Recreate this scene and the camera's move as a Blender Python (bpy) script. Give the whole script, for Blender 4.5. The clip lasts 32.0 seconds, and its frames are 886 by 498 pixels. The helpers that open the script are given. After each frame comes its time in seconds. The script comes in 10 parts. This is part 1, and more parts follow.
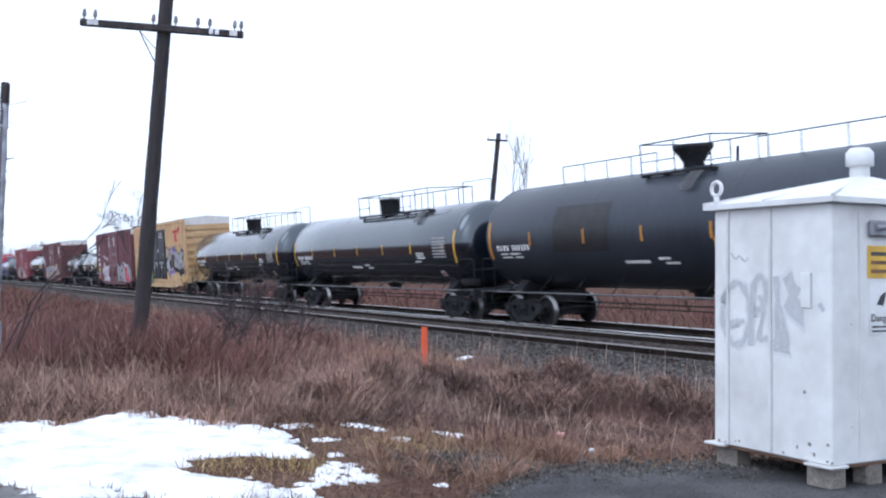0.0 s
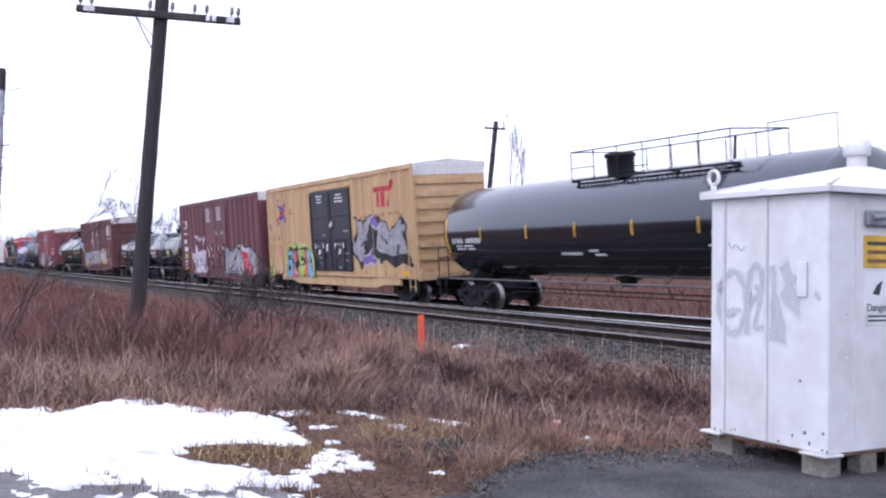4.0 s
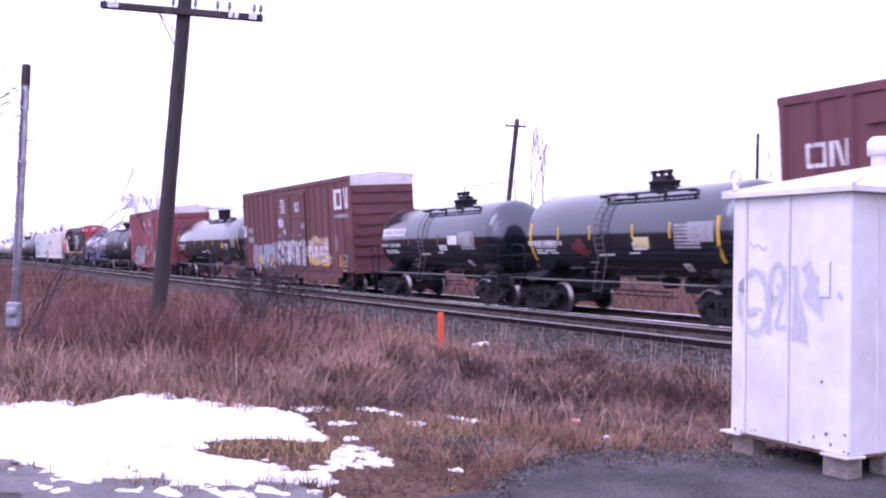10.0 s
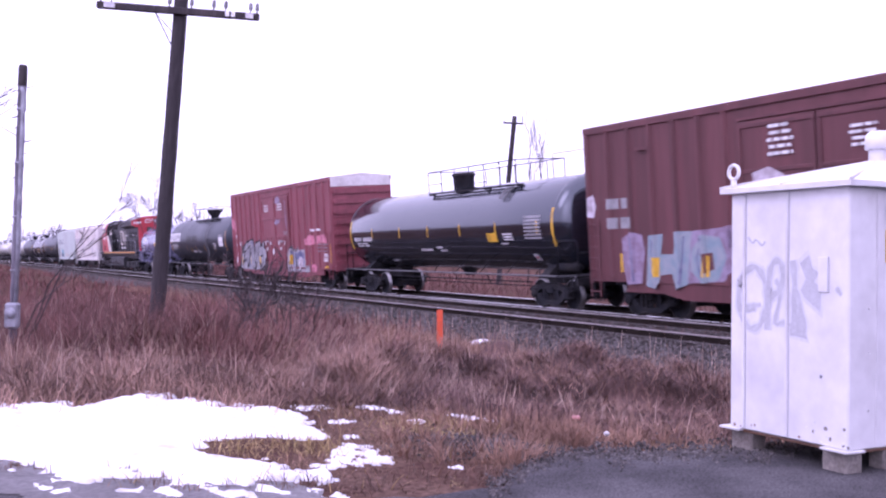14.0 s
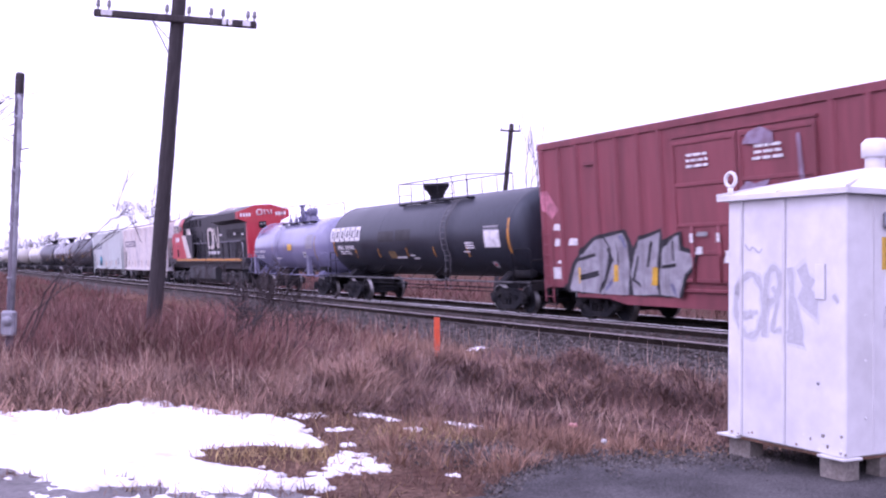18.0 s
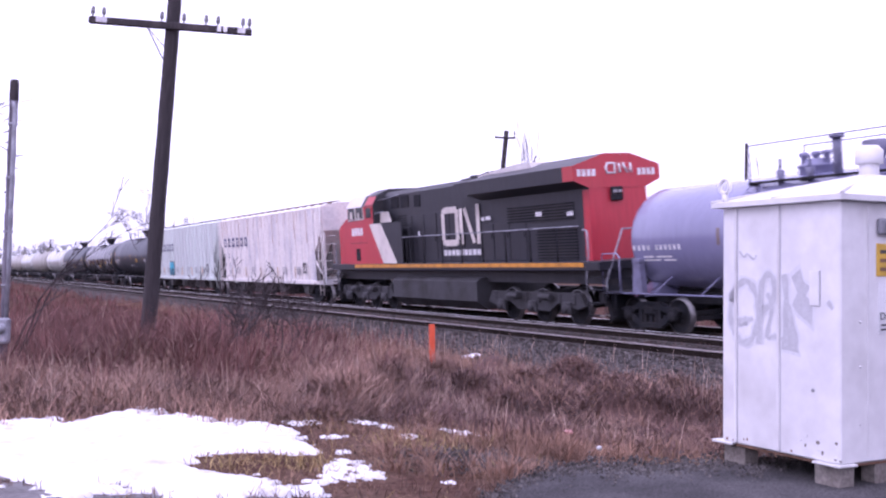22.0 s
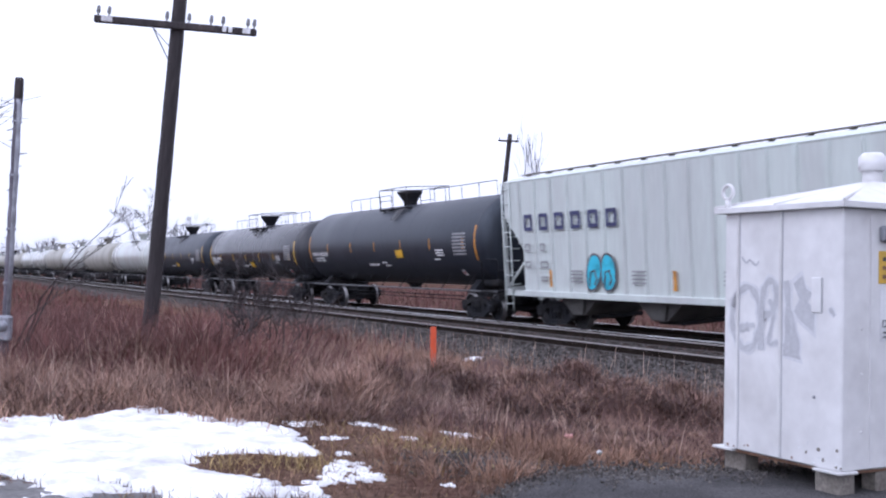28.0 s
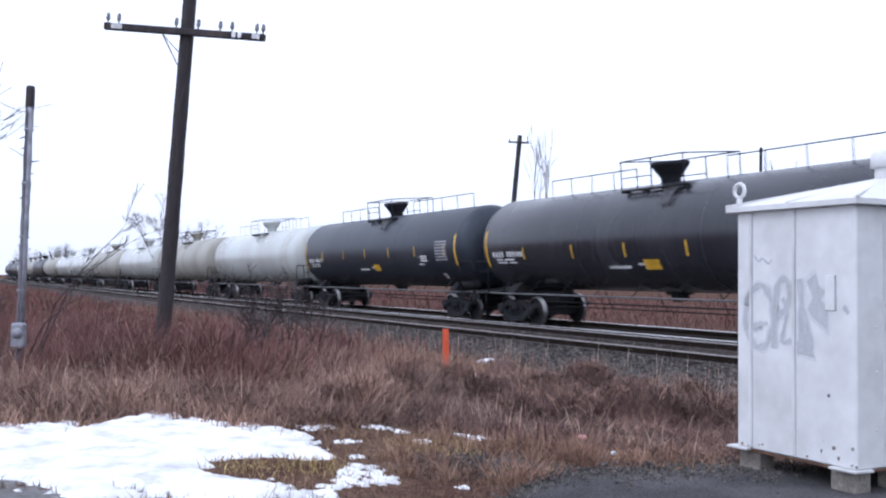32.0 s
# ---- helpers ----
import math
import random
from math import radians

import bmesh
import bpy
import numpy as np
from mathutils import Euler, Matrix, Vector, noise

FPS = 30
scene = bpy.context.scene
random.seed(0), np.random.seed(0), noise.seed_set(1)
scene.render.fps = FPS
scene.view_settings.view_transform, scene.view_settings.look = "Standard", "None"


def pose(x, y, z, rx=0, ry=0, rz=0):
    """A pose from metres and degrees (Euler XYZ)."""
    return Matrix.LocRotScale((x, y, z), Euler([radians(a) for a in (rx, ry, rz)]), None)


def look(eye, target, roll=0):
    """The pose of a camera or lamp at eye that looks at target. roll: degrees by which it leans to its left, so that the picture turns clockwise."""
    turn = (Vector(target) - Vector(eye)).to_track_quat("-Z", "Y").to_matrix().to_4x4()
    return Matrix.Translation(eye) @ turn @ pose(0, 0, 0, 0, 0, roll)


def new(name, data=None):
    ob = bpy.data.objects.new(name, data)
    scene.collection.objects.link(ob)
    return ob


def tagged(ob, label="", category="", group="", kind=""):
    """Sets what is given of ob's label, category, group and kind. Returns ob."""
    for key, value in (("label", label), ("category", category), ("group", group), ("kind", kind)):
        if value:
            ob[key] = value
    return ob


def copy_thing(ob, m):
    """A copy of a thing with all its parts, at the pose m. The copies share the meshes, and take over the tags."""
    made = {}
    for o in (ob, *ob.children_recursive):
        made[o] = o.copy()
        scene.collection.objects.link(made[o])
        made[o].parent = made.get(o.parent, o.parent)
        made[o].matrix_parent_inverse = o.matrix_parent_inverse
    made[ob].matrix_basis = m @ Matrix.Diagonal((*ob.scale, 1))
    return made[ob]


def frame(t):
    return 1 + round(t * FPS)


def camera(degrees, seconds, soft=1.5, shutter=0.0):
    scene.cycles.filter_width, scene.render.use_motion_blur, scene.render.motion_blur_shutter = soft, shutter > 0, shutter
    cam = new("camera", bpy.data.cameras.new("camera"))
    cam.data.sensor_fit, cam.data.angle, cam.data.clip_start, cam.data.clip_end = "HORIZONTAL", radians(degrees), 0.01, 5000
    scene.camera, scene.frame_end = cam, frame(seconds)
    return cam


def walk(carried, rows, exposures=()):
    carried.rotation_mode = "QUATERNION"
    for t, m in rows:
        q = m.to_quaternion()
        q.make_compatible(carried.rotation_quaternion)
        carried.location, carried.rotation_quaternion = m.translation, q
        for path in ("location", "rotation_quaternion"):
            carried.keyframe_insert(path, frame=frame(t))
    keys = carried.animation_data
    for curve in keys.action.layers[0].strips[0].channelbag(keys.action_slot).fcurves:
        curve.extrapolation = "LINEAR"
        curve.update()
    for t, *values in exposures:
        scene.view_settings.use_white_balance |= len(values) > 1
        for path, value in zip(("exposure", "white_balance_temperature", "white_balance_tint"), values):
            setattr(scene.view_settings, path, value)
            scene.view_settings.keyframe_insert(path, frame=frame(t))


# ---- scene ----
# the camera stands still on the lot's edge and is only turned by hand
EYE_Z = 1.509
PATH = [
    (0, 0.6, 1.485, 0.396), (0.5, 0.682, 1.506, 0.457), (1, 0.663, 1.453, 0.687), (1.5, 0.682, 1.349, 0.607),
    (2, 0.804, 1.237, 0.518), (2.5, 0.79, 1.094, 0.435), (3, 0.757, 1.023, 0.506), (3.5, 0.695, 0.875, 0.544),
    (5.5, 1.23, 0.748, 0.825), (6, 0.676, 0.385, 0.508), (6.5, 0.475, 0.614, 0.271), (7, 0.359, 0.855, 0.258),
    (7.5, 0.366, 1.034, 0.333), (8, 0.389, 0.854, 0.395), (8.5, 0.215, 0.536, 0.542), (9, -0.091, 0.579, 0.737),
    (9.5, -0.243, 0.58, 0.762), (10, -0.356, 0.656, 0.993), (10.5, -0.05, 0.967, 0.906), (11, -0.025, 1.14, 0.893),
    (11.5, 0.097, 1.156, 0.753), (12, 0.115, 0.889, 0.822), (12.5, 0.018, 0.794, 0.949), (13, -0, 0.611, 0.801),
    (13.5, -0.199, 0.571, 0.686), (14, -0.27, 0.525, 0.557), (14.5, -0.296, 0.527, 0.622), (16.5, -0.071, 0.885, 0.786),
    (17, -0.054, 0.879, 0.666), (17.5, -0.042, 0.885, 0.555), (18, -0.111, 0.949, 0.525), (18.5, -0.174, 0.877, 0.512),
    (19, -0.197, 0.871, 0.636), (19.5, -0.285, 0.889, 0.69), (20, -0.146, 0.905, 0.76), (20.5, -0.193, 0.855, 0.692),
    (21, -0.207, 0.909, 0.768), (21.5, -0.241, 1.015, 0.696), (22, 0.165, 1.339, 0.481), (22.5, 0.277, 1.686, 0.515),
    (23, 0.474, 1.741, 0.761), (23.5, 0.558, 1.513, 0.893), (24, 0.634, 1.709, 0.903), (24.5, 0.674, 1.551, 1.006),
    (25, 0.397, 1.205, 0.834), (25.5, 0.246, 1.219, 0.77), (27.5, 0.061, 1.472, 1.292), (28, 0.034, 1.479, 1.131),
    (28.5, -0.006, 1.237, 0.961), (29, -0.069, 1.021, 0.787), (29.5, -0.245, 0.996, 0.92), (30, -0.5, 1.026, 0.887),
    (30.5, -0.679, 1.043, 1.003), (31, -0.434, 1.485, 0.631), (31.5, -0.633, 1.627, 0.536), (32, -0.601, 1.599, 0.444),
]


def view(yaw, pitch, roll):
    return pose(0, 0, EYE_Z, 0, 0, -yaw) @ pose(0, 0, 0, 90 + pitch) @ pose(0, 0, 0, 0, 0, roll)


cam = camera(47.1, 32.0, soft=2.2, shutter=0.35)
walk(cam, [(t, view(a, b, c)) for t, a, b, c in PATH],
     exposures=[(0, -0.14, 5480, 11), (3.5, -0.1, 5650, 18), (5.5, 0.22, 5560, 42), (9, 0.3, 5540, 53), (11, 0.0, 5560, 53), (14.5, 0.08, 5560, 56), (21.5, 0.0, 5580, 52),
                (23, -0.1, 5640, 34), (25.5, -0.22, 5640, 25), (32, -0.24, 5540, 16)])

# ---- daylight: an overcast winter sky
world = bpy.data.worlds.new("overcast")
scene.world = world
world.use_nodes = True
wn, wl = world.node_tree.nodes, world.node_tree.links
sky = wn.new("ShaderNodeTexSky")
sky.sky_type, sky.sun_disc = "NISHITA", False
sky.sun_elevation, sky.sun_rotation = radians(28), radians(200)
sky.air_density, sky.dust_density = 1.0, 4.0
grey = wn.new("ShaderNodeHueSaturation")
grey.inputs["Saturation"].default_value = 0.12
cloud = wn.new("ShaderNodeMix")
cloud.data_type = "RGBA"
cloud.inputs["Factor"].default_value = 0.8
# the cloud cover is brighter overhead than towards the horizon
up = wn.new("ShaderNodeSeparateXYZ")
wl.new(wn.new("ShaderNodeTexCoord").outputs["Generated"], up.inputs[0])
lift = wn.new("ShaderNodeMapRange")
lift.inputs["To Min"].default_value, lift.inputs["To Max"].default_value = 1.1, 1.5
wl.new(up.outputs["Z"], lift.inputs["Value"])
veil = wn.new("ShaderNodeVectorMath")
veil.operation = "SCALE"
veil.inputs[0].default_value = (9.6, 9.8, 10.2)
wl.new(lift.outputs[0], veil.inputs["Scale"])
wl.new(veil.outputs[0], cloud.inputs["B"])
wl.new(sky.outputs[0], grey.inputs["Color"])
wl.new(grey.outputs[0], cloud.inputs["A"])
wl.new(cloud.outputs["Result"], wn["Background"].inputs["Color"])
wn["Background"].inputs["Strength"].default_value = 0.14
sun = new("sun", bpy.data.lights.new("sun", "SUN"))
sun.data.energy, sun.data.angle, sun.data.color = 0.85, radians(35), (1, 0.98, 0.95)
sun.matrix_world = look((-70, -20, 75), (0, 10, 0))

# ---- materials


def material(name, base, rough=0.7, metal=0.0, vary=0.25, scale=3.0, fine=40.0, bump=0.15, second=None, amount=0.35,
             streak=False, gloss=None, island=False, spread=0.0, coords="Object", sheen_tint=None, coat=0.0):
    """A surface with a large and a fine variation, a second colour in patches and a fine relief."""
    m = bpy.data.materials.new(name)
    m.use_nodes = True
    n, l = m.node_tree.nodes, m.node_tree.links
    b = n["Principled BSDF"]
    b.inputs["Roughness"].default_value, b.inputs["Metallic"].default_value = rough, metal
    if gloss is not None:
        b.inputs["Specular IOR Level"].default_value = gloss
    if coat:
        b.inputs["Coat Weight"].default_value, b.inputs["Coat IOR"].default_value, b.inputs["Coat Roughness"].default_value = coat, 1.75, 0.1
    if sheen_tint:
        b.inputs["Specular Tint"].default_value = (*sheen_tint, 1)
    co = n.new("ShaderNodeTexCoord")
    mp = n.new("ShaderNodeMapping")
    mp.inputs["Scale"].default_value = (1, 1, 0.12) if streak else (1, 1, 1)
    l.new(co.outputs[coords], mp.inputs["Vector"])
    info = n.new("ShaderNodeObjectInfo")
    off = n.new("ShaderNodeVectorMath")
    off.operation = "MULTIPLY_ADD"
    off.inputs[1].default_value = (37, 53, 71)
    l.new(info.outputs["Random"], off.inputs[0])
    l.new(mp.outputs[0], off.inputs[2])
    big, small = n.new("ShaderNodeTexNoise"), n.new("ShaderNodeTexNoise")
    big.inputs["Scale"].default_value, big.inputs["Detail"].default_value = scale, 6
    small.inputs["Scale"].default_value, small.inputs["Detail"].default_value = fine, 4
    for t in (big, small):
        l.new(off.outputs[0], t.inputs["Vector"])
    two = second or tuple(min(1, c * 0.6) for c in base)
    ramp = n.new("ShaderNodeValToRGB")
    ramp.color_ramp.elements[0].position = 0.62 - amount * 0.5
    ramp.color_ramp.elements[1].position = 0.80 - amount * 0.3
    ramp.color_ramp.elements[0].color, ramp.color_ramp.elements[1].color = (0, 0, 0, 1), (1, 1, 1, 1)
    l.new(big.outputs["Fac"], ramp.inputs[0])
    mix = n.new("ShaderNodeMix")
    mix.data_type = "RGBA"
    mix.inputs["A"].default_value, mix.inputs["B"].default_value = (*base, 1), (*two, 1)
    l.new(ramp.outputs[0], mix.inputs["Factor"])
    hsv = n.new("ShaderNodeHueSaturation")
    val = n.new("ShaderNodeMapRange")
    val.inputs["From Min"].default_value, val.inputs["From Max"].default_value = 0.3, 0.7
    val.inputs["To Min"].default_value, val.inputs["To Max"].default_value = 1 - vary, 1 + vary
    l.new(small.outputs["Fac"], val.inputs["Value"])
    last = val.outputs[0]
    if spread:
        geo = n.new("ShaderNodeNewGeometry")
        sp = n.new("ShaderNodeMapRange")
        sp.inputs["To Min"].default_value, sp.inputs["To Max"].default_value = 1 - spread, 1 + spread
        l.new(geo.outputs["Random Per Island"] if island else info.outputs["Random"], sp.inputs["Value"])
        mul = n.new("ShaderNodeMath")
        mul.operation = "MULTIPLY"
        l.new(sp.outputs[0], mul.inputs[0])
        l.new(last, mul.inputs[1])
        last = mul.outputs[0]
    l.new(last, hsv.inputs["Value"])
    l.new(mix.outputs["Result"], hsv.inputs["Color"])
    l.new(hsv.outputs[0], b.inputs["Base Color"])
    rr = n.new("ShaderNodeMapRange")
    rr.inputs["To Min"].default_value, rr.inputs["To Max"].default_value = max(0.05, rough - 0.12), min(1, rough + 0.12)
    l.new(big.outputs["Fac"], rr.inputs["Value"])
    l.new(rr.outputs[0], b.inputs["Roughness"])
    if bump:
        bp = n.new("ShaderNodeBump")
        bp.inputs["Strength"].default_value, bp.inputs["Distance"].default_value = bump, 0.02
        l.new(small.outputs["Fac"], bp.inputs["Height"])
        l.new(bp.outputs[0], b.inputs["Normal"])
    return m


TANK_BLACK = material("tank_black_paint", (0.016, 0.019, 0.028), 0.42, vary=0.2, scale=0.5, fine=9, bump=0.03, second=(0.028, 0.031, 0.04), amount=0.5, streak=True, sheen_tint=(0.8, 0.9, 1.0))
TANK_GLOSS = material("tank_gloss_black_paint", (0.006, 0.008, 0.014), 0.13, vary=0.1, scale=0.5, fine=5, bump=0.0, second=(0.011, 0.013, 0.019), amount=0.4, streak=True, gloss=1.0, sheen_tint=(0.8, 0.9, 1.0), coat=0.35)
TANK_SATIN = material("tank_satin_black_paint", (0.02, 0.021, 0.028), 0.27, vary=0.15, scale=0.5, fine=9, bump=0.02, second=(0.034, 0.035, 0.042), amount=0.5, streak=True)
DULL_PLATE = material("dull_tan_plate", (0.2, 0.13, 0.05), 0.6, vary=0.15, scale=4, bump=0)
PALE_PLATE = material("pale_yellow_plate", (0.62, 0.55, 0.3), 0.5, vary=0.1, scale=4, bump=0)
TANK_PATCH = material("fresh_black_paint", (0.012, 0.012, 0.014), 0.5, vary=0.1, bump=0.02)
TANK_WHITE = material("tank_white_paint", (0.5, 0.53, 0.51), 0.25, vary=0.06, scale=0.5, fine=8, bump=0.03, second=(0.4, 0.4, 0.37), amount=0.5, streak=True)
TANK_BEIGE = material("tank_beige_paint", (0.36, 0.35, 0.31), 0.5, vary=0.08, scale=0.5, fine=8, bump=0.03, second=(0.25, 0.24, 0.2), amount=0.45, streak=True)
TANK_BLUE = material("tank_lavender_paint", (0.225, 0.225, 0.34), 0.2, vary=0.06, scale=0.6, fine=8, bump=0.0, second=(0.19, 0.19, 0.3), amount=0.4, streak=True, coat=0.3)
BLACK_STEEL = material("dirty_black_steel", (0.013, 0.014, 0.018), 0.8, vary=0.4, scale=2, fine=25, bump=0.2, second=(0.03, 0.028, 0.028), amount=0.4, gloss=0.25)
# lifted above the black steel, to carry the pipe's sky highlight in colour
PIPE_GREY = material("pipe_grey_with_highlight", (0.13, 0.13, 0.135), 0.5, vary=0.3, scale=2, bump=0.05)
BOX_BROWN = material("box_brown_paint", (0.14, 0.047, 0.05), 0.6, vary=0.12, scale=0.9, fine=5, bump=0.03, second=(0.10, 0.036, 0.038), amount=0.55, streak=True)
BOX_MAROON = material("box_maroon_paint", (0.15, 0.05, 0.06), 0.6, vary=0.12, scale=0.9, fine=5, bump=0.03, second=(0.11, 0.038, 0.046), amount=0.55, streak=True)
BOX_RED = material("box_red_paint", (0.25, 0.062, 0.076), 0.55, vary=0.12, scale=0.9, fine=5, bump=0.03, second=(0.19, 0.05, 0.06), amount=0.55, streak=True)
BOX_YELLOW = material("box_yellow_paint", (0.55, 0.375, 0.195), 0.55, vary=0.07, scale=0.9, fine=5, bump=0.03, second=(0.44, 0.275, 0.135), amount=0.5, streak=True)
DOOR_BLACK = material("door_black_paint", (0.016, 0.016, 0.025), 0.5, vary=0.25, scale=1, bump=0.05, second=(0.03, 0.029, 0.038), amount=0.4, streak=True)
ROOF_WHITE = material("galvanised_white", (0.66, 0.64, 0.62), 0.5, vary=0.1, scale=0.8, fine=10, bump=0.05, second=(0.5, 0.47, 0.45))
HOPPER_GREY = material("hopper_grey_paint", (0.58, 0.635, 0.605), 0.55, vary=0.06, scale=0.6, fine=10, bump=0.04, second=(0.5, 0.52, 0.51), amount=0.4, streak=True)
HOPPER_WORN = material("hopper_worn_paint", (0.45, 0.455, 0.49), 0.6, vary=0.1, scale=0.6, fine=7, bump=0.05, second=(0.72, 0.68, 0.64), amount=0.85)
RUST_PALE = material("pale_rust_streak", (0.42, 0.3, 0.24), 0.8, vary=0.2, scale=3, bump=0, second=(0.5, 0.42, 0.36), amount=0.5)
# dark underside grey, with the shade below the sill put into it
HOPPER_DARK = material("hopper_underside_and_shade", (0.10, 0.095, 0.09), 0.75, vary=0.25, scale=2, bump=0.1)
RUST = material("rust_stain", (0.22, 0.12, 0.075), 0.85, vary=0.3, scale=2, bump=0.1)
LOCO_BLACK = material("engine_black_paint", (0.018, 0.019, 0.025), 0.5, vary=0.2, scale=0.7, fine=10, bump=0.04, second=(0.032, 0.031, 0.034), amount=0.4, streak=True)
LOCO_RED = material("engine_red_paint", (0.46, 0.035, 0.048), 0.42, vary=0.08, scale=0.8, fine=10, bump=0.03, second=(0.42, 0.05, 0.05), amount=0.35, streak=True)
LOCO_WHITE = material("engine_white_paint", (0.66, 0.61, 0.55), 0.5, vary=0.06, scale=1, bump=0.02)
LOCO_GREY = material("engine_underframe_grey", (0.04, 0.04, 0.044), 0.65, vary=0.3, scale=1.5, bump=0.1, second=(0.022, 0.02, 0.02))
PANE_DARK = material("cab_window_glass", (0.015, 0.017, 0.02), 0.08, vary=0.02, bump=0)
YELLOW_TAPE = material("reflective_yellow", (0.72, 0.42, 0.03), 0.4, vary=0.12, scale=3, bump=0)
ORANGE_TAPE = material("reflective_orange", (0.62, 0.27, 0.03), 0.4, vary=0.12, scale=3, bump=0)
LETTER_WHITE = material("stencil_white", (0.74, 0.74, 0.74), 0.6, vary=0.1, scale=4, bump=0, second=(0.45, 0.45, 0.45), amount=0.3)
LETTER_GREY = material("stencil_grey", (0.3, 0.3, 0.31), 0.6, vary=0.15, scale=4, bump=0)
LETTER_BLUE = material("stencil_dark_blue", (0.05, 0.055, 0.14), 0.6, vary=0.15, scale=4, bump=0)
PLACARD_RED = material("placard_red", (0.55, 0.06, 0.05), 0.5, vary=0.05, bump=0)
SPRAY_WHITE = material("spray_white", (0.62, 0.58, 0.63), 0.6, vary=0.12, scale=5, bump=0, second=(0.38, 0.33, 0.36), amount=0.5)
SPRAY_SILVER = material("spray_silver", (0.36, 0.36, 0.38), 0.55, vary=0.12, scale=3, bump=0, second=(0.24, 0.23, 0.25), amount=0.5)
SPRAY_BLACK = material("spray_black", (0.02, 0.02, 0.025), 0.6, vary=0.1, bump=0)
SPRAY_RED = material("spray_red", (0.5, 0.04, 0.06), 0.6, vary=0.1, scale=3, bump=0)
SPRAY_BLUE = material("spray_light_blue", (0.2, 0.45, 0.62), 0.6, vary=0.1, scale=3, bump=0)
SPLOTCH_RED = material("dull_red_splotch", (0.13, 0.018, 0.02), 0.6, vary=0.3, scale=4, bump=0)
BLUE_STEEL = material("lavender_steel", (0.17, 0.17, 0.25), 0.5, vary=0.1, bump=0.02)
SPRAY_CYAN = material("spray_cyan", (0.05, 0.5, 0.66), 0.6, vary=0.1, scale=3, bump=0)
SPRAY_GREEN = material("spray_lime", (0.45, 0.55, 0.15), 0.6, vary=0.1, scale=3, bump=0)
RAIL_DULL = material("dull_rail_foot", (0.06, 0.05, 0.045), 0.9, 0.0, vary=0.25, scale=3, bump=0.1)
SPRAY_SAND = material("spray_sand", (0.5, 0.38, 0.22), 0.6, vary=0.1, scale=3, bump=0, second=(0.3, 0.2, 0.14), amount=0.5)
SPRAY_PURPLE = material("spray_purple", (0.2, 0.13, 0.42), 0.6, vary=0.1, scale=3, bump=0)
SPRAY_PINK = material("spray_pink", (0.6, 0.22, 0.28), 0.6, vary=0.1, scale=3, bump=0)
SPRAY_CORAL = material("spray_coral", (0.6, 0.15, 0.13), 0.6, vary=0.1, scale=3, bump=0, second=(0.5, 0.11, 0.1))
SPRAY_INDIGO = material("spray_indigo", (0.09, 0.1, 0.33), 0.6, vary=0.1, scale=3, bump=0)
SPRAY_INDIGO_DULL = material("spray_dull_blue", (0.1, 0.11, 0.2), 0.6, vary=0.15, scale=4, bump=0, second=(0.2, 0.21, 0.3), amount=0.5)
SPRAY_LILAC = material("spray_lilac", (0.32, 0.26, 0.36), 0.6, vary=0.12, scale=4, bump=0, second=(0.22, 0.15, 0.2), amount=0.5)
SPRAY_TEAL = material("spray_dull_teal", (0.2, 0.29, 0.33), 0.6, vary=0.12, scale=4, bump=0, second=(0.3, 0.33, 0.36), amount=0.5)
SPRAY_LINE = material("spray_grey_line", (0.12, 0.1, 0.11), 0.6, vary=0.15, scale=4, bump=0)
STENCIL_TAN = material("stencil_tan", (0.27, 0.15, 0.07), 0.6, vary=0.15, scale=4, bump=0, second=(0.4, 0.25, 0.12), amount=0.5)
CHROME = material("polished_wheel_tread", (0.24, 0.235, 0.235), 0.45, 1.0, vary=0.1, bump=0)
RAIL_TOP = material("polished_rail_head", (0.82, 0.8, 0.79), 0.28, 0.8, vary=0.08, scale=2, bump=0)
RAIL_WORN = material("dull_rail_head", (0.45, 0.41, 0.39), 0.35, 0.6, vary=0.15, scale=2, bump=0, second=(0.4, 0.35, 0.32), amount=0.4)
RAIL_SIDE = material("rusty_rail_web", (0.026, 0.02, 0.017), 0.95, vary=0.3, scale=3, bump=0.2, gloss=0.05)
TIE_WOOD = material("weathered_tie_wood", (0.045, 0.038, 0.035), 0.95, vary=0.35, scale=3, fine=30, bump=0.4, second=(0.075, 0.063, 0.057), spread=0.35, gloss=0.05)
BALLAST = material("grey_ballast", (0.12, 0.112, 0.108), 0.95, vary=0.6, scale=2.5, fine=16, bump=1.0, second=(0.06, 0.05, 0.046), amount=0.55, gloss=0.0)
DARK_BED = material("oil_dark_ballast", (0.04, 0.034, 0.031), 0.95, vary=0.6, scale=3, fine=16, bump=1.0, second=(0.075, 0.06, 0.052), amount=0.45, gloss=0.0)
STONE = material("crushed_stone", (0.115, 0.106, 0.101), 0.95, vary=0.3, scale=4, fine=30, bump=0.3, island=True, spread=0.55, gloss=0.0)
SOIL = material("brown_winter_soil", (0.085, 0.05, 0.039), 0.95, vary=0.5, scale=1.3, fine=14, bump=0.8, second=(0.13, 0.085, 0.064), amount=0.5, gloss=0.0)
ASPHALT = material("worn_asphalt", (0.112, 0.108, 0.11), 0.9, vary=0.6, scale=1.1, fine=70, bump=0.8, second=(0.056, 0.054, 0.056), amount=0.55, gloss=0.08)
SLUSH = material("grey_road_slush", (0.075, 0.07, 0.068), 0.6, vary=0.4, scale=2.6, fine=22, bump=0.7, second=(0.15, 0.143, 0.142), amount=0.5)
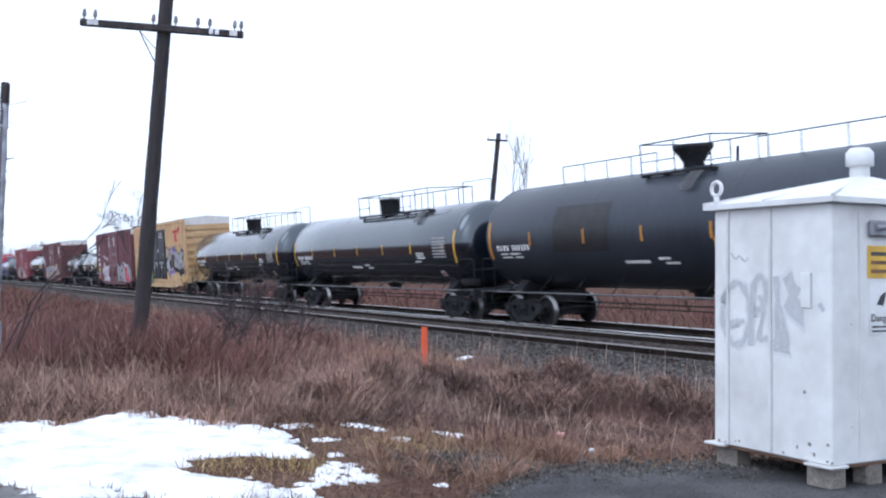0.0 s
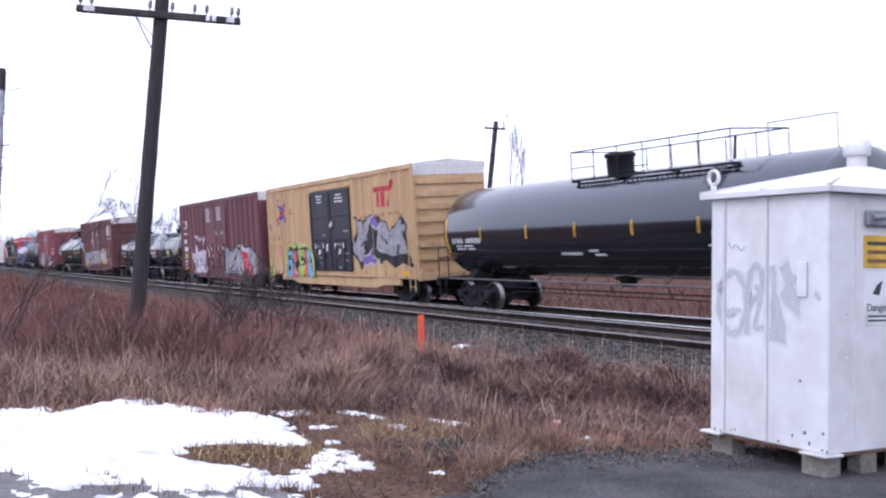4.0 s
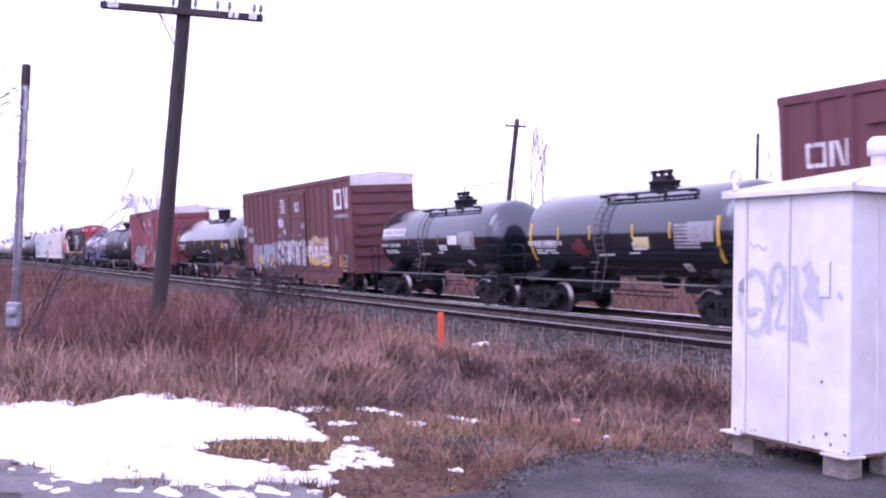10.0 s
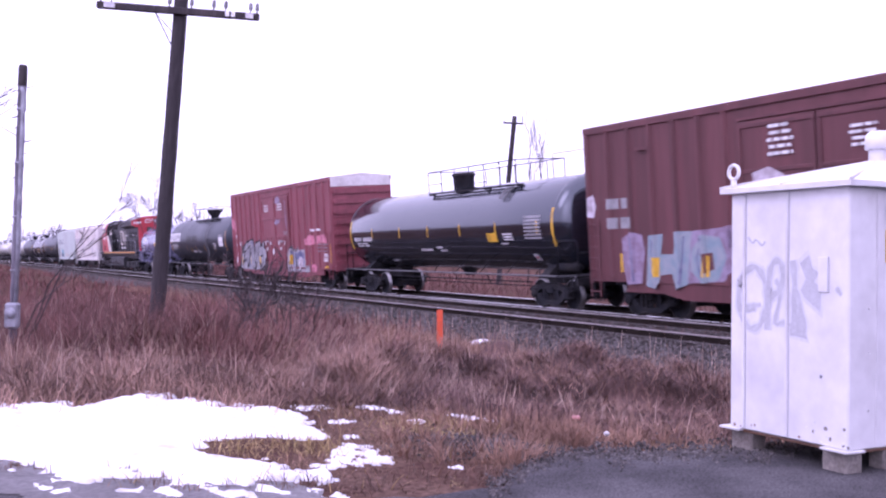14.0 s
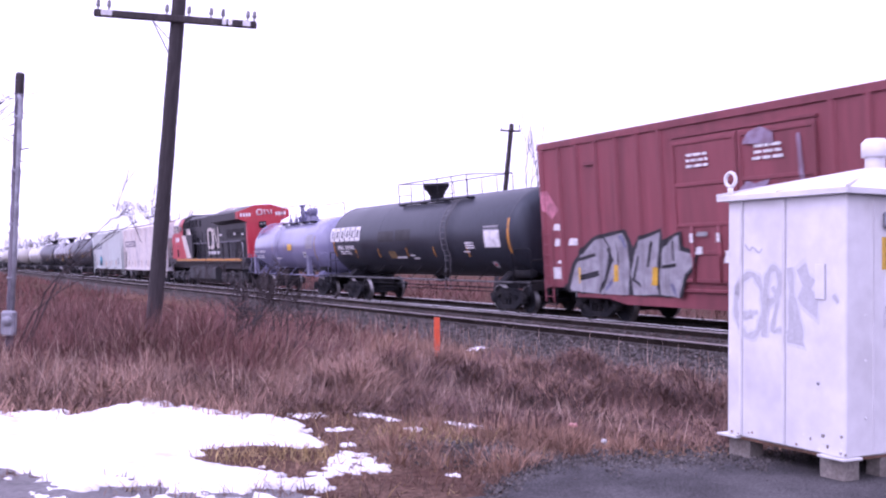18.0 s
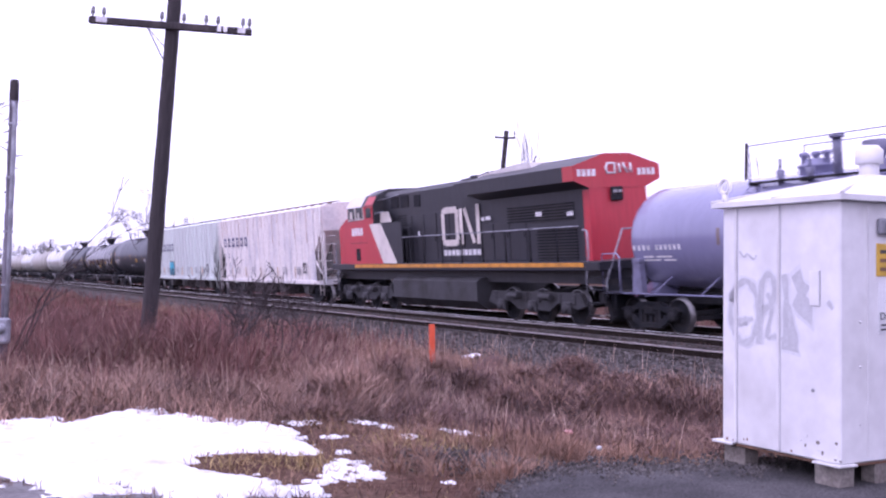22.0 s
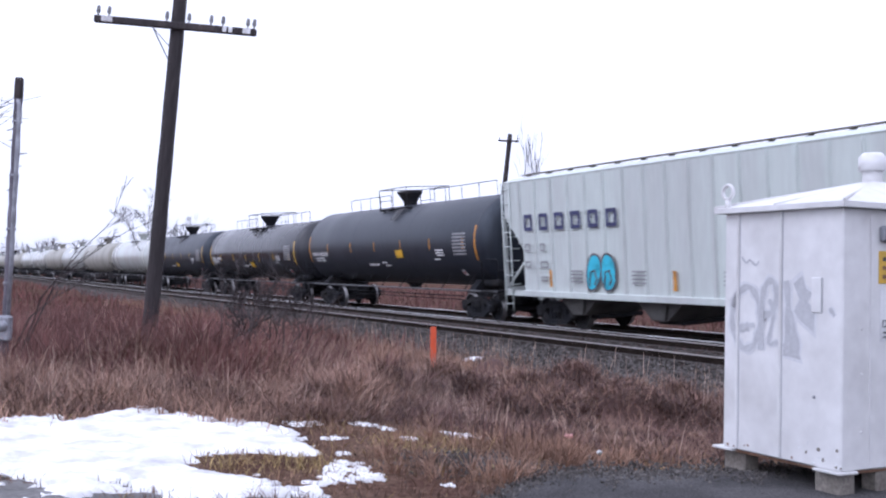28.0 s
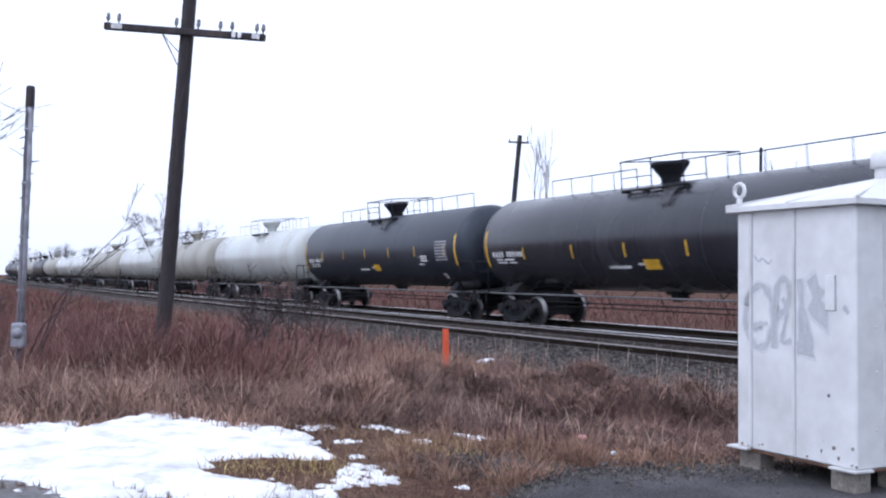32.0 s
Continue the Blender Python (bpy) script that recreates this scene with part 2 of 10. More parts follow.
SNOW = material("old_snow", (0.86, 0.87, 0.88), 0.6, vary=0.08, scale=2.6, fine=16, bump=0.8, second=(0.5, 0.49, 0.5), amount=0.38)
STRAW = material("dead_straw_grass", (0.4, 0.247, 0.178), 0.8, vary=0.2, scale=0.9, bump=0, second=(0.2, 0.115, 0.086), amount=0.58, island=True, spread=0.55)
STALK = material("pale_dry_stalks", (0.5, 0.37, 0.29), 0.75, vary=0.15, scale=0.7, bump=0, second=(0.36, 0.24, 0.18), amount=0.45, island=True, spread=0.4)
TAN = material("tan_dead_grass", (0.325, 0.19, 0.128), 0.8, vary=0.2, scale=0.8, bump=0, second=(0.19, 0.107, 0.073), amount=0.5, island=True, spread=0.45)
BRUSH = material("red_brown_brush", (0.17, 0.068, 0.058), 0.85, vary=0.2, scale=0.6, bump=0, second=(0.095, 0.042, 0.038), amount=0.55, island=True, spread=0.5)
THATCH = material("dark_matted_weeds", (0.162, 0.089, 0.076), 0.9, vary=0.25, scale=1.1, bump=0, second=(0.074, 0.043, 0.038), amount=0.5, island=True, spread=0.55)
TURF = material("short_tan_turf", (0.235, 0.14, 0.085), 0.85, vary=0.2, scale=1.2, bump=0, second=(0.11, 0.064, 0.048), amount=0.55, island=True, spread=0.5)
MOSS = material("olive_winter_turf", (0.36, 0.27, 0.11), 0.85, vary=0.2, scale=2, bump=0, second=(0.25, 0.16, 0.075), amount=0.5, island=True, spread=0.45)
POLE_WOOD = material("dark_creosoted_wood", (0.032, 0.026, 0.028), 0.85, vary=0.35, scale=2, fine=25, bump=0.5, second=(0.075, 0.06, 0.058), streak=True)
MAST_WOOD = material("weathered_mast_wood", (0.10, 0.09, 0.11), 0.85, vary=0.35, scale=4, fine=25, bump=0.5, second=(0.2, 0.19, 0.22), amount=0.4, streak=True)
INSULATOR = material("grey_glass_insulator", (0.2, 0.2, 0.21), 0.3, vary=0.1, bump=0)
GALV = material("galvanised_steel", (0.34, 0.35, 0.39), 0.5, 0.3, vary=0.2, scale=5, fine=20, bump=0.05, second=(0.18, 0.18, 0.2), amount=0.5)
CABINET = material("white_enamel_paint", (0.69, 0.69, 0.69), 0.42, vary=0.06, scale=1.3, fine=7, bump=0.10, second=(0.55, 0.545, 0.54), amount=0.38)
SCRAWL_PALE = material("pale_grey_overspray", (0.57, 0.575, 0.595), 0.5, vary=0.05, scale=9, bump=0, second=(0.62, 0.63, 0.65), amount=0.6)
SCRAWL_AND_SHADE = material("faded_grey_spray_and_shadow", (0.43, 0.435, 0.455), 0.6, vary=0.08, scale=7, bump=0, second=(0.5, 0.51, 0.53), amount=0.5)
CONCRETE = material("grey_concrete", (0.22, 0.2, 0.175), 0.9, vary=0.25, scale=4, bump=0.5, second=(0.13, 0.11, 0.095))
ORANGE = material("orange_marker_paint", (0.75, 0.11, 0.035), 0.5, vary=0.12, scale=4, bump=0.05, second=(0.55, 0.09, 0.04))
BARK = material("bare_dark_bark", (0.042, 0.033, 0.034), 0.9, vary=0.3, scale=4, bump=0.3, second=(0.075, 0.06, 0.058))
PINK_LITTER = material("pink_plastic", (0.6, 0.28, 0.26), 0.5, vary=0.15, bump=0)
SIGN_YELLOW = material("warning_yellow", (0.72, 0.45, 0.06), 0.5, vary=0.06, bump=0)
SIGN_WHITE = material("sign_white", (0.75, 0.76, 0.77), 0.5, vary=0.05, bump=0)
INK = material("sign_ink", (0.05, 0.05, 0.055), 0.6, vary=0.05, bump=0)


# ---- mesh building

class Shape:
    """Collects faces of one mesh."""

    def __init__(self):
        self.v, self.f, self.smooth, self.mi = [], [], [], []

    def add(self, verts, faces, smooth=False, mi=0):
        k = len(self.v)
        self.v += [tuple(p) for p in verts]
        self.f += [tuple(k + i for i in f) for f in faces]
        self.smooth += [smooth] * len(faces)
        self.mi += [mi] * len(faces)
        return self

    def box(self, x0, x1, y0, y1, z0, z1, c=0.0, mi=0):
        """A box, its edges chamfered by c."""
        if not c:
            v = [(x, y, z) for x in (x0, x1) for y in (y0, y1) for z in (z0, z1)]
            return self.add(v, [(0, 1, 3, 2), (4, 6, 7, 5), (0, 4, 5, 1), (2, 3, 7, 6), (0, 2, 6, 4), (1, 5, 7, 3)], mi=mi)
        v, lo, hi = [], (x0, y0, z0), (x1, y1, z1)
        for sx in (0, 1):
            for sy in (0, 1):
                for sz in (0, 1):
                    p = [(lo, hi)[s][i] for i, s in enumerate((sx, sy, sz))]
                    d = [c if s == 0 else -c for s in (sx, sy, sz)]
                    for a in range(3):
                        w = [p[i] + (0 if i == a else d[i]) for i in range(3)]
                        v.append(w)
        idx = lambda sx, sy, sz, a: ((sx * 2 + sy) * 2 + sz) * 3 + a
        f = []
        for a in range(3):
            b, e = (a + 1) % 3, (a + 2) % 3
            for s in (0, 1):
                q = []
                for sb, se in ((0, 0), (1, 0), (1, 1), (0, 1)):
                    k = [0, 0, 0]
                    k[a], k[b], k[e] = s, sb, se
                    q.append(idx(*k, a))
                f.append(tuple(q) if s else tuple(q[::-1]))
            for sb in (0, 1):
                for se in (0, 1):
                    k = [0, 0, 0]
                    k[b], k[e] = sb, se
                    k0, k1 = list(k), list(k)
                    k0[a], k1[a] = 0, 1
                    q = (idx(*k0, b), idx(*k1, b), idx(*k1, e), idx(*k0, e))
                    f.append(q if (sb == se) else q[::-1])
        for sx in (0, 1):
            for sy in (0, 1):
                for sz in (0, 1):
                    q = tuple(idx(sx, sy, sz, a) for a in range(3))
                    f.append(q if (sx + sy + sz) % 2 else q[::-1])
        return self.add(v, f, mi=mi)

    def rod(self, p, q, r, n=8, r2=None, cap=True, mi=0):
        p, q = Vector(p), Vector(q)
        d = (q - p).normalized()
        u = d.orthogonal().normalized()
        w = d.cross(u)
        r2 = r if r2 is None else r2
        v = [p + (u * math.cos(a) + w * math.sin(a)) * r for a in (2 * math.pi * i / n for i in range(n))]
        v += [q + (u * math.cos(a) + w * math.sin(a)) * r2 for a in (2 * math.pi * i / n for i in range(n))]
        self.add(v, [(i, (i + 1) % n, n + (i + 1) % n, n + i) for i in range(n)], n > 5, mi)
        if cap:
            k = len(self.v) - 2 * n
            self.f += [tuple(k + i for i in range(n))[::-1], tuple(k + n + i for i in range(n))]
            self.smooth += [False, False]
            self.mi += [mi, mi]
        return self

    def pipe(self, pts, r, n=6, closed=False, mi=0):
        pts = [Vector(p) for p in pts]
        m = len(pts)
        v, u = [], None
        for i, p in enumerate(pts):
            a, b = (pts[i - 1], pts[(i + 1) % m]) if closed else (pts[max(0, i - 1)], pts[min(m - 1, i + 1)])
            d = ((p - a).normalized() + (b - p).normalized()) if (p - a).length > 1e-9 and (b - p).length > 1e-9 else b - a
            d.normalize()
            u = d.orthogonal() if u is None else u - d * u.dot(d)
            u.normalize()
            w = d.cross(u)
            v += [p + (u * math.cos(t) + w * math.sin(t)) * r for t in (2 * math.pi * k / n for k in range(n))]
        f = [(i * n + k, i * n + (k + 1) % n, (i + 1) % m * n + (k + 1) % n, (i + 1) % m * n + k) for i in range(m if closed else m - 1) for k in range(n)]
        if not closed:
            f += [tuple(range(n))[::-1], tuple((m - 1) * n + k for k in range(n))]
        return self.add(v, f, n > 5, mi)

    def lathe(self, prof, n=32, axis="x", at=(0, 0, 0), start=0.0, end=1.0, mi=0, smooth=True):
        """prof: (along, radius) pairs turned about an axis through at; start and end in turns from the top."""
        full = end - start > 0.999
        m = n if full else n + 1
        v = []
        for a, r in prof:
            for i in range(m):
                t = 2 * math.pi * (start + (end - start) * i / n)
                c, s = math.cos(t) * r, math.sin(t) * r
                v.append((at[0] + a, at[1] - s, at[2] + c) if axis == "x" else (at[0] + s, at[1] + a, at[2] + c) if axis == "y" else (at[0] + c, at[1] + s, at[2] + a))
        f = []
        for k in range(len(prof) - 1):
            for i in range(n):
                j = (i + 1) % m
                f.append((k * m + i, k * m + j, (k + 1) * m + j, (k + 1) * m + i))
        return self.add(v, f, smooth, mi)

    def prism(self, poly, y0, y1, plane="xz", mi=0):
        """A flat outline, in x and z (or x and y, y and z), drawn out along the third axis."""
        n = len(poly)
        put = {"xz": lambda a, b, c: (a, c, b), "xy": lambda a, b, c: (a, b, c), "yz": lambda a, b, c: (c, a, b)}[plane]
        v = [put(a, b, y0) for a, b in poly] + [put(a, b, y1) for a, b in poly]
        f = [tuple(range(n)), tuple(range(2 * n - 1, n - 1, -1))]
        f += [(i, n + i, n + (i + 1) % n, (i + 1) % n) for i in range(n)]
        return self.add(v, f, mi=mi)

    def mesh(self, name, *mats):
        me = bpy.data.meshes.new(name)
        me.from_pydata(self.v, [], self.f)
        me.polygons.foreach_set("use_smooth", self.smooth)
        if len(mats) > 1:
            me.polygons.foreach_set("material_index", self.mi)
        for m in mats:
            me.materials.append(m)
        bm = bmesh.new()
        bm.from_mesh(me)
        bmesh.ops.recalc_face_normals(bm, faces=bm.faces)
        bm.to_mesh(me)
        bm.free()
        return me


def part(name, shape, mat, parent, label="", at=None):
    mats = mat if isinstance(mat, tuple) else (mat,)
    ob = new(name, shape.mesh(name, *mats) if isinstance(shape, Shape) else shape)
    ob.parent = parent
    if at is not None:
        ob.location = at
    if label:
        ob["label"] = label
    return ob


def thing(name, label, category, group="", kind="", shape=None, mat=None):
    ob = new(name, shape.mesh(name, *(mat if isinstance(mat, tuple) else (mat,))) if shape else None)
    return tagged(ob, label, category, group, kind)


# ---- the lie of the land: the railway runs at an angle to the view, banked towards the lot
TURN = radians(27.42)
SPEED = 8.559
CS, SN = math.cos(TURN), math.sin(TURN)
ALONG, AWAY = Vector((SN, -CS, 0)), Vector((CS, SN, 0))
MIDDLE = 16.767 + 1.575
BANK = 4.46


def on_track(s):
    """The pose of a vehicle's middle on the rails, s metres along from the point nearest to the eye."""
    base = AWAY * (MIDDLE - 0.725) + ALONG * s
    turn = Matrix(((SN, CS, 0, 0), (-CS, SN, 0, 0), (0, 0, 1, 0), (0, 0, 0, 1)))
    return Matrix.Translation(base) @ turn @ Matrix.Rotation(radians(BANK), 4, "X") @ Matrix.Translation((0, 0.725, 0))


def beside(x, y):
    return x * CS + y * SN


def smooth(a):
    a = np.clip(a, 0, 1)
    return a * a * (3 - 2 * a)


def ripple(x, y):
    return (np.sin(x * 1.9 + 0.7 * np.sin(y * 1.3)) + np.sin(y * 2.3 + 1.1 * np.sin(x * 1.7 + 2)) + np.sin((x + y) * 3.7 + 1.3)
            + 0.6 * np.sin(x * 7.1 - y * 5.3) + 0.5 * np.sin(y * 11.3 + x * 4.1 + 2 * np.sin(x * 3))) / 4.1


def ground_z(x, y):
    lat = x * CS + y * SN
    return -0.15 - 0.40 * smooth((lat - 4.0) / 4.0) * (1 - 0.25 * smooth((lat - 22) / 6)) + 0.05 * ripple(x * 0.6, y * 0.6) * smooth((lat - 4) / 3)

# ---- ground, road, snow, railway bed

def grid_sheet(name, xs, ys, zf, mat, keep=None):
    X, Y = np.meshgrid(xs, ys)
    Z = zf(X, Y)
    nx, ny = len(xs), len(ys)
    v = np.stack([X.ravel(), Y.ravel(), Z.ravel()], 1)
    i = np.arange(nx * ny).reshape(ny, nx)
    q = np.stack([i[:-1, :-1], i[:-1, 1:], i[1:, 1:], i[1:, :-1]], -1).reshape(-1, 4)
    if keep is not None:
        k = keep(X, Y).ravel()
        q = q[k[q].sum(1) >= 2]
        used = np.unique(q)
        back = np.zeros(len(v), int)
        back[used] = np.arange(len(used))
        v, q = v[used], back[q]
    me = bpy.data.meshes.new(name)
    me.from_pydata(v.tolist(), [], q.tolist())
    me.polygons.foreach_set("use_smooth", [True] * len(q))
    me.materials.append(mat)
    return new(name, me)


steps = lambda a, b, near, far: np.unique(np.concatenate([np.linspace(a, b, near), np.sign(np.linspace(-1, 1, far)) * np.abs(np.linspace(-1, 1, far)) ** 3 * 2600]))
tagged(grid_sheet("ground", steps(-40, 40, 161, 40), steps(-20, 70, 181, 40), ground_z, SOIL),
       "brown winter soil under dead weeds", "ground", kind="structure")

# worn asphalt of the lot and the road edge
lot = [(-30, -25), (30, -25), (30, 13), (12, 11.4), (6, 10.65), (3.6, 9.25), (2.5, 8.85), (1.75, 8.72), (1.25, 8.68), (0.9, 8.5), (0.68, 8.2), (0.5, 7.75), (0.35, 7.3), (-0.4, 6.95),
       (-1.3, 6.85), (-2.3, 7.05), (-3.2, 7.5), (-4.2, 7.75), (-6, 8.1), (-12, 9.5), (-30, 14)]
fine_lot = []
for (ax, ay), (bx, by) in zip(lot, lot[1:] + lot[:1]):
    k = max(1, int(math.hypot(bx - ax, by - ay) / 0.18)) if max(abs(ax), abs(bx)) < 8 and ay > 0 else 1
    for i in range(k):
        w = i / k
        jitter = 0.09 if k > 1 else 0
        fine_lot.append((ax + (bx - ax) * w + random.uniform(-jitter, jitter), ay + (by - ay) * w + random.uniform(-jitter, jitter)))
sheet = Shape().add([(x, y, -0.135) for x, y in fine_lot], [tuple(range(len(fine_lot)))])
thing("road", "worn dark asphalt of the roadside lot", "road", kind="structure", shape=sheet, mat=ASPHALT)

# old snow: one large drift and small remains
BACK = ([-30, -7, -4.7, -4.15, -3.95, -3.6, -3.2, -2.6, -2.1, -1.75, -1.5, -1.25, -1.0, -0.86, -0.7, -0.5], [15, 11.4, 11.0, 11.1, 10.8, 12.05, 11.75, 11.3, 11.05, 10.85, 10.5, 9.5, 8.95, 8.0, 7.0, 5.0])
FRONT = ([-30, -6, -4.2, -3.3, -2.7, -2.3, -1.8, -1.3, -0.8, -0.4], [14, 8.2, 7.85, 7.65, 7.25, 7.1, 7.0, 6.95, 7.0, 7.25])
REMAINS = [(-1.5, 11.15, 0.2, 0.14), (-1.05, 10.21, 0.13, 0.1), (-0.83, 11.32, 0.14, 0.11), (-0.62, 11.2, 0.07, 0.06), (-0.53, 11.08, 0.09, 0.08), (-0.32, 10.42, 0.08, 0.1),
           (0.26, 11.25, 0.17, 0.2), (0.46, 11.4, 0.13, 0.14), (-0.78, 8.5, 0.17, 0.45), (-0.88, 9.35, 0.06, 0.08), (-0.52, 8.3, 0.1, 0.2), (0.07, 8.05, 0.05, 0.05)]


def snow_depth(x, y):
    d = np.minimum(np.interp(x, *BACK) - y, (y - np.interp(x, *FRONT)) * 1.2)
    d = d + 0.26 * ripple(x * 2.1, y * 2.1) + 0.45 * ripple(x * 4.4 + 3, y * 4.4) + 0.3 * ripple(x * 10, y * 8 + 2) + 0.16 * ripple(x * 19 + 5, y * 15)
    isle = 1 - ((x + 1.42) / 0.72) ** 2 - ((y - 8.72 + 0.25 * (x + 1.4)) / 0.52) ** 2
    d = np.minimum(d, -0.35 * isle - 0.05 + 0.25 * ripple(x * 4, y * 5))
    d = d - 1.25 * smooth((8.6 - y) / 0.8) * np.clip(ripple(x * 3 + 1, y * 5) + 0.16, 0, 1) - 0.5 * np.clip(ripple(x * 2.6 + 7, y * 3.1) - 0.42, 0, 1)
    # thin, dirty and broken towards the road and the turf
    d = d - 0.75 * smooth((x + 1.75) / 0.7) * smooth((8.6 - y) / 0.6) * np.clip(ripple(x * 4.3 + 2, y * 6.1) + 0.28, 0, 1)
    d = np.maximum(d, -1)
    return d


def scrap_depth(x, y):
    u, v = x + 0.05 * ripple(x * 9 + 2, y * 9) + 0.02 * ripple(x * 31, y * 29 + 3), y + 0.06 * ripple(x * 8 + 6, y * 9 + 1) + 0.02 * ripple(x * 27 + 4, y * 33)
    d = np.full_like(x, -1.0)
    for a, b, r, q in REMAINS:
        d = np.maximum(d, 1 - ((u - a) / (r * 1.15)) ** 2 - ((v - b) / (q * 1.1)) ** 2)
    return np.minimum(d * 0.5, 0.16) + 0.4 * ripple(x * 11 + 4, y * 8) + 0.22 * ripple(x * 29 + 1, y * 17) - 0.12


scraps = grid_sheet("snow", np.arange(-1.85, 0.75, 0.014), np.arange(7.8, 11.8, 0.014), lambda x, y: ground_z(x, y) + 0.012 + 0.022 * np.sqrt(np.clip(scrap_depth(x, y), 0, 0.6)) + 0.25 * np.clip(scrap_depth(x, y), -0.15, 0), SNOW, lambda x, y: scrap_depth(x, y) > -0.1)
tagged(scraps, "thin ragged remains of snow among dead grass", "snow", kind="structure")
drift = grid_sheet("snow", np.arange(-8, 0.9, 0.035), np.arange(6.7, 12.4, 0.035),
                   lambda x, y: ground_z(x, y) + 0.015 + 0.06 * np.clip(snow_depth(x, y) * 1.6, 0, 0.7) ** 0.7 + (0.018 * ripple(x * 5, y * 5) + 0.012 * ripple(x * 12, y * 12)) * smooth(snow_depth(x, y) * 5) + 0.4 * np.clip(snow_depth(x, y), -0.2, 0),
                   SNOW, lambda x, y: snow_depth(x, y) > -0.1)
slush_depth = lambda x, y: 0.5 - np.abs(y - np.interp(x, *FRONT) + 0.12) * 1.1 - 0.9 * smooth((x + 1.1) / 0.5) + 0.3 * ripple(x * 2.3, y * 3.4) + 0.2 * ripple(x * 7.1, y * 8.3)
slush = grid_sheet("slush", np.arange(-8, -0.2, 0.05), np.arange(6.3, 9.4, 0.05), lambda x, y: np.maximum(ground_z(x, y), -0.135) + 0.006 + 0.01 * np.clip(slush_depth(x, y), -0.6, 0.6), SLUSH, lambda x, y: slush_depth(x, y) > 0.0)
tagged(slush, "thin grey slush at the road's edge", "slush", kind="structure")
BITS = [(0.85, 24.3, 0.28, 0.3), (1.3, 23.6, 0.12, 0.2), (2.0, 22.9, 0.14, 0.25), (2.3, 20.9, 0.12, 0.2), (3.4, 18.8, 0.12, 0.15), (2.9, 20.0, 0.1, 0.15)]
bit_depth = lambda x, y: np.maximum.reduce([1 - ((x - a) / r) ** 2 - ((y - b) / q) ** 2 for a, b, r, q in BITS]) * 0.2 - 0.08 + 0.14 * ripple(x * 8, y * 7)
bits = grid_sheet("snow", np.arange(0.4, 3.8, 0.035), np.arange(18.4, 24.9, 0.05), lambda x, y: ground_z(x, y) + 0.08 + 0.06 * np.sqrt(np.clip(bit_depth(x, y), 0, 1)) + 0.6 * np.clip(bit_depth(x, y), -0.25, 0), SNOW, lambda x, y: bit_depth(x, y) > -0.15)
tagged(bits, "small white remains of snow among weeds", "snow", kind="structure")
tagged(drift, "patchy old white snow melting on the verge", "snow", kind="structure")

# ---- the railway: two canted tracks side by side on one bed; the train runs on the far one
TRACK = on_track(0)
NEAR_MIDDLE, NEAR_BANK = 14.9, 4.1
TURNED = Matrix(((SN, CS, 0, 0), (-CS, SN, 0, 0), (0, 0, 1, 0), (0, 0, 0, 1)))
NEAR_TRACK = Matrix.Translation(AWAY * (NEAR_MIDDLE - 0.725)) @ TURNED @ Matrix.Rotation(radians(NEAR_BANK), 4, "X") @ Matrix.Translation((0, 0.725, 0))
BED = ([8.5, 10.4, 11.3, 12.0, 12.6, 13.1, 13.6, 16.2, 16.5, 16.9, 19.7, 20.3, 20.8, 21.4, 23.9, 27.4], [-1.3, -0.78, -0.60, -0.45, -0.33, -0.255, -0.238, -0.047, -0.08, -0.245, -0.035, -0.06, -0.13, -0.36, -1.15, -1.9])


def bed(lat):
    """Height of the stone bed at a distance from the eye, square to the rails."""
    return np.interp(lat, *BED)


bs = np.concatenate([np.linspace(-700, -70, 64), np.linspace(-69, 12, 240), np.linspace(13, 120, 20)])
rows = np.linspace(9.6, 24.2, 74)
for lat, mat, label in ((rows[rows < 13.6], BALLAST, "grey crushed stone shoulder of the railway bed"), (rows[(rows > 13.3) & (rows < 20.0)], DARK_BED, "dark oil-stained stone around the rails"), (rows[rows > 19.75], BALLAST, "grey crushed stone shoulder of the railway bed")):
    ballast = grid_sheet("ballast", bs, lat, lambda x, y: bed(y) + 0.028 * ripple(x * 3.1, y * 4.3) + 0.02 * ripple(x * 9.7, y * 8.9), mat)
    ballast.matrix_world = TURNED
    tagged(ballast, label, "ballast", kind="structure")

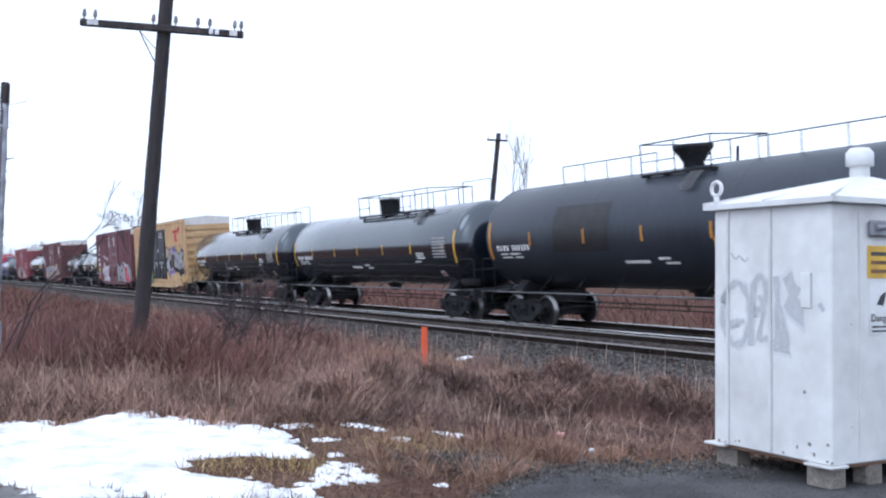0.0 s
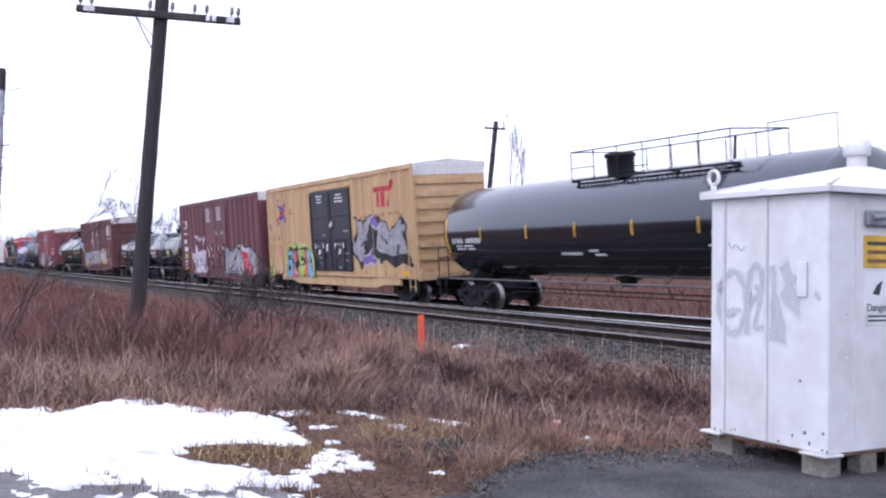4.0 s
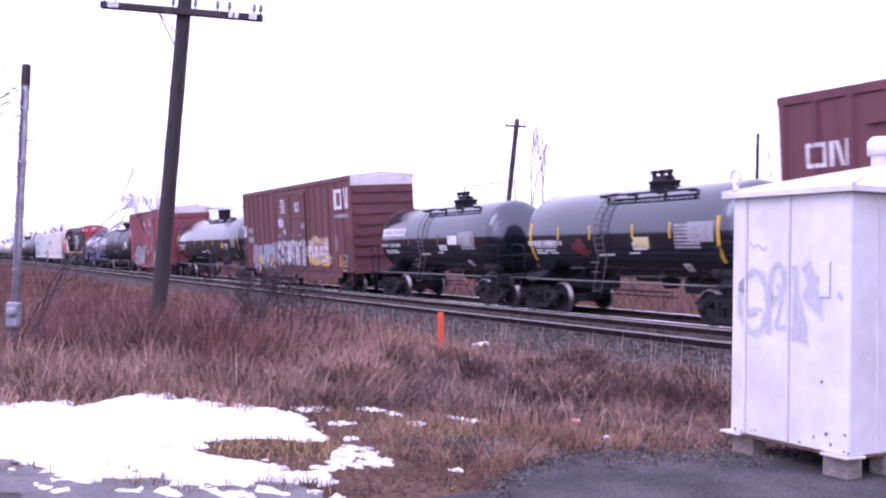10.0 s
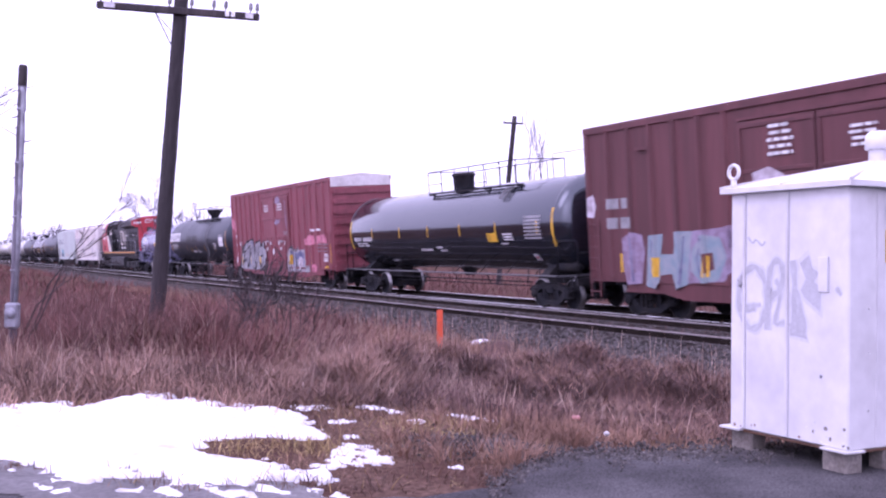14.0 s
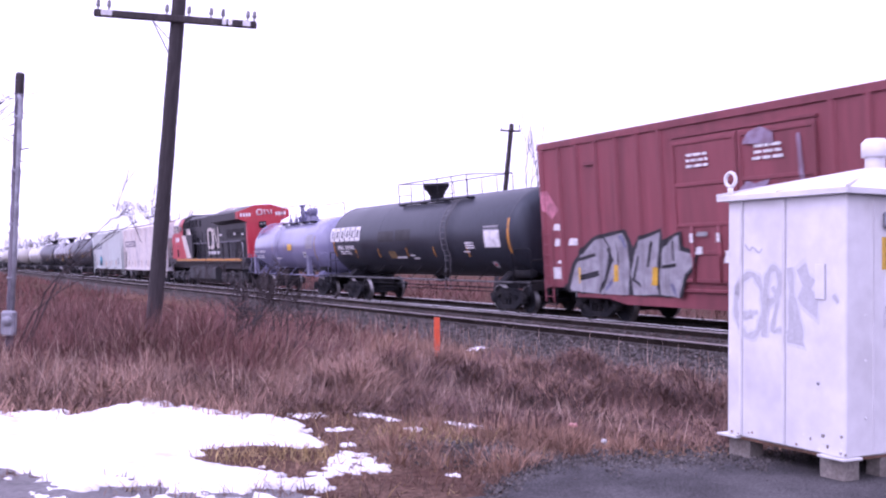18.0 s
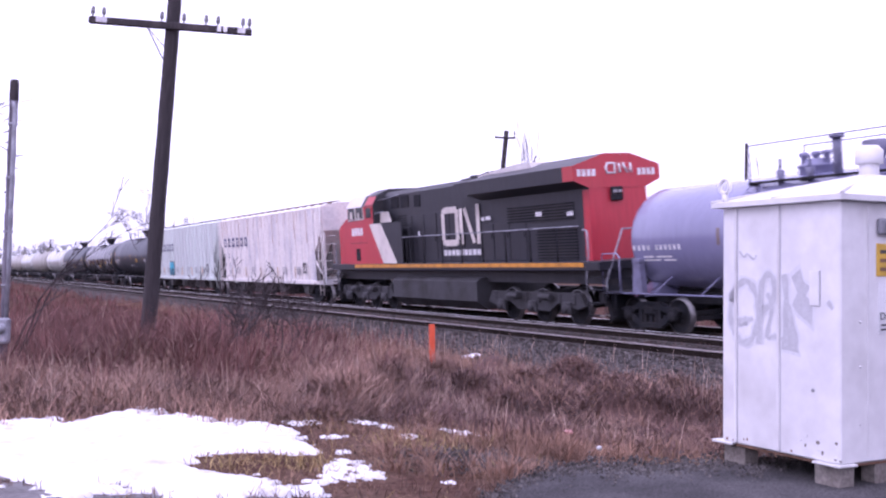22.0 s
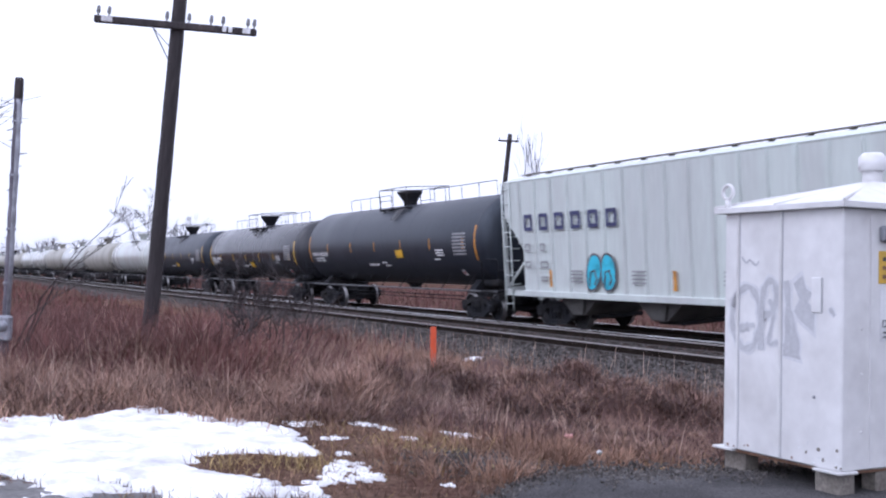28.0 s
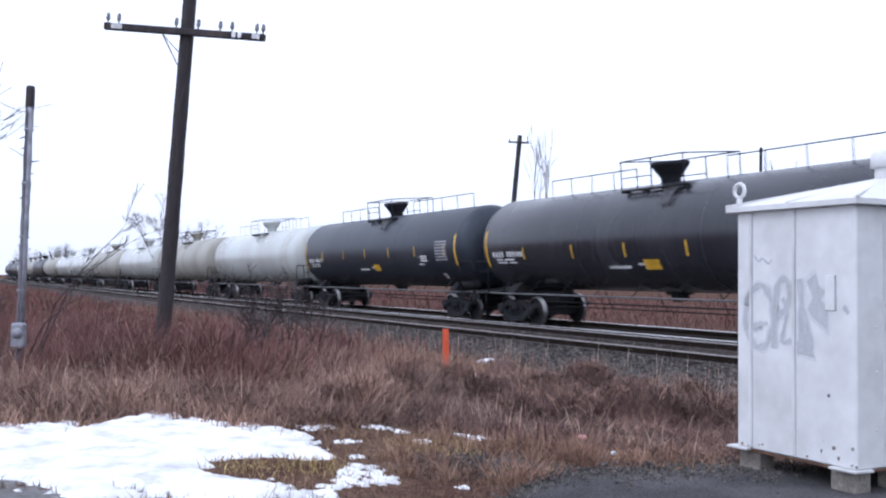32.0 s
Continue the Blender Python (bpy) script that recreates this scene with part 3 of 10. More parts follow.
rail_shape = [(-0.036, 0), (-0.036, -0.03), (-0.01, -0.045), (-0.01, -0.15), (-0.07, -0.165), (-0.07, -0.178), (0.07, -0.178), (0.07, -0.165), (0.01, -0.15), (0.01, -0.045), (0.036, -0.03), (0.036, 0)]
tie_mesh = Shape().box(-0.115, 0.115, -1.3, 1.3, -0.36, -0.178, 0.015).mesh("tie", TIE_WOOD)
plate_mesh = Shape().box(-0.09, 0.09, -0.17, 0.17, -0.182, -0.166, 0.004).mesh("tie_plate", RAIL_SIDE)
for label, where, nearest, count in (("polished steel rails on dark wooden ties under the train", TRACK, -4, 150), ("empty track with steel rails on weathered wooden ties", NEAR_TRACK, -3, 150)):
    railway = thing("railway_track", label, "railway track", kind="structure")
    railway.matrix_world = where
    for side in (-0.753, 0.753):
        web = Shape().prism([(side + a, b - 0.006) for a, b in rail_shape], -700, 120, "yz")
        rail = part("rail", web, RAIL_SIDE, railway)
        part("rail_head", Shape().prism([(side - 0.038, -0.018), (side - 0.032, 0.0), (side + 0.032, 0.0), (side + 0.038, -0.018)], -700, 120, "yz"), RAIL_TOP if where is TRACK else RAIL_WORN, rail, "polished steel running surface")
        part("rail_foot", Shape().prism([(side - 0.074, -0.184), (side - 0.074, -0.166), (side - 0.014, -0.148), (side + 0.014, -0.148), (side + 0.074, -0.166), (side + 0.074, -0.184)], -700, 120, "yz"), RAIL_DULL, rail, "dull worn rail foot")
    far_ties = Shape()
    k = 0
    for s in np.arange(10, -190, -0.56):
        if s < nearest and k < count:
            tie = part("tie", tie_mesh, None, railway, at=(s, random.uniform(-0.07, 0.07), random.uniform(-0.012, 0.012)))
            tie.rotation_euler = (0, 0, random.uniform(-0.02, 0.02))
            if k < 70 and where is NEAR_TRACK:
                for side in (-0.753, 0.753):
                    part("tie_plate", plate_mesh, None, railway, at=(s, side, 0))
            k += 1
        else:
            far_ties.box(s - 0.115, s + 0.115, -1.3, 1.3, -0.36, -0.178)
    tagged(part("ties_beyond", far_ties, TIE_WOOD, railway), kind="stuff")

# ---- the train. In a vehicle's space x points forward, -y towards the lot, z up from the rail's head
WR = 0.457


def wheel_mesh(r):
    s = Shape().lathe([(-0.068, r + 0.027), (-0.045, r + 0.027), (-0.035, r), (0.062, r - 0.004), (0.066, r - 0.03)], 28, "y", mi=1)
    for a, d in ((-0.068, 1), (0.066, -1)):
        s.lathe([(a, r + (0.027 if d > 0 else -0.03)), (a, r - 0.07), (a + d * 0.035, r - 0.085), (a + d * 0.03, 0.14), (a - d * 0.02, 0.11), (a - d * 0.02, 0.001)], 28, "y")
    return s.mesh("wheel", BLACK_STEEL, CHROME)


WHEEL = wheel_mesh(WR)
WHEEL_BIG = wheel_mesh(0.533)
AXLE = Shape().lathe([(-1.05, 0.001), (-1.05, 0.07), (-0.85, 0.08), (-0.6, 0.085), (0, 0.075), (0.6, 0.085), (0.85, 0.08), (1.05, 0.07), (1.05, 0.001)], 12, "y").mesh("wheelset", BLACK_STEEL)


def side_frame(y):
    """Cast side frame of a two-axle truck, with a spring nest and journal ends."""
    s = Shape()
    out = [(-1.2, 0.36), (-1.2, 0.60), (-0.98, 0.68), (-0.62, 0.70), (-0.42, 0.82), (0.42, 0.82), (0.62, 0.70), (0.98, 0.68), (1.2, 0.60), (1.2, 0.36),
           (1.06, 0.30), (0.98, 0.46), (0.80, 0.46), (0.70, 0.30), (0.40, 0.16), (-0.40, 0.16), (-0.70, 0.30), (-0.80, 0.46), (-0.98, 0.46), (-1.06, 0.30)]
    s.prism([out[i] for i in (1, 2, 3, 4, 5, 6, 7, 8, 11, 12)] + [(0.52, 0.62), (-0.52, 0.62), out[17], out[18]], y - 0.07, y + 0.07)
    s.prism([(-0.80, 0.46), (-0.62, 0.5), (-0.36, 0.28), (0.36, 0.28), (0.62, 0.5), (0.80, 0.46), (0.70, 0.30), (0.40, 0.14), (-0.40, 0.14), (-0.70, 0.30)], y - 0.08, y + 0.08)
    for x in (-0.38, 0.38):
        s.box(x - 0.06, x + 0.06, y - 0.06, y + 0.06, 0.26, 0.64)
    for x in (-0.22, 0, 0.22):
        s.lathe([(0.28 + 0.03 * i, 0.075 if i % 2 else 0.055) for i in range(11)], 8, "z", (x, y, 0))
    for x in (-0.89, 0.89):
        s.lathe([(-0.14, 0.001), (-0.14, 0.11), (-0.10, 0.14), (0.06, 0.14)], 12, "y", (x, y, 0.457))
        s.box(x - 0.16, x + 0.16, y - 0.1, y + 0.06, 0.50, 0.66, 0.02)
    return s.mesh("side_frame", BLACK_STEEL)


FRAME_NEAR, FRAME_FAR = side_frame(-1.0), side_frame(1.0)
BOLSTER = Shape().box(-0.2, 0.2, -1.12, 1.12, 0.48, 0.72, 0.04).box(-0.9, 0.9, -0.06, 0.06, 0.30, 0.42).box(-1.0, -0.92, -0.85, 0.85, 0.28, 0.40).box(0.92, 1.0, -0.85, 0.85, 0.28, 0.40).mesh("truck", BLACK_STEEL)


def trucks(car, half):
    for x in (-half, half):
        t = part("truck", BOLSTER, None, car, at=(x, 0, 0))
        part("side_frame", FRAME_NEAR, None, t)
        part("side_frame", FRAME_FAR, None, t)
        for a in (-0.89, 0.89):
            ax = part("wheelset", AXLE, None, car, at=(x + a, 0, WR))
            for side in (-1, 1):
                w = part("wheel", WHEEL, None, ax, at=(0, side * 0.76, 0))
                w.rotation_euler = (0, 0, 0 if side > 0 else math.pi)


def coupler(car, x):
    d = 1 if x > 0 else -1
    s = Shape().box(min(x - d * 0.9, x - d * 0.2), max(x - d * 0.9, x - d * 0.2), -0.07, 0.07, 0.80, 0.96, 0.02)
    s.prism([(x - d * 0.25, -0.14), (x, -0.17), (x + d * 0.06, -0.05), (x - d * 0.04, 0.0), (x + d * 0.06, 0.12), (x - d * 0.1, 0.17), (x - d * 0.25, 0.12)], 0.74, 1.02, "xy")
    s.pipe([(x - d * 0.3, 0.2, 0.8), (x - d * 0.05, 0.24, 0.5), (x + d * 0.15, 0.2, 0.42)], 0.025, 6)
    part("coupler", s, BLACK_STEEL, car)


def ladder(x0, x1, y, z0, z1, n, r=0.016):
    s = Shape()
    for x in (x0, x1):
        s.rod((x, y, z0), (x, y, z1), r * 1.4, 6)
    for i in range(n):
        z = z0 + (z1 - z0) * (i + 0.5) / n
        s.rod((x0, y, z), (x1, y, z), r, 6)
    return s


def bars(items, y, out=-0.006):
    """Stencilled lines: flat bars (x, z, width, height) on a wall that faces the lot."""
    s = Shape()
    for x, z, w, h in items:
        s.box(x, x + w, y + out, y - out, z, z + h)
    return s


def wrap(items, R, cz, lift=0.008, n=6):
    """Marks that lie on a tank's round flank: (x, angle down from the top in degrees, width, arc length)."""
    s = Shape()
    for x, a, w, h in items:
        d = math.degrees(h / R)
        pts = [math.radians(a + d * i / n) for i in range(n + 1)]
        v = [(xx, -math.sin(t) * (R + lift), cz + math.cos(t) * (R + lift)) for xx in (x, x + w) for t in pts]
        s.add(v, [(i, i + 1, n + 2 + i, n + 1 + i) for i in range(n)], True)
    return s




def tank_car(paint, label, L=17.4, R=1.50, cz=2.60, style="long", marks=True, plate=None, patch=None, tape_paint=None, emblem=0, deck_x=None, plate_a=97, full_ladder=None, strip_x=None, strip_a=84, plate_paint=None, rails="full", bands=True):
    """General tank car: shell with dished heads, manway and walkway, side pipes, stub sills, end platforms."""
    car = thing("tank_car", label, "tank car", "freight train")
    h = L / 2
    k = R / 1.5
    prof = [(-h, 0.001), (-h + 0.04, 0.45 * k), (-h + 0.12, 0.86 * k), (-h + 0.24, 1.18 * k), (-h + 0.36, 1.36 * k), (-h + 0.50, 1.46 * k), (-h + 0.66, R)]
    prof = prof + [(-h * 0.5, R), (0, R), (h * 0.5, R)] + [(-a, r) for a, r in prof[::-1]]
    shell = part("shell", Shape().lathe(prof, 48, "x", (0, 0, cz)), paint, car)
    for x in np.linspace(-h + 0.68, h - 0.68, 4):
        seam = Shape().lathe([(x - 0.025, R), (x - 0.015, R + 0.004), (x + 0.015, R + 0.004), (x + 0.025, R)], 48, "x", (0, 0, cz))
        part("weld_seam", seam, paint, shell)
    top = cz + R
    dx = 0.0 if style == "long" else 0.9 if paint is TANK_GLOSS else 0.25
    # manway with its flared housing
    if style == "short":
        v = Shape().lathe([(top - 0.1, 0.42), (top + 0.10, 0.42), (top + 0.12, 0.46), (top + 0.17, 0.46), (top + 0.19, 0.3), (top + 0.3, 0.28), (top + 0.32, 0.001)], 18, "z", (dx - 0.1, 0, 0))
        cap_paint = BLACK_STEEL if paint in (TANK_BLACK, TANK_GLOSS, TANK_SATIN) else paint
        part("manway", v, cap_paint, car, "low round manway")
        for a in (-0.3, 0.05, 0.35):
            part("valve", Shape().lathe([(top + 0.1, 0.07), (top + 0.36, 0.07), (top + 0.38, 0.11), (top + 0.46, 0.11), (top + 0.48, 0.001)], 8, "z", (dx - 0.1 + a, -0.1, 0)), cap_paint, car, "upright valve")
    else:
        drum = [(top - 0.1, 0.39), (top + 0.42, 0.40), (top + 0.44, 0.45), (top + 0.52, 0.45), (top + 0.56, 0.38), (top + 0.57, 0.001)]
        funnel = [(top - 0.1, 0.27), (top + 0.12, 0.28), (top + 0.24, 0.36), (top + 0.44, 0.5), (top + 0.48, 0.53), (top + 0.55, 0.53), (top + 0.57, 0.48), (top + 0.58, 0.001)]
        part("manway_housing", Shape().lathe(drum if paint is TANK_GLOSS and not emblem else funnel, 20, "z", (dx - 0.1, 0, 0)), BLACK_STEEL if paint in (TANK_BLACK, TANK_GLOSS, TANK_SATIN) else paint, car, "round valve housing")
    da, db = deck_x or ((-1.15, 5.3) if style == "long" and paint is TANK_GLOSS else (-1.05, 1.55) if style == "long" else (dx - 1.55, dx + 1.55))
    for y in (-0.85, 0.85):
        deck = Shape()
        for o in (-0.08, 0.08):
            deck.box(da, db, y + o - 0.03, y + o + 0.03, top - 0.17, top - 0.12)
        for x in np.arange(da + 0.05, db, 0.2):
            deck.box(x - 0.02, x + 0.02, y - 0.1, y + 0.1, top - 0.15, top - 0.125)
        part("walkway", deck, BLACK_STEEL, car, "black steel grating walkway")
    for x in np.linspace(da + 0.05, db - 0.05, 4):
        part("walkway_bracket", Shape().box(x - 0.03, x + 0.03, -0.95, 0.95, top - 0.21, top - 0.16), BLACK_STEEL, car)
    rail_mat = BLACK_STEEL if paint is not TANK_WHITE else GALV
    high = 0.66
    re = db if db - da < 4.7 else db - 0.1
    cuts = list(np.linspace(da, re, max(3, round((re - da) / 1.15) + 1)))
    bare = rails != "full"
    if rails == "hoop":
        for y in (-0.9, 0.9) if paint is not TANK_GLOSS else (0.9,):
            part("hoop_rail", Shape().pipe([(da, y, top - 0.2), (da, y, top + 0.72), (db - 0.3, y, top + 0.72), (db - 0.3, y, top - 0.2)], 0.02, 6), rail_mat if paint is not TANK_BLUE else BLUE_STEEL, car, "thin rectangular hoop rail")
    if paint is TANK_BLUE:
        # vent stack, valve stems and relief drum on the dome
        part("vent_stack", Shape().rod((1.18, -0.55, top - 0.15), (1.18, -0.55, top + 0.66), 0.1, 10).rod((1.18, -0.55, top + 0.66), (1.18, -0.55, top + 0.74), 0.16, 10), BLUE_STEEL, car, "upright vent stack")
        part("relief_drum", Shape().lathe([(top - 0.15, 0.3), (top + 0.12, 0.3), (top + 0.14, 0.2), (top + 0.2, 0.2), (top + 0.22, 0.27), (top + 0.52, 0.27), (top + 0.54, 0.2), (top + 0.55, 0.001)], 16, "z", (1.95, -0.3, 0)), BLUE_STEEL, car, "squat relief drum")
        for x in (-0.3, 0.55):
            part("valve_stem", Shape().rod((x, -0.7, top - 0.25), (x, -0.7, top + 0.1), 0.06, 8, 0.1).rod((x, -0.7, top + 0.1), (x, -0.7, top + 0.36), 0.03, 6), BLUE_STEEL, car, "thin valve stem")
        for x in (-4.72, 3.95):
            part("bolster_post", Shape().prism([(x - 0.2, 1.04), (x + 0.2, 1.04), (x + 0.13, 1.86), (x - 0.13, 1.86)], -1.44, -1.26).box(x - 0.16, x + 0.16, -1.46, -1.24, 1.86, 1.98, 0.02), BLUE_STEEL, car, "lavender bolster post")
    for y in () if bare else (-0.95, 0.95):
        s = Shape()
        for x in cuts:
            s.rod((x, y, top - 0.2), (x, y, top + high), 0.018, 6)
        s.rod((da, y, top + high), (re, y, top + high), 0.018, 6)
        s.rod((da, y, top + 0.2), (cuts[1], y, top + 0.2), 0.014, 6)
        part("railing", s, rail_mat, car)
    for x in () if bare else (da, re):
        part("railing", Shape().pipe([(x, -0.95, top + high), (x, 0.95, top + high)], 0.018, 6), rail_mat, car, "end of the railing")
    if paint is TANK_GLOSS and style == "long":
        part("railing", Shape().pipe([(4.6, 0.9, top - 0.2), (4.6, 0.9, top + 0.85), (6.7, 0.9, top + 0.85), (6.7, 0.9, top - 0.25)], 0.018, 6), rail_mat, car, "tall hoop rail")
    elif style == "long" and not emblem:
        # low hand rails along the crown
        for a, b in ((2.6, 7.7), (-1.0, -5.3)):
            s = Shape()
            for x in np.linspace(a, b, 5):
                s.rod((x, -0.45, top - 0.08), (x, -0.45, top + 0.46), 0.014, 6)
            s.pipe([(a, -0.45, top + 0.46), (b, -0.45, top + 0.46)], 0.016, 6)
            part("crown_rail", s, rail_mat, car)
    # ladder that follows the flank up to the walkway
    lx = full_ladder if full_ladder is not None else dx + 1.15 if style == "short" else db - 0.5
    s = Shape()
    arc = [(math.sin(t) * (R + 0.1), cz + math.cos(t) * (R + 0.1)) for t in np.linspace(0.55, 2.0 if style == "short" or full_ladder is not None else 0.95, 12)]
    down = style == "short" or full_ladder is not None
    side_arc = arc + ([(1.5, 0.75)] if down else [])
    s.pipe([(lx - 0.2, -a, b) for a, b in side_arc[::-1]] + [(lx + 0.2, -a, b) for a, b in side_arc], 0.018, 6)
    rail_paint = PIPE_GREY if paint in (TANK_BLACK, TANK_GLOSS, TANK_SATIN) else paint
    lad = part("ladder", s, rail_paint, car)
    for a, b in arc[1:] + ([(1.5, z) for z in np.linspace(0.8, arc[-1][1] - 0.15, 4)] if down else []):
        part("rung", Shape().rod((lx - 0.2, -a, b), (lx + 0.2, -a, b), 0.013, 6), rail_paint, lad)
    # frame
    e = h + (0.25 if style == "long" else 0.35 if paint is TANK_GLOSS else 0.85)
    for d in (-1, 1):
        sill = Shape().box(min(d * e, d * (h - 3.2)), max(d * e, d * (h - 3.2)), -0.28, 0.28, 0.72, 1.08, 0.03)
        sill.box(d * e - 0.08, d * e + 0.08, -1.4, 1.4, 0.80, 1.02)
        part("stub_sill", sill, BLACK_STEEL, car)
        tx = d * (h - 1.7 if style == "long" else h - 0.75)
        cradle = Shape()
        pts = [(-1.35, 0.98)] + [(math.sin(t) * (R + 0.01), cz - math.cos(t) * (R + 0.01)) for t in np.linspace(-0.62, 0.62, 9)] + [(1.35, 0.98)]
        cradle.prism(pts, tx - 0.22, tx + 0.22, "yz")
        part("saddle", cradle, BLACK_STEEL if paint is not TANK_BLUE else paint, car)
        plat = Shape().box(min(d * (e - 0.05), d * (e - 1.0)), max(d * (e - 0.05), d * (e - 1.0)), -1.45, 1.45, 1.04, 1.08)
        part("end_platform", plat, BLACK_STEEL, car)
        for y in (-1.42, 1.42):
            hoop = Shape().pipe([(d * (e - 0.9), y, 1.05), (d * (e - 0.9), y, 2.02), (d * (e - 0.75), y * 0.97, 2.12), (d * (e - 0.08), y * 0.95, 2.12), (d * e, y * 0.93, 2.05), (d * e, y * 0.93, 1.05)], 0.02, 6)
            part("hand_hoop", hoop, BLACK_STEEL if paint is not TANK_BLUE else paint, car)
        part("end_rail", Shape().rod((d * e, -1.3, 1.75), (d * e, 1.3, 1.75), 0.02, 6), BLACK_STEEL if paint is not TANK_BLUE else paint, car)
        for y in (-1.42, 1.42):
            part("step", Shape().pipe([(d * (e - 0.2), y, 1.0), (d * (e - 0.2), y, 0.42), (d * (e - 0.65), y, 0.42), (d * (e - 0.65), y, 1.0)], 0.02, 6), BLACK_STEEL, car)
        res = Shape().lathe([(-0.55, 0.001), (-0.5, 0.14), (-0.42, 0.2), (0.42, 0.2), (0.5, 0.14), (0.55, 0.001)], 14, "x", (d * (h - 0.95), -0.75, 1.32))
        if d > 0:
            part("brake_reservoir", res, BLACK_STEEL, car)
        coupler(car, d * (e + 0.42))
        trucks_at = h - 1.7 if style == "long" else h - 0.75
    # side pipe on slanting struts
    for y in (-1.42, 1.42):
        s = Shape().rod((-e, y, 1.06), (e, y, 1.06), 0.028, 8)
        for x in np.arange(-h + 1.4, h - 1.0, 1.75):
            part("strut", Shape().rod((x, y, 1.06), (x + 0.3, y * 0.74, cz - R * 0.70), 0.016, 6), BLACK_STEEL if paint is not TANK_BLUE else paint, car)
        # the pipe's pale grey paints in the highlight along it
        part("side_pipe", s, PIPE_GREY if paint is not TANK_BLUE else paint, car)
    belly = Shape().lathe([(-0.22, 0.001), (-0.22, 0.2), (0.0, 0.28), (0.12, 0.3)], 14, "z", (dx, 0, cz - R - 0.02))
    belly.box(-0.4, 0.4, -0.2, 0.2, cz - R - 0.06, cz - R + 0.1, 0.03)
    part("outlet_valve", belly, BLACK_STEEL, car)
    rod = Shape().rod((-h + 3.2, -0.5, 0.62), (h - 3.2, -0.5, 0.62), 0.018, 6).rod((-h + 3.2, -0.75, 0.78), (h - 3.2, -0.75, 0.78), 0.022, 6)
    for x in (-2.4, 0, 2.4):
        rod.rod((x, -0.5, 0.62), (x, -0.75, 1.15), 0.016, 6)
    part("brake_rod", rod, BLACK_STEEL, car)
    trucks(car, trucks_at)
    if marks:
        tp = tape_paint or YELLOW_TAPE
        for x in strip_x or (-5.65, -2.95, -0.45, 2.07, 4.55, 7.06):
            part("reflector_strip", wrap([(x, strip_a, 0.07, 0.4)], R, cz), tp, shell, "upright reflective strip")
        for x in ((-h + 0.70, h - 0.80) if paint is not TANK_BLUE else (h - 0.80,)) if bands else ():
            part("end_band", wrap([(x, 70, 0.11, 1.2)], R, cz), tp, shell, "curved reflective end band")
        if plate:
            part("plate", wrap([(plate, plate_a, 0.64, 0.3)], R, cz, 0.02), plate_paint or YELLOW_TAPE, shell, "square plate")
        if patch:
            part("repaint_patch", wrap([(patch[0], 58, patch[1], 1.35)], R, cz, 0.006, 10), TANK_PATCH, shell, "fresh black paint patch")
        for i in range(emblem):
            x, w, t = -h + 0.35 + i * 0.58, 0.48, 0.15
            for item in ((x, 66, t, 0.62), (x + w - t, 66, t, 0.62), (x + t, 66, w - 2 * t, t), (x + t, 66 + math.degrees((0.62 - t) / R), w - 2 * t, t)):
                part("letter_block", wrap([item], R, cz, 0.009), LETTER_WHITE, shell, "bar of a large white block")
        w = [(-h + 1.15 + i * 0.19, 97, 0.11, 0.17) for i in range(4)] + [(-h + 2.05 + i * 0.17, 97, 0.1, 0.17) for i in range(6)]
        w += [(-h + 1.35, 106, 0.38, 0.05), (-h + 1.85, 106, 0.6, 0.05), (-h + 1.35, 110, 0.62, 0.045), (-h + 2.1, 110, 0.45, 0.045)]
        w += [(-1.34, 117, 1.0, 0.09), (0.03, 114, 0.45, 0.07), (0.25, 119, 0.5, 0.07)] if style == "long" else [(-h + 4.6, 112, 0.7, 0.06)]
        w += [] if paint is TANK_BLUE else [(h - 3.7 + 0.02 * i, 98 + 3.3 * i, 0.6, 0.05) for i in range(3)] + [(h - 3.9, 110, 0.45, 0.045)]
        if style == "short":
            w = [(x - 0.55, a - 2, ww * 0.75, hh * 0.8) for x, a, ww, hh in w[:10]] + [(x - 0.4, a + 1, ww, hh) for x, a, ww, hh in w[10:]]
        for item in w:
            part("stencil_bar", wrap([item], R, cz), LETTER_WHITE, shell, "white stencilled mark")
        for i in range(7):
            part("data_line", wrap([(h - (2.0 if paint is TANK_BLUE else 2.35), (66 if paint is TANK_BLUE else 78) + 4.2 * i, 0.95, 0.065)], R, cz), LETTER_GREY, shell, "grey stencilled data line")
        part("placard", wrap([(h - 2.3, 126, 0.27, 0.27)], R, cz, 0.02), SIGN_WHITE, shell, "white hazard placard")
        part("placard_centre", wrap([(h - 2.22, 129, 0.12, 0.12)], R, cz, 0.026), PLACARD_RED, shell, "red square of the placard")
    return car


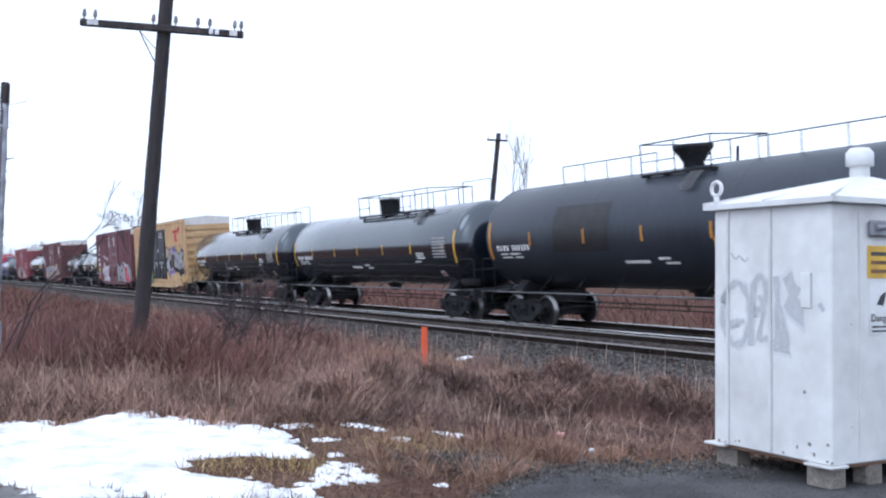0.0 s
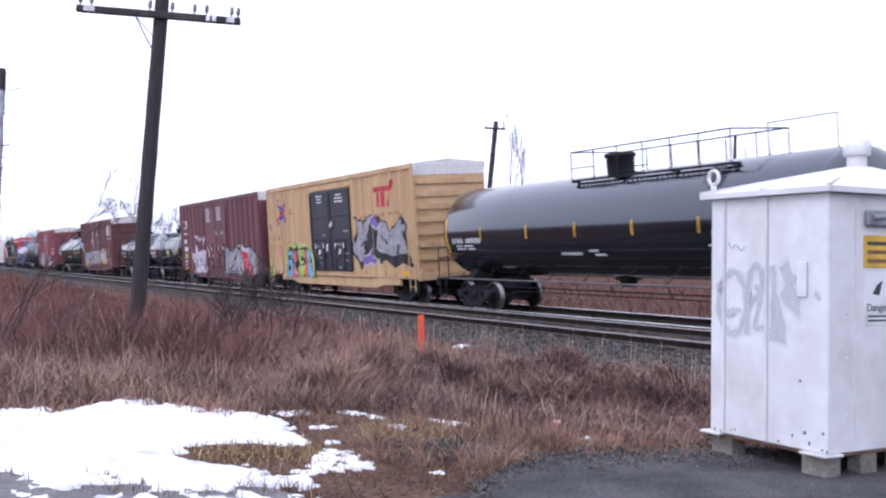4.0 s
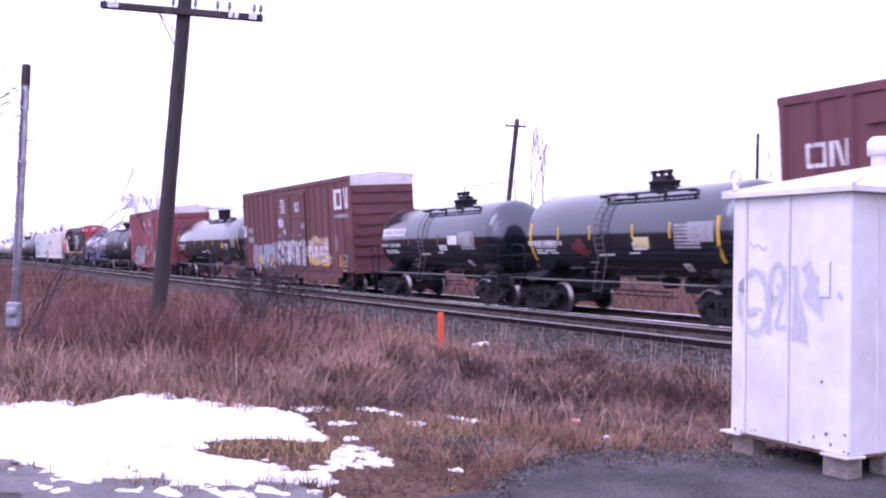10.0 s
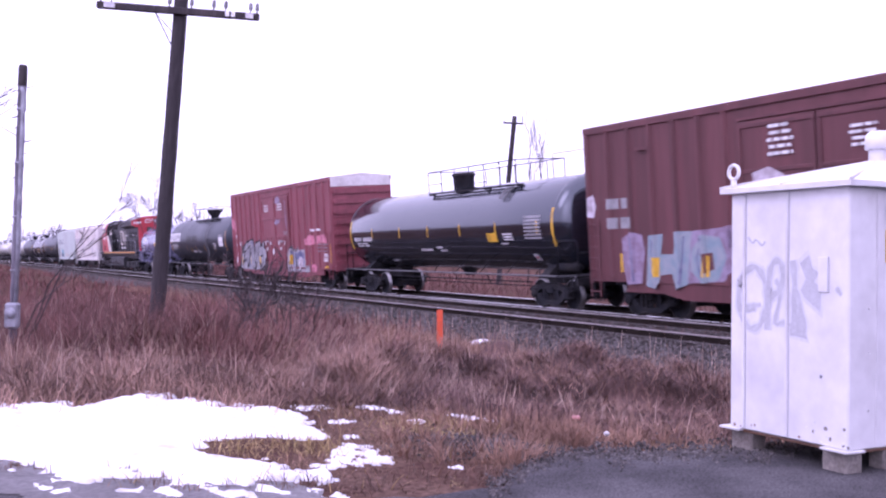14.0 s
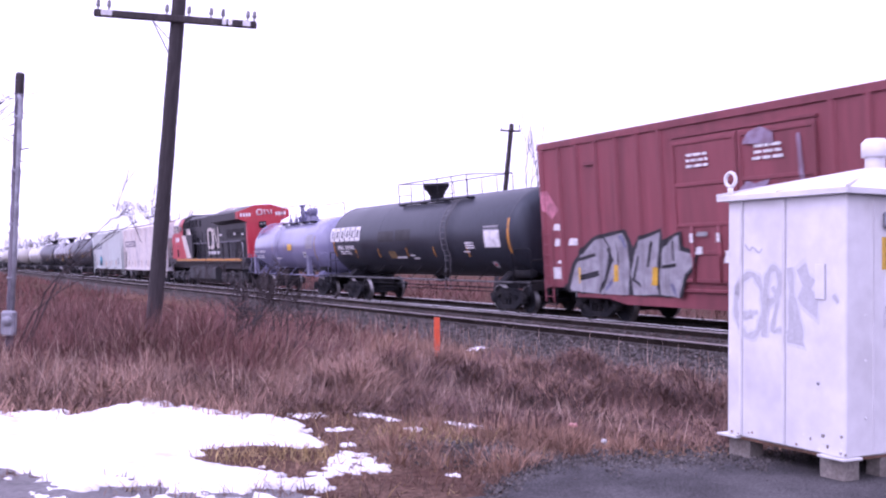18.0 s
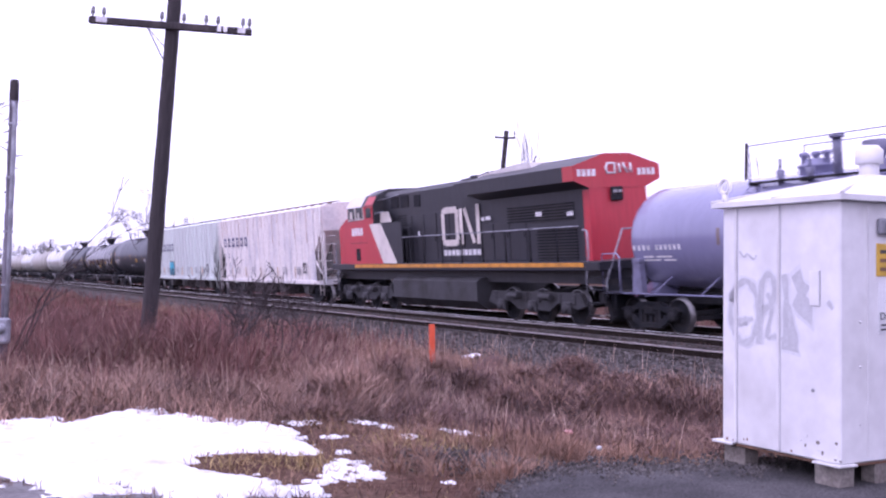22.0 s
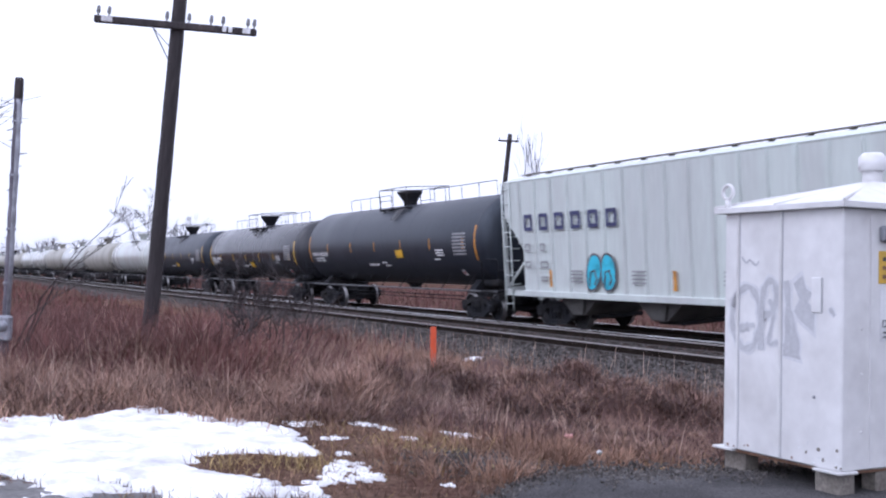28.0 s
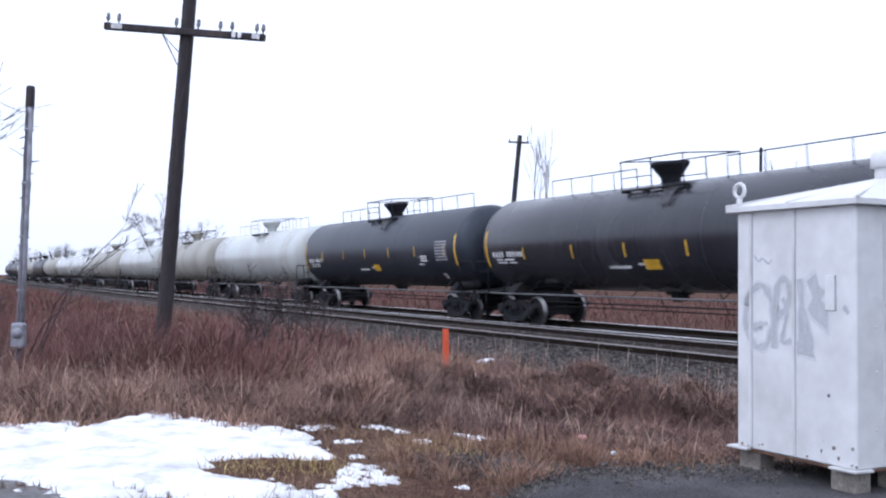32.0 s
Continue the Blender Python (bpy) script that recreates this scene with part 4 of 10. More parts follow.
def box_car(paint, label, door_paint, L=16.55, doors=2, door_w=2.3, door_x=0.05):
    """Fifty-foot box car: ribbed sides, plug doors, corrugated ends, white roof ends."""
    car = thing("box_car", label, "box car", "freight train")
    h, W, z0, z1 = L / 2, 1.50, 0.98, 5.20
    part("side_wall", Shape().box(-h, h, -W, -W + 0.08, z0, z1, 0.01), paint, car)
    part("side_wall", Shape().box(-h, h, W - 0.08, W, z0, z1, 0.01), paint, car)
    for d in (-1, 1):
        s = Shape().box(min(d * h, d * (h - 0.09)), max(d * h, d * (h - 0.09)), -W + 0.08, W - 0.08, z0, z1 - 0.42)
        end = part("end_wall", s, paint, car)
        n = 8
        for i in range(n):
            zc = z0 + 0.35 + i * (z1 - z0 - 0.95) / (n - 1)
            rib = Shape().prism([(-1.42, zc - 0.11), (-1.30, zc - 0.14), (1.30, zc - 0.14), (1.42, zc - 0.11), (1.42, zc + 0.02), (1.30, zc + 0.06), (-1.30, zc + 0.06), (-1.42, zc + 0.02)], d * h, d * (h + 0.085), "yz")
            part("end_rib", rib, paint, end)
        part("roof_end", Shape().box(min(d * (h + 0.02), d * (h - 0.08)), max(d * (h + 0.02), d * (h - 0.08)), -W, W, z1 - 0.42, z1 + 0.02, 0.01), ROOF_WHITE, car, "white band at the top of the end")
        part("ladder", Shape().add(*(lambda q: (q.v, q.f))(ladder(d * (h - 0.55), d * (h - 0.12), -W - 0.09, 0.55, 2.7, 7))), paint, car)
        for i in range(6):
            z = 1.3 + i * 0.42
            g = Shape().pipe([(d * h, -1.36, z), (d * (h + 0.13), -1.36, z), (d * (h + 0.13), -0.9, z), (d * h, -0.9, z)], 0.014, 5)
            part("grab_iron", g, paint, car)
        for y in (-W + 0.02, W - 0.02):
            part("step", Shape().pipe([(d * (h - 0.1), y, z0), (d * (h - 0.1), y, 0.45), (d * (h - 0.55), y, 0.45), (d * (h - 0.55), y, z0)], 0.022, 6), BLACK_STEEL, car)
        part("end_sill", Shape().box(d * h - 0.1, d * h + 0.12, -W, W, 0.92, 1.2, 0.02), paint, car)
        coupler(car, d * (h + 0.62))
    roof = Shape().prism([(-W - 0.03, z1), (-W - 0.03, z1 + 0.04), (0, z1 + 0.14), (W + 0.03, z1 + 0.04), (W + 0.03, z1)], -h, h, "yz")
    for x in np.arange(-h + 0.5, h, 1.0):
        roof.prism([(-W, z1 + 0.04), (0, z1 + 0.175), (W, z1 + 0.04), (0, z1 + 0.10)], x - 0.03, x + 0.03, "yz")
    part("roof", roof, ROOF_WHITE, car, "pale galvanised roof")
    part("eave", Shape().box(-h, h, -W - 0.05, -W, z1 - 0.16, z1 + 0.03, 0.01), paint, car)
    part("eave", Shape().box(-h, h, W, W + 0.05, z1 - 0.16, z1 + 0.03, 0.01), paint, car)
    half = door_w * doors / 2
    posts = [x for x in list(np.arange(-h + 0.12, h - 0.2, (2 * h - 0.24) / 18)) + [h - 0.12] if not door_x - half - 0.15 < x < door_x + half + 0.15]
    for x in posts:
        for y, o in ((-W, -1), (W, 1)):
            if o > 0 and not -2 < x < -1:
                continue
            part("side_post", Shape().prism([(x - 0.10, y), (x - 0.055, y + o * 0.075), (x + 0.055, y + o * 0.075), (x + 0.10, y)], z0 + 0.1, z1 - 0.15, "xy"), paint, car)
    # doors with rails, locking bars and keepers
    for i in range(doors):
        a = door_x - half + i * door_w
        door = part("door", Shape().box(a + 0.03, a + door_w - 0.03, -W - 0.055, -W, 1.2, 4.72, 0.012), door_paint, car, "sliding plug door")
        fr = Shape()
        for z in (1.28, 1.95, 2.62, 3.6, 4.62):
            fr.box(a + 0.05, a + door_w - 0.05, -W - 0.085, -W - 0.055, z - 0.045, z + 0.045, 0.008)
        for x in (a + 0.08, a + door_w - 0.08):
            fr.box(x - 0.05, x + 0.05, -W - 0.09, -W - 0.055, 1.25, 4.66, 0.008)
        part("door_frame", fr, door_paint, door)
        for x in (a + door_w * 0.3, a + door_w * 0.7):
            bar = Shape().rod((x, -W - 0.11, 1.25), (x, -W - 0.11, 2.6), 0.028, 6)
            bar.box(x - 0.07, x + 0.07, -W - 0.13, -W - 0.08, 1.85, 2.15)
            part("lock_bar", bar, door_paint, door)
            part("lock_tag", bars([(x - 0.05, 2.2, 0.1, 0.22)], -W - 0.14), LETTER_WHITE, door, "small white tag")
    part("door_track", Shape().box(door_x - half, door_x + half * 1.9, -W - 0.06, -W, 1.0, 1.06), paint, car)
    part("door_track", Shape().box(door_x - half, door_x + half, -W - 0.06, -W, 4.76, 4.82), paint, car)
    part("side_sill", Shape().prism([(-h + 1.6, 0.72), (-5.2, 0.72), (-4.4, 0.58), (4.4, 0.58), (5.2, 0.72), (h - 1.6, 0.72), (h - 1.6, z0), (-h + 1.6, z0)], -W + 0.02, -W + 0.1), paint, car)
    part("side_sill", Shape().box(-h + 1.6, h - 1.6, W - 0.10, W - 0.02, 0.72, z0), paint, car)
    part("centre_sill", Shape().box(-h, h, -0.3, 0.3, 0.70, 1.0), BLACK_STEEL, car)
    part("floor_frame", Shape().box(-h, h, -W + 0.09, W - 0.09, z0, z0 + 0.12), BLACK_STEEL, car)
    part("door_plate", Shape().box(-h + 2.35, -h + 2.9, -W - 0.1, -W, 4.42, 4.5), paint, car)
    trucks(car, h - 2.0)

    def paint_on(name, poly, mat, label="", lift=0.004):
        """Paint that follows the ribs and doors of the side: an outline in x and z, cut into upright strips."""
        def depth(x):
            if door_x - half - 0.02 <= x <= door_x + half + 0.02:
                return 0.094
            d = min(abs(x - p) for p in posts)
            return 0.075 * min(1, max(0, (0.105 - d) / 0.05))
        xs = [p[0] for p in poly]
        cuts = set(np.arange(min(xs), max(xs), 0.08)) | {min(xs) + 1e-4, max(xs) - 1e-4} | {p[0] + 1e-4 for p in poly[1:]}
        for p in posts:
            cuts |= {p - 0.105, p - 0.055, p + 0.055, p + 0.105}
        cuts |= {door_x - half - 0.03, door_x - half - 0.02, door_x + half + 0.02, door_x + half + 0.03}
        cuts = sorted(c for c in cuts if min(xs) <= c <= max(xs))
        def spans(x):
            zs = []
            for (ax, az), (bx, bz) in zip(poly, poly[1:] + poly[:1]):
                if (ax <= x) != (bx <= x):
                    zs.append(az + (bz - az) * (x - ax) / (bx - ax))
            return sorted(zs)
        s = Shape()
        for a, b in zip(cuts, cuts[1:]):
            if b - a < 1e-3:
                continue
            m = (b - a) * 0.02
            za, zb = spans(a + m), spans(b - m)
            if len(za) != len(zb):
                za = zb = spans((a + b) / 2)
            ya, yb = -W - depth(a) - lift, -W - depth(b) - lift
            for k in range(0, len(za) - 1, 2):
                s.add([(a, ya, za[k]), (b, yb, zb[k]), (b, yb, zb[k + 1]), (a, ya, za[k + 1])], [(0, 1, 2, 3)])
        ob = part(name, s, mat, car, label)
        bm = bmesh.new()
        bm.from_mesh(ob.data)
        bmesh.ops.remove_doubles(bm, verts=bm.verts, dist=0.012)
        bm.to_mesh(ob.data)
        bm.free()
        return ob

    PAINTERS[car.name] = paint_on
    return car


PAINTERS = {}


def ribbon(put, name, pts, w, mat, lift):
    """A sprayed line along pts, w wide, narrower at its ends."""
    n = len(pts)
    over, under = [], []
    for i, (x, z) in enumerate(pts):
        (a, b), (c, d) = pts[max(0, i - 1)], pts[min(n - 1, i + 1)]
        k = math.hypot(c - a, d - b) or 1
        ww = w * (0.35 if n > 2 and i in (0, n - 1) else 0.5)
        over.append((x - (d - b) / k * ww, z + (c - a) / k * ww))
        under.append((x + (d - b) / k * ww, z - (c - a) / k * ww))
    return put(name, over + under[::-1], mat, "", lift)


def jag(x0, x1, z0, z1, n, amp, seed):
    """A block with a ragged top and foot."""
    r = random.Random(seed)
    top = [(x0 + (x1 - x0) * i / n + r.uniform(-0.06, 0.06), z1 - r.uniform(0, amp)) for i in range(n + 1)]
    low = [(x0 + (x1 - x0) * i / n + r.uniform(-0.06, 0.06), z0 + r.uniform(0, amp * 0.35)) for i in range(n + 1)]
    return low + top[::-1]


def letters(car, x0, z0, w, h, n, fills, line, seed, slant=0.12):
    """Graffiti: swollen, leaning letter-like forms with a dark outline and cuts."""
    r = random.Random(seed)
    put = PAINTERS[car.name]
    cw = w / n
    for i in range(n):
        cx, top, low = x0 + cw * (i + 0.5), z0 + h * r.uniform(0.86, 1.0), z0 + h * r.uniform(0, 0.1)
        def ring(g, wob):
            pts = []
            for k in range(12):
                a = 2 * math.pi * k / 12
                c, s = math.cos(a), math.sin(a)
                q = 1.0 / max(abs(c), abs(s)) ** 0.75
                z = (top + low) / 2 + s * q * ((top - low) / 2 + g)
                pts.append((cx + c * q * (cw * 0.5 + g) * wob[k] + slant * (z - z0 - h / 2), z))
            return pts
        wob = [r.uniform(0.72, 1.18) for _ in range(12)]
        put("graffiti_outline", ring(0.06, wob), line, "graffiti outline", 0.004)
        put("graffiti_letter", ring(-0.02, wob), fills[i % len(fills)], "spray-painted graffiti form", 0.007)
        # slashes, gaps and gleams that break the form up
        for k in range(7):
            zz = low + (top - low) * r.uniform(0.08, 0.92)
            xx = cx + r.uniform(-0.42, 0.42) * cw
            a = r.choice((0.15, 0.4, 1.2, 1.45, 1.7, 2.7)) + r.uniform(-0.2, 0.2)
            ln, tk = r.uniform(0.12, 0.3) * min(h, 1.3), r.uniform(0.02, 0.05)
            c, q = math.cos(a), math.sin(a)
            mat = line if k < 4 else fills[(i + k) % len(fills)] if len(fills) > 1 else SPRAY_WHITE
            put("graffiti_slash", [(xx - c * ln - q * tk, zz - q * ln + c * tk), (xx + c * ln - q * tk * 0.3, zz + q * ln + c * tk * 0.3), (xx + c * ln + q * tk * 0.3, zz + q * ln - c * tk * 0.3), (xx - c * ln + q * tk, zz - q * ln - c * tk)], mat, "", 0.010 + 0.001 * k)


def emblem(car, x, z, w, h, mat=None):
    """A rounded frame and three bars, painted white."""
    put, t, m = PAINTERS[car.name], h * 0.17, mat or LETTER_WHITE
    put("emblem_frame", [(x, z), (x + w * 0.46, z), (x + w * 0.46, z + t), (x + t, z + t), (x + t, z + h - t), (x + w * 0.46, z + h - t), (x + w * 0.46, z + h), (x, z + h)], m, "white painted emblem")
    put("emblem_bar", [(x + w * 0.40, z + t), (x + w * 0.46, z + t), (x + w * 0.46, z + h - t), (x + w * 0.40, z + h - t)], m)
    put("emblem_bar", [(x + w * 0.54, z), (x + w * 0.64, z), (x + w * 0.64, z + h), (x + w * 0.54, z + h)], m)
    put("emblem_bar", [(x + w * 0.66, z + h), (x + w * 0.80, z), (x + w * 0.88, z), (x + w * 0.75, z + h)], m)
    put("emblem_bar", [(x + w * 0.90, z), (x + w, z), (x + w, z + h * 1.05), (x + w * 0.90, z + h * 1.05)], m)


def lines(car, items, mat, label="stencilled lines"):
    put = PAINTERS[car.name]
    for x, z, w, h in items:
        put("lettering", [(x, z), (x + w, z), (x + w, z + h), (x, z + h)], mat, label, 0.006)


def notice(car, x, z, w, h, n, mat=None):
    """A stencilled notice of n lines."""
    r = random.Random(int(x * 100 + z * 10))
    for i in range(n):
        ww = w * r.uniform(0.65, 1.0)
        a, end = x + (w - ww) / 2, x + (w + ww) / 2
        while a < end - 0.06:
            b = min(end, a + r.uniform(0.12, 0.34))
            lines(car, [(a, z + h * (n - 1 - i) / n, b - a, h / n * 0.5)], mat or LETTER_WHITE, "stencilled notice line")
            a = b + 0.05


def hollow(x, z, w, h, t, y):
    """A flat rectangular ring on a wall that faces the lot."""
    o = [(x, z), (x + w, z), (x + w, z + h), (x, z + h)]
    i = [(x + t, z + t), (x + w - t, z + t), (x + w - t, z + h - t), (x + t, z + h - t)]
    return Shape().add([(a, y, b) for a, b in o + i], [(k, (k + 1) % 4, 4 + (k + 1) % 4, 4 + k) for k in range(4)])


def hopper_car(paint, label, L=17.5):
    """Covered hopper: ribbed sides, slanting ends with open bays, four outlets, roof hatches and running boards."""
    car = thing("hopper_car", label, "hopper car", "freight train")
    h, W, z0, z1 = L / 2, 1.50, 1.12, 4.54
    cut = 1.15
    for y0, y1 in ((-W, -W + 0.06), (W - 0.06, W)):
        part("side_wall", Shape().prism([(-h + 0.12, z1), (-h + 0.12, 3.45), (-h + cut, 2.43), (-h + cut, z0), (h - cut, z0), (h - cut, 2.43), (h - 0.12, 3.45), (h - 0.12, z1)], y0, y1), paint, car)
    for i, x in enumerate(np.linspace(-h + 1.05, h - 1.05, 19)):
        lo = z0 if abs(x) < h - cut else 2.5 + (abs(x) - (h - cut)) * 1.0
        part("side_post", Shape().prism([(x - 0.07, -W), (x - 0.05, -W - 0.073), (x + 0.05, -W - 0.073), (x + 0.07, -W)], lo, z1 - 0.06, "xy"), paint, car)
    for d in (-1, 1):
        part("slope_sheet", Shape().prism([(d * (h - 0.12), 3.45), (d * (h - 2.7), 0.98), (d * (h - 2.78), 1.04), (d * (h - 0.2), 3.42)], -W + 0.06, W - 0.06), paint, car)
        part("end_wall", Shape().box(d * h - 0.12 - 0.04, d * h - 0.12 + 0.04, -W + 0.06, W - 0.06, 3.45, z1) if d > 0 else Shape().box(-h + 0.08, -h + 0.16, -W + 0.06, W - 0.06, 3.45, z1), paint, car)
        fr = Shape()
        for y in (-W + 0.05, W - 0.05):
            fr.box(d * h - 0.06, d * h + 0.06, y - 0.05, y + 0.05, 1.05, 3.4)
            fr.rod((d * (h - 0.05), y, 1.2), (d * (h - cut), y, 2.05), 0.04, 6)
        fr.box(d * h - 0.08, d * h + 0.08, -W, W, 0.98, 1.22)
        fr.box(min(d * h, d * (h - cut)), max(d * h, d * (h - cut)), -W, -W + 0.1, 0.98, 1.14)
        fr.box(min(d * h, d * (h - cut)), max(d * h, d * (h - cut)), W - 0.1, W, 0.98, 1.14)
        fr.box(min(d * h, d * (h - cut)), max(d * h, d * (h - cut)), -0.3, 0.3, 0.75, 1.1)
        part("end_frame", fr, paint, car)
        # a thin dark sheet stands in for the shade inside the end bay
        part("bay_shade", Shape().prism([(d * (h - 0.5), 2.9), (d * (h - 2.4), 1.15), (d * (h - 1.5), 1.15), (d * (h - 0.5), 1.6)], -0.9, -0.84), HOPPER_DARK, car, "dark sheet as shade in the end bay")
        lad = ladder(d * (h - 0.5), d * (h - 0.06), -W - 0.05, 0.5, z1, 9, 0.018)
        part("ladder", lad, paint, car)
        for i in range(8):
            z = 1.3 + i * 0.38
            lad2 = Shape().pipe([(d * h, -1.4, z), (d * (h + 0.12), -1.4, z), (d * (h + 0.12), -0.95, z), (d * h, -0.95, z)], 0.016, 5)
            part("grab_iron", lad2, paint, car)
        coupler(car, d * (h + 0.5))
    part("side_sill", Shape().box(-h + cut, h - cut, -W - 0.09, -W + 0.02, 0.98, 1.16, 0.015).box(-h + cut, h - cut, W - 0.02, W + 0.09, 0.98, 1.16, 0.015), paint, car)
    part("roof", Shape().prism([(-W, z1 - 0.05), (-W - 0.02, z1), (-W + 0.35, z1 + 0.13), (0, z1 + 0.18), (W - 0.35, z1 + 0.13), (W + 0.02, z1), (W, z1 - 0.05)], -h + 0.1, h - 0.1, "yz"), paint, car)
    for y in (-0.62, 0.62):
        b = Shape().box(-h, h, y - 0.14, y + 0.14, z1 + 0.235, z1 + 0.26)
        for x in np.arange(-h + 0.3, h, 1.15):
            b.box(x - 0.02, x + 0.02, y - 0.1, y + 0.1, z1 + 0.1, z1 + 0.235)
        part("running_board", b, RUST if paint is HOPPER_WORN else CONCRETE, car, "rusty grating running board")
    for i in range(10):
        x = -h + 1.2 + i * (L - 2.4) / 9
        part("hatch", Shape().box(x - 0.55, x + 0.55, -0.32, 0.32, z1 + 0.16, z1 + 0.24, 0.03), ROOF_WHITE, car)
    for i in range(4):
        x = -h + 3.45 + i * (L - 6.7) / 3
        o = Shape().prism([(x - 1.15, 1.12), (x - 0.28, 0.46), (x + 0.28, 0.46), (x + 1.15, 1.12)], -1.15, 1.15)
        # bays and plates are coloured dark for the shade under the sill
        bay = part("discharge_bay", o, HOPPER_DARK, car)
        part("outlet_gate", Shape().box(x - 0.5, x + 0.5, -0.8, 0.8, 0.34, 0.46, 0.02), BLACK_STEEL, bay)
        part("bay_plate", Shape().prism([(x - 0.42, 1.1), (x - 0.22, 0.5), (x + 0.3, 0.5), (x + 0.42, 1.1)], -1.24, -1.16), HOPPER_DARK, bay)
    trucks(car, h - 2.2)
    dark = LETTER_BLUE
    y = -W - 0.075
    for i in range(6):
        part("letter_block", hollow(-7.4 + i * 0.83, 2.98, 0.46, 0.50, 0.11, y), dark, car, "dark blue letter block")
    for x, z, w, hh in ((-7.4, 2.35, 0.3, 0.3), (-6.55, 2.35, 0.25, 0.3), (-7.4, 1.85, 0.3, 0.26), (-6.55, 1.85, 0.4, 0.26), (-6.55, 1.45, 0.35, 0.2)):
        part("number_block", hollow(x, z, w, hh * 0.8, 0.05, y), LETTER_GREY, car, "faded number block")
    for x in (-5.0, -2.2, 1.2, 3.1, 5.2):
        for i in range(4):
            part("data_line", bars([(x, 1.75 - 0.1 * i, 0.55, 0.045)], y), LETTER_GREY, car)
    for x in (-6.1, -3.4, -0.6, 2.2, 4.9):
        part("reflector_strip", bars([(x, 1.3, 0.12, 0.5)], y), SPRAY_SAND if paint is HOPPER_WORN else ORANGE_TAPE, car, "faded yellow strip")
    part("data_plate", hollow(6.1, 1.5, 0.5, 0.5, 0.09, y), INK, car, "dark framed data plate")
    if paint is HOPPER_WORN:
        # rust that runs down from the roof and bare patches between the posts
        r = random.Random(77)
        for x in np.linspace(-h + 1.05, h - 1.05, 19):
            for _ in range(2):
                a, w, d = x + r.choice((-1, 1)) * r.uniform(0.09, 0.3), r.uniform(0.02, 0.07), r.uniform(0.15, 1.1)
                part("rust_streak", Shape().add([(a, -W - 0.004, z1 - 0.07), (a + w, -W - 0.004, z1 - 0.07), (a + w * 0.7, -W - 0.004, z1 - 0.07 - d * 0.6), (a + w * 0.4, -W - 0.004, z1 - 0.07 - d)], [(0, 1, 2, 3)]), RUST_PALE, car, "pale rust streak")
            if r.random() < 0.4:
                d = r.uniform(0.3, 1.6)
                part("rust_streak", Shape().box(x - 0.04, x + 0.045, -W - 0.078, -W - 0.07, z1 - 0.07 - d, z1 - 0.07), RUST_PALE, car, "rusty post")
    return car


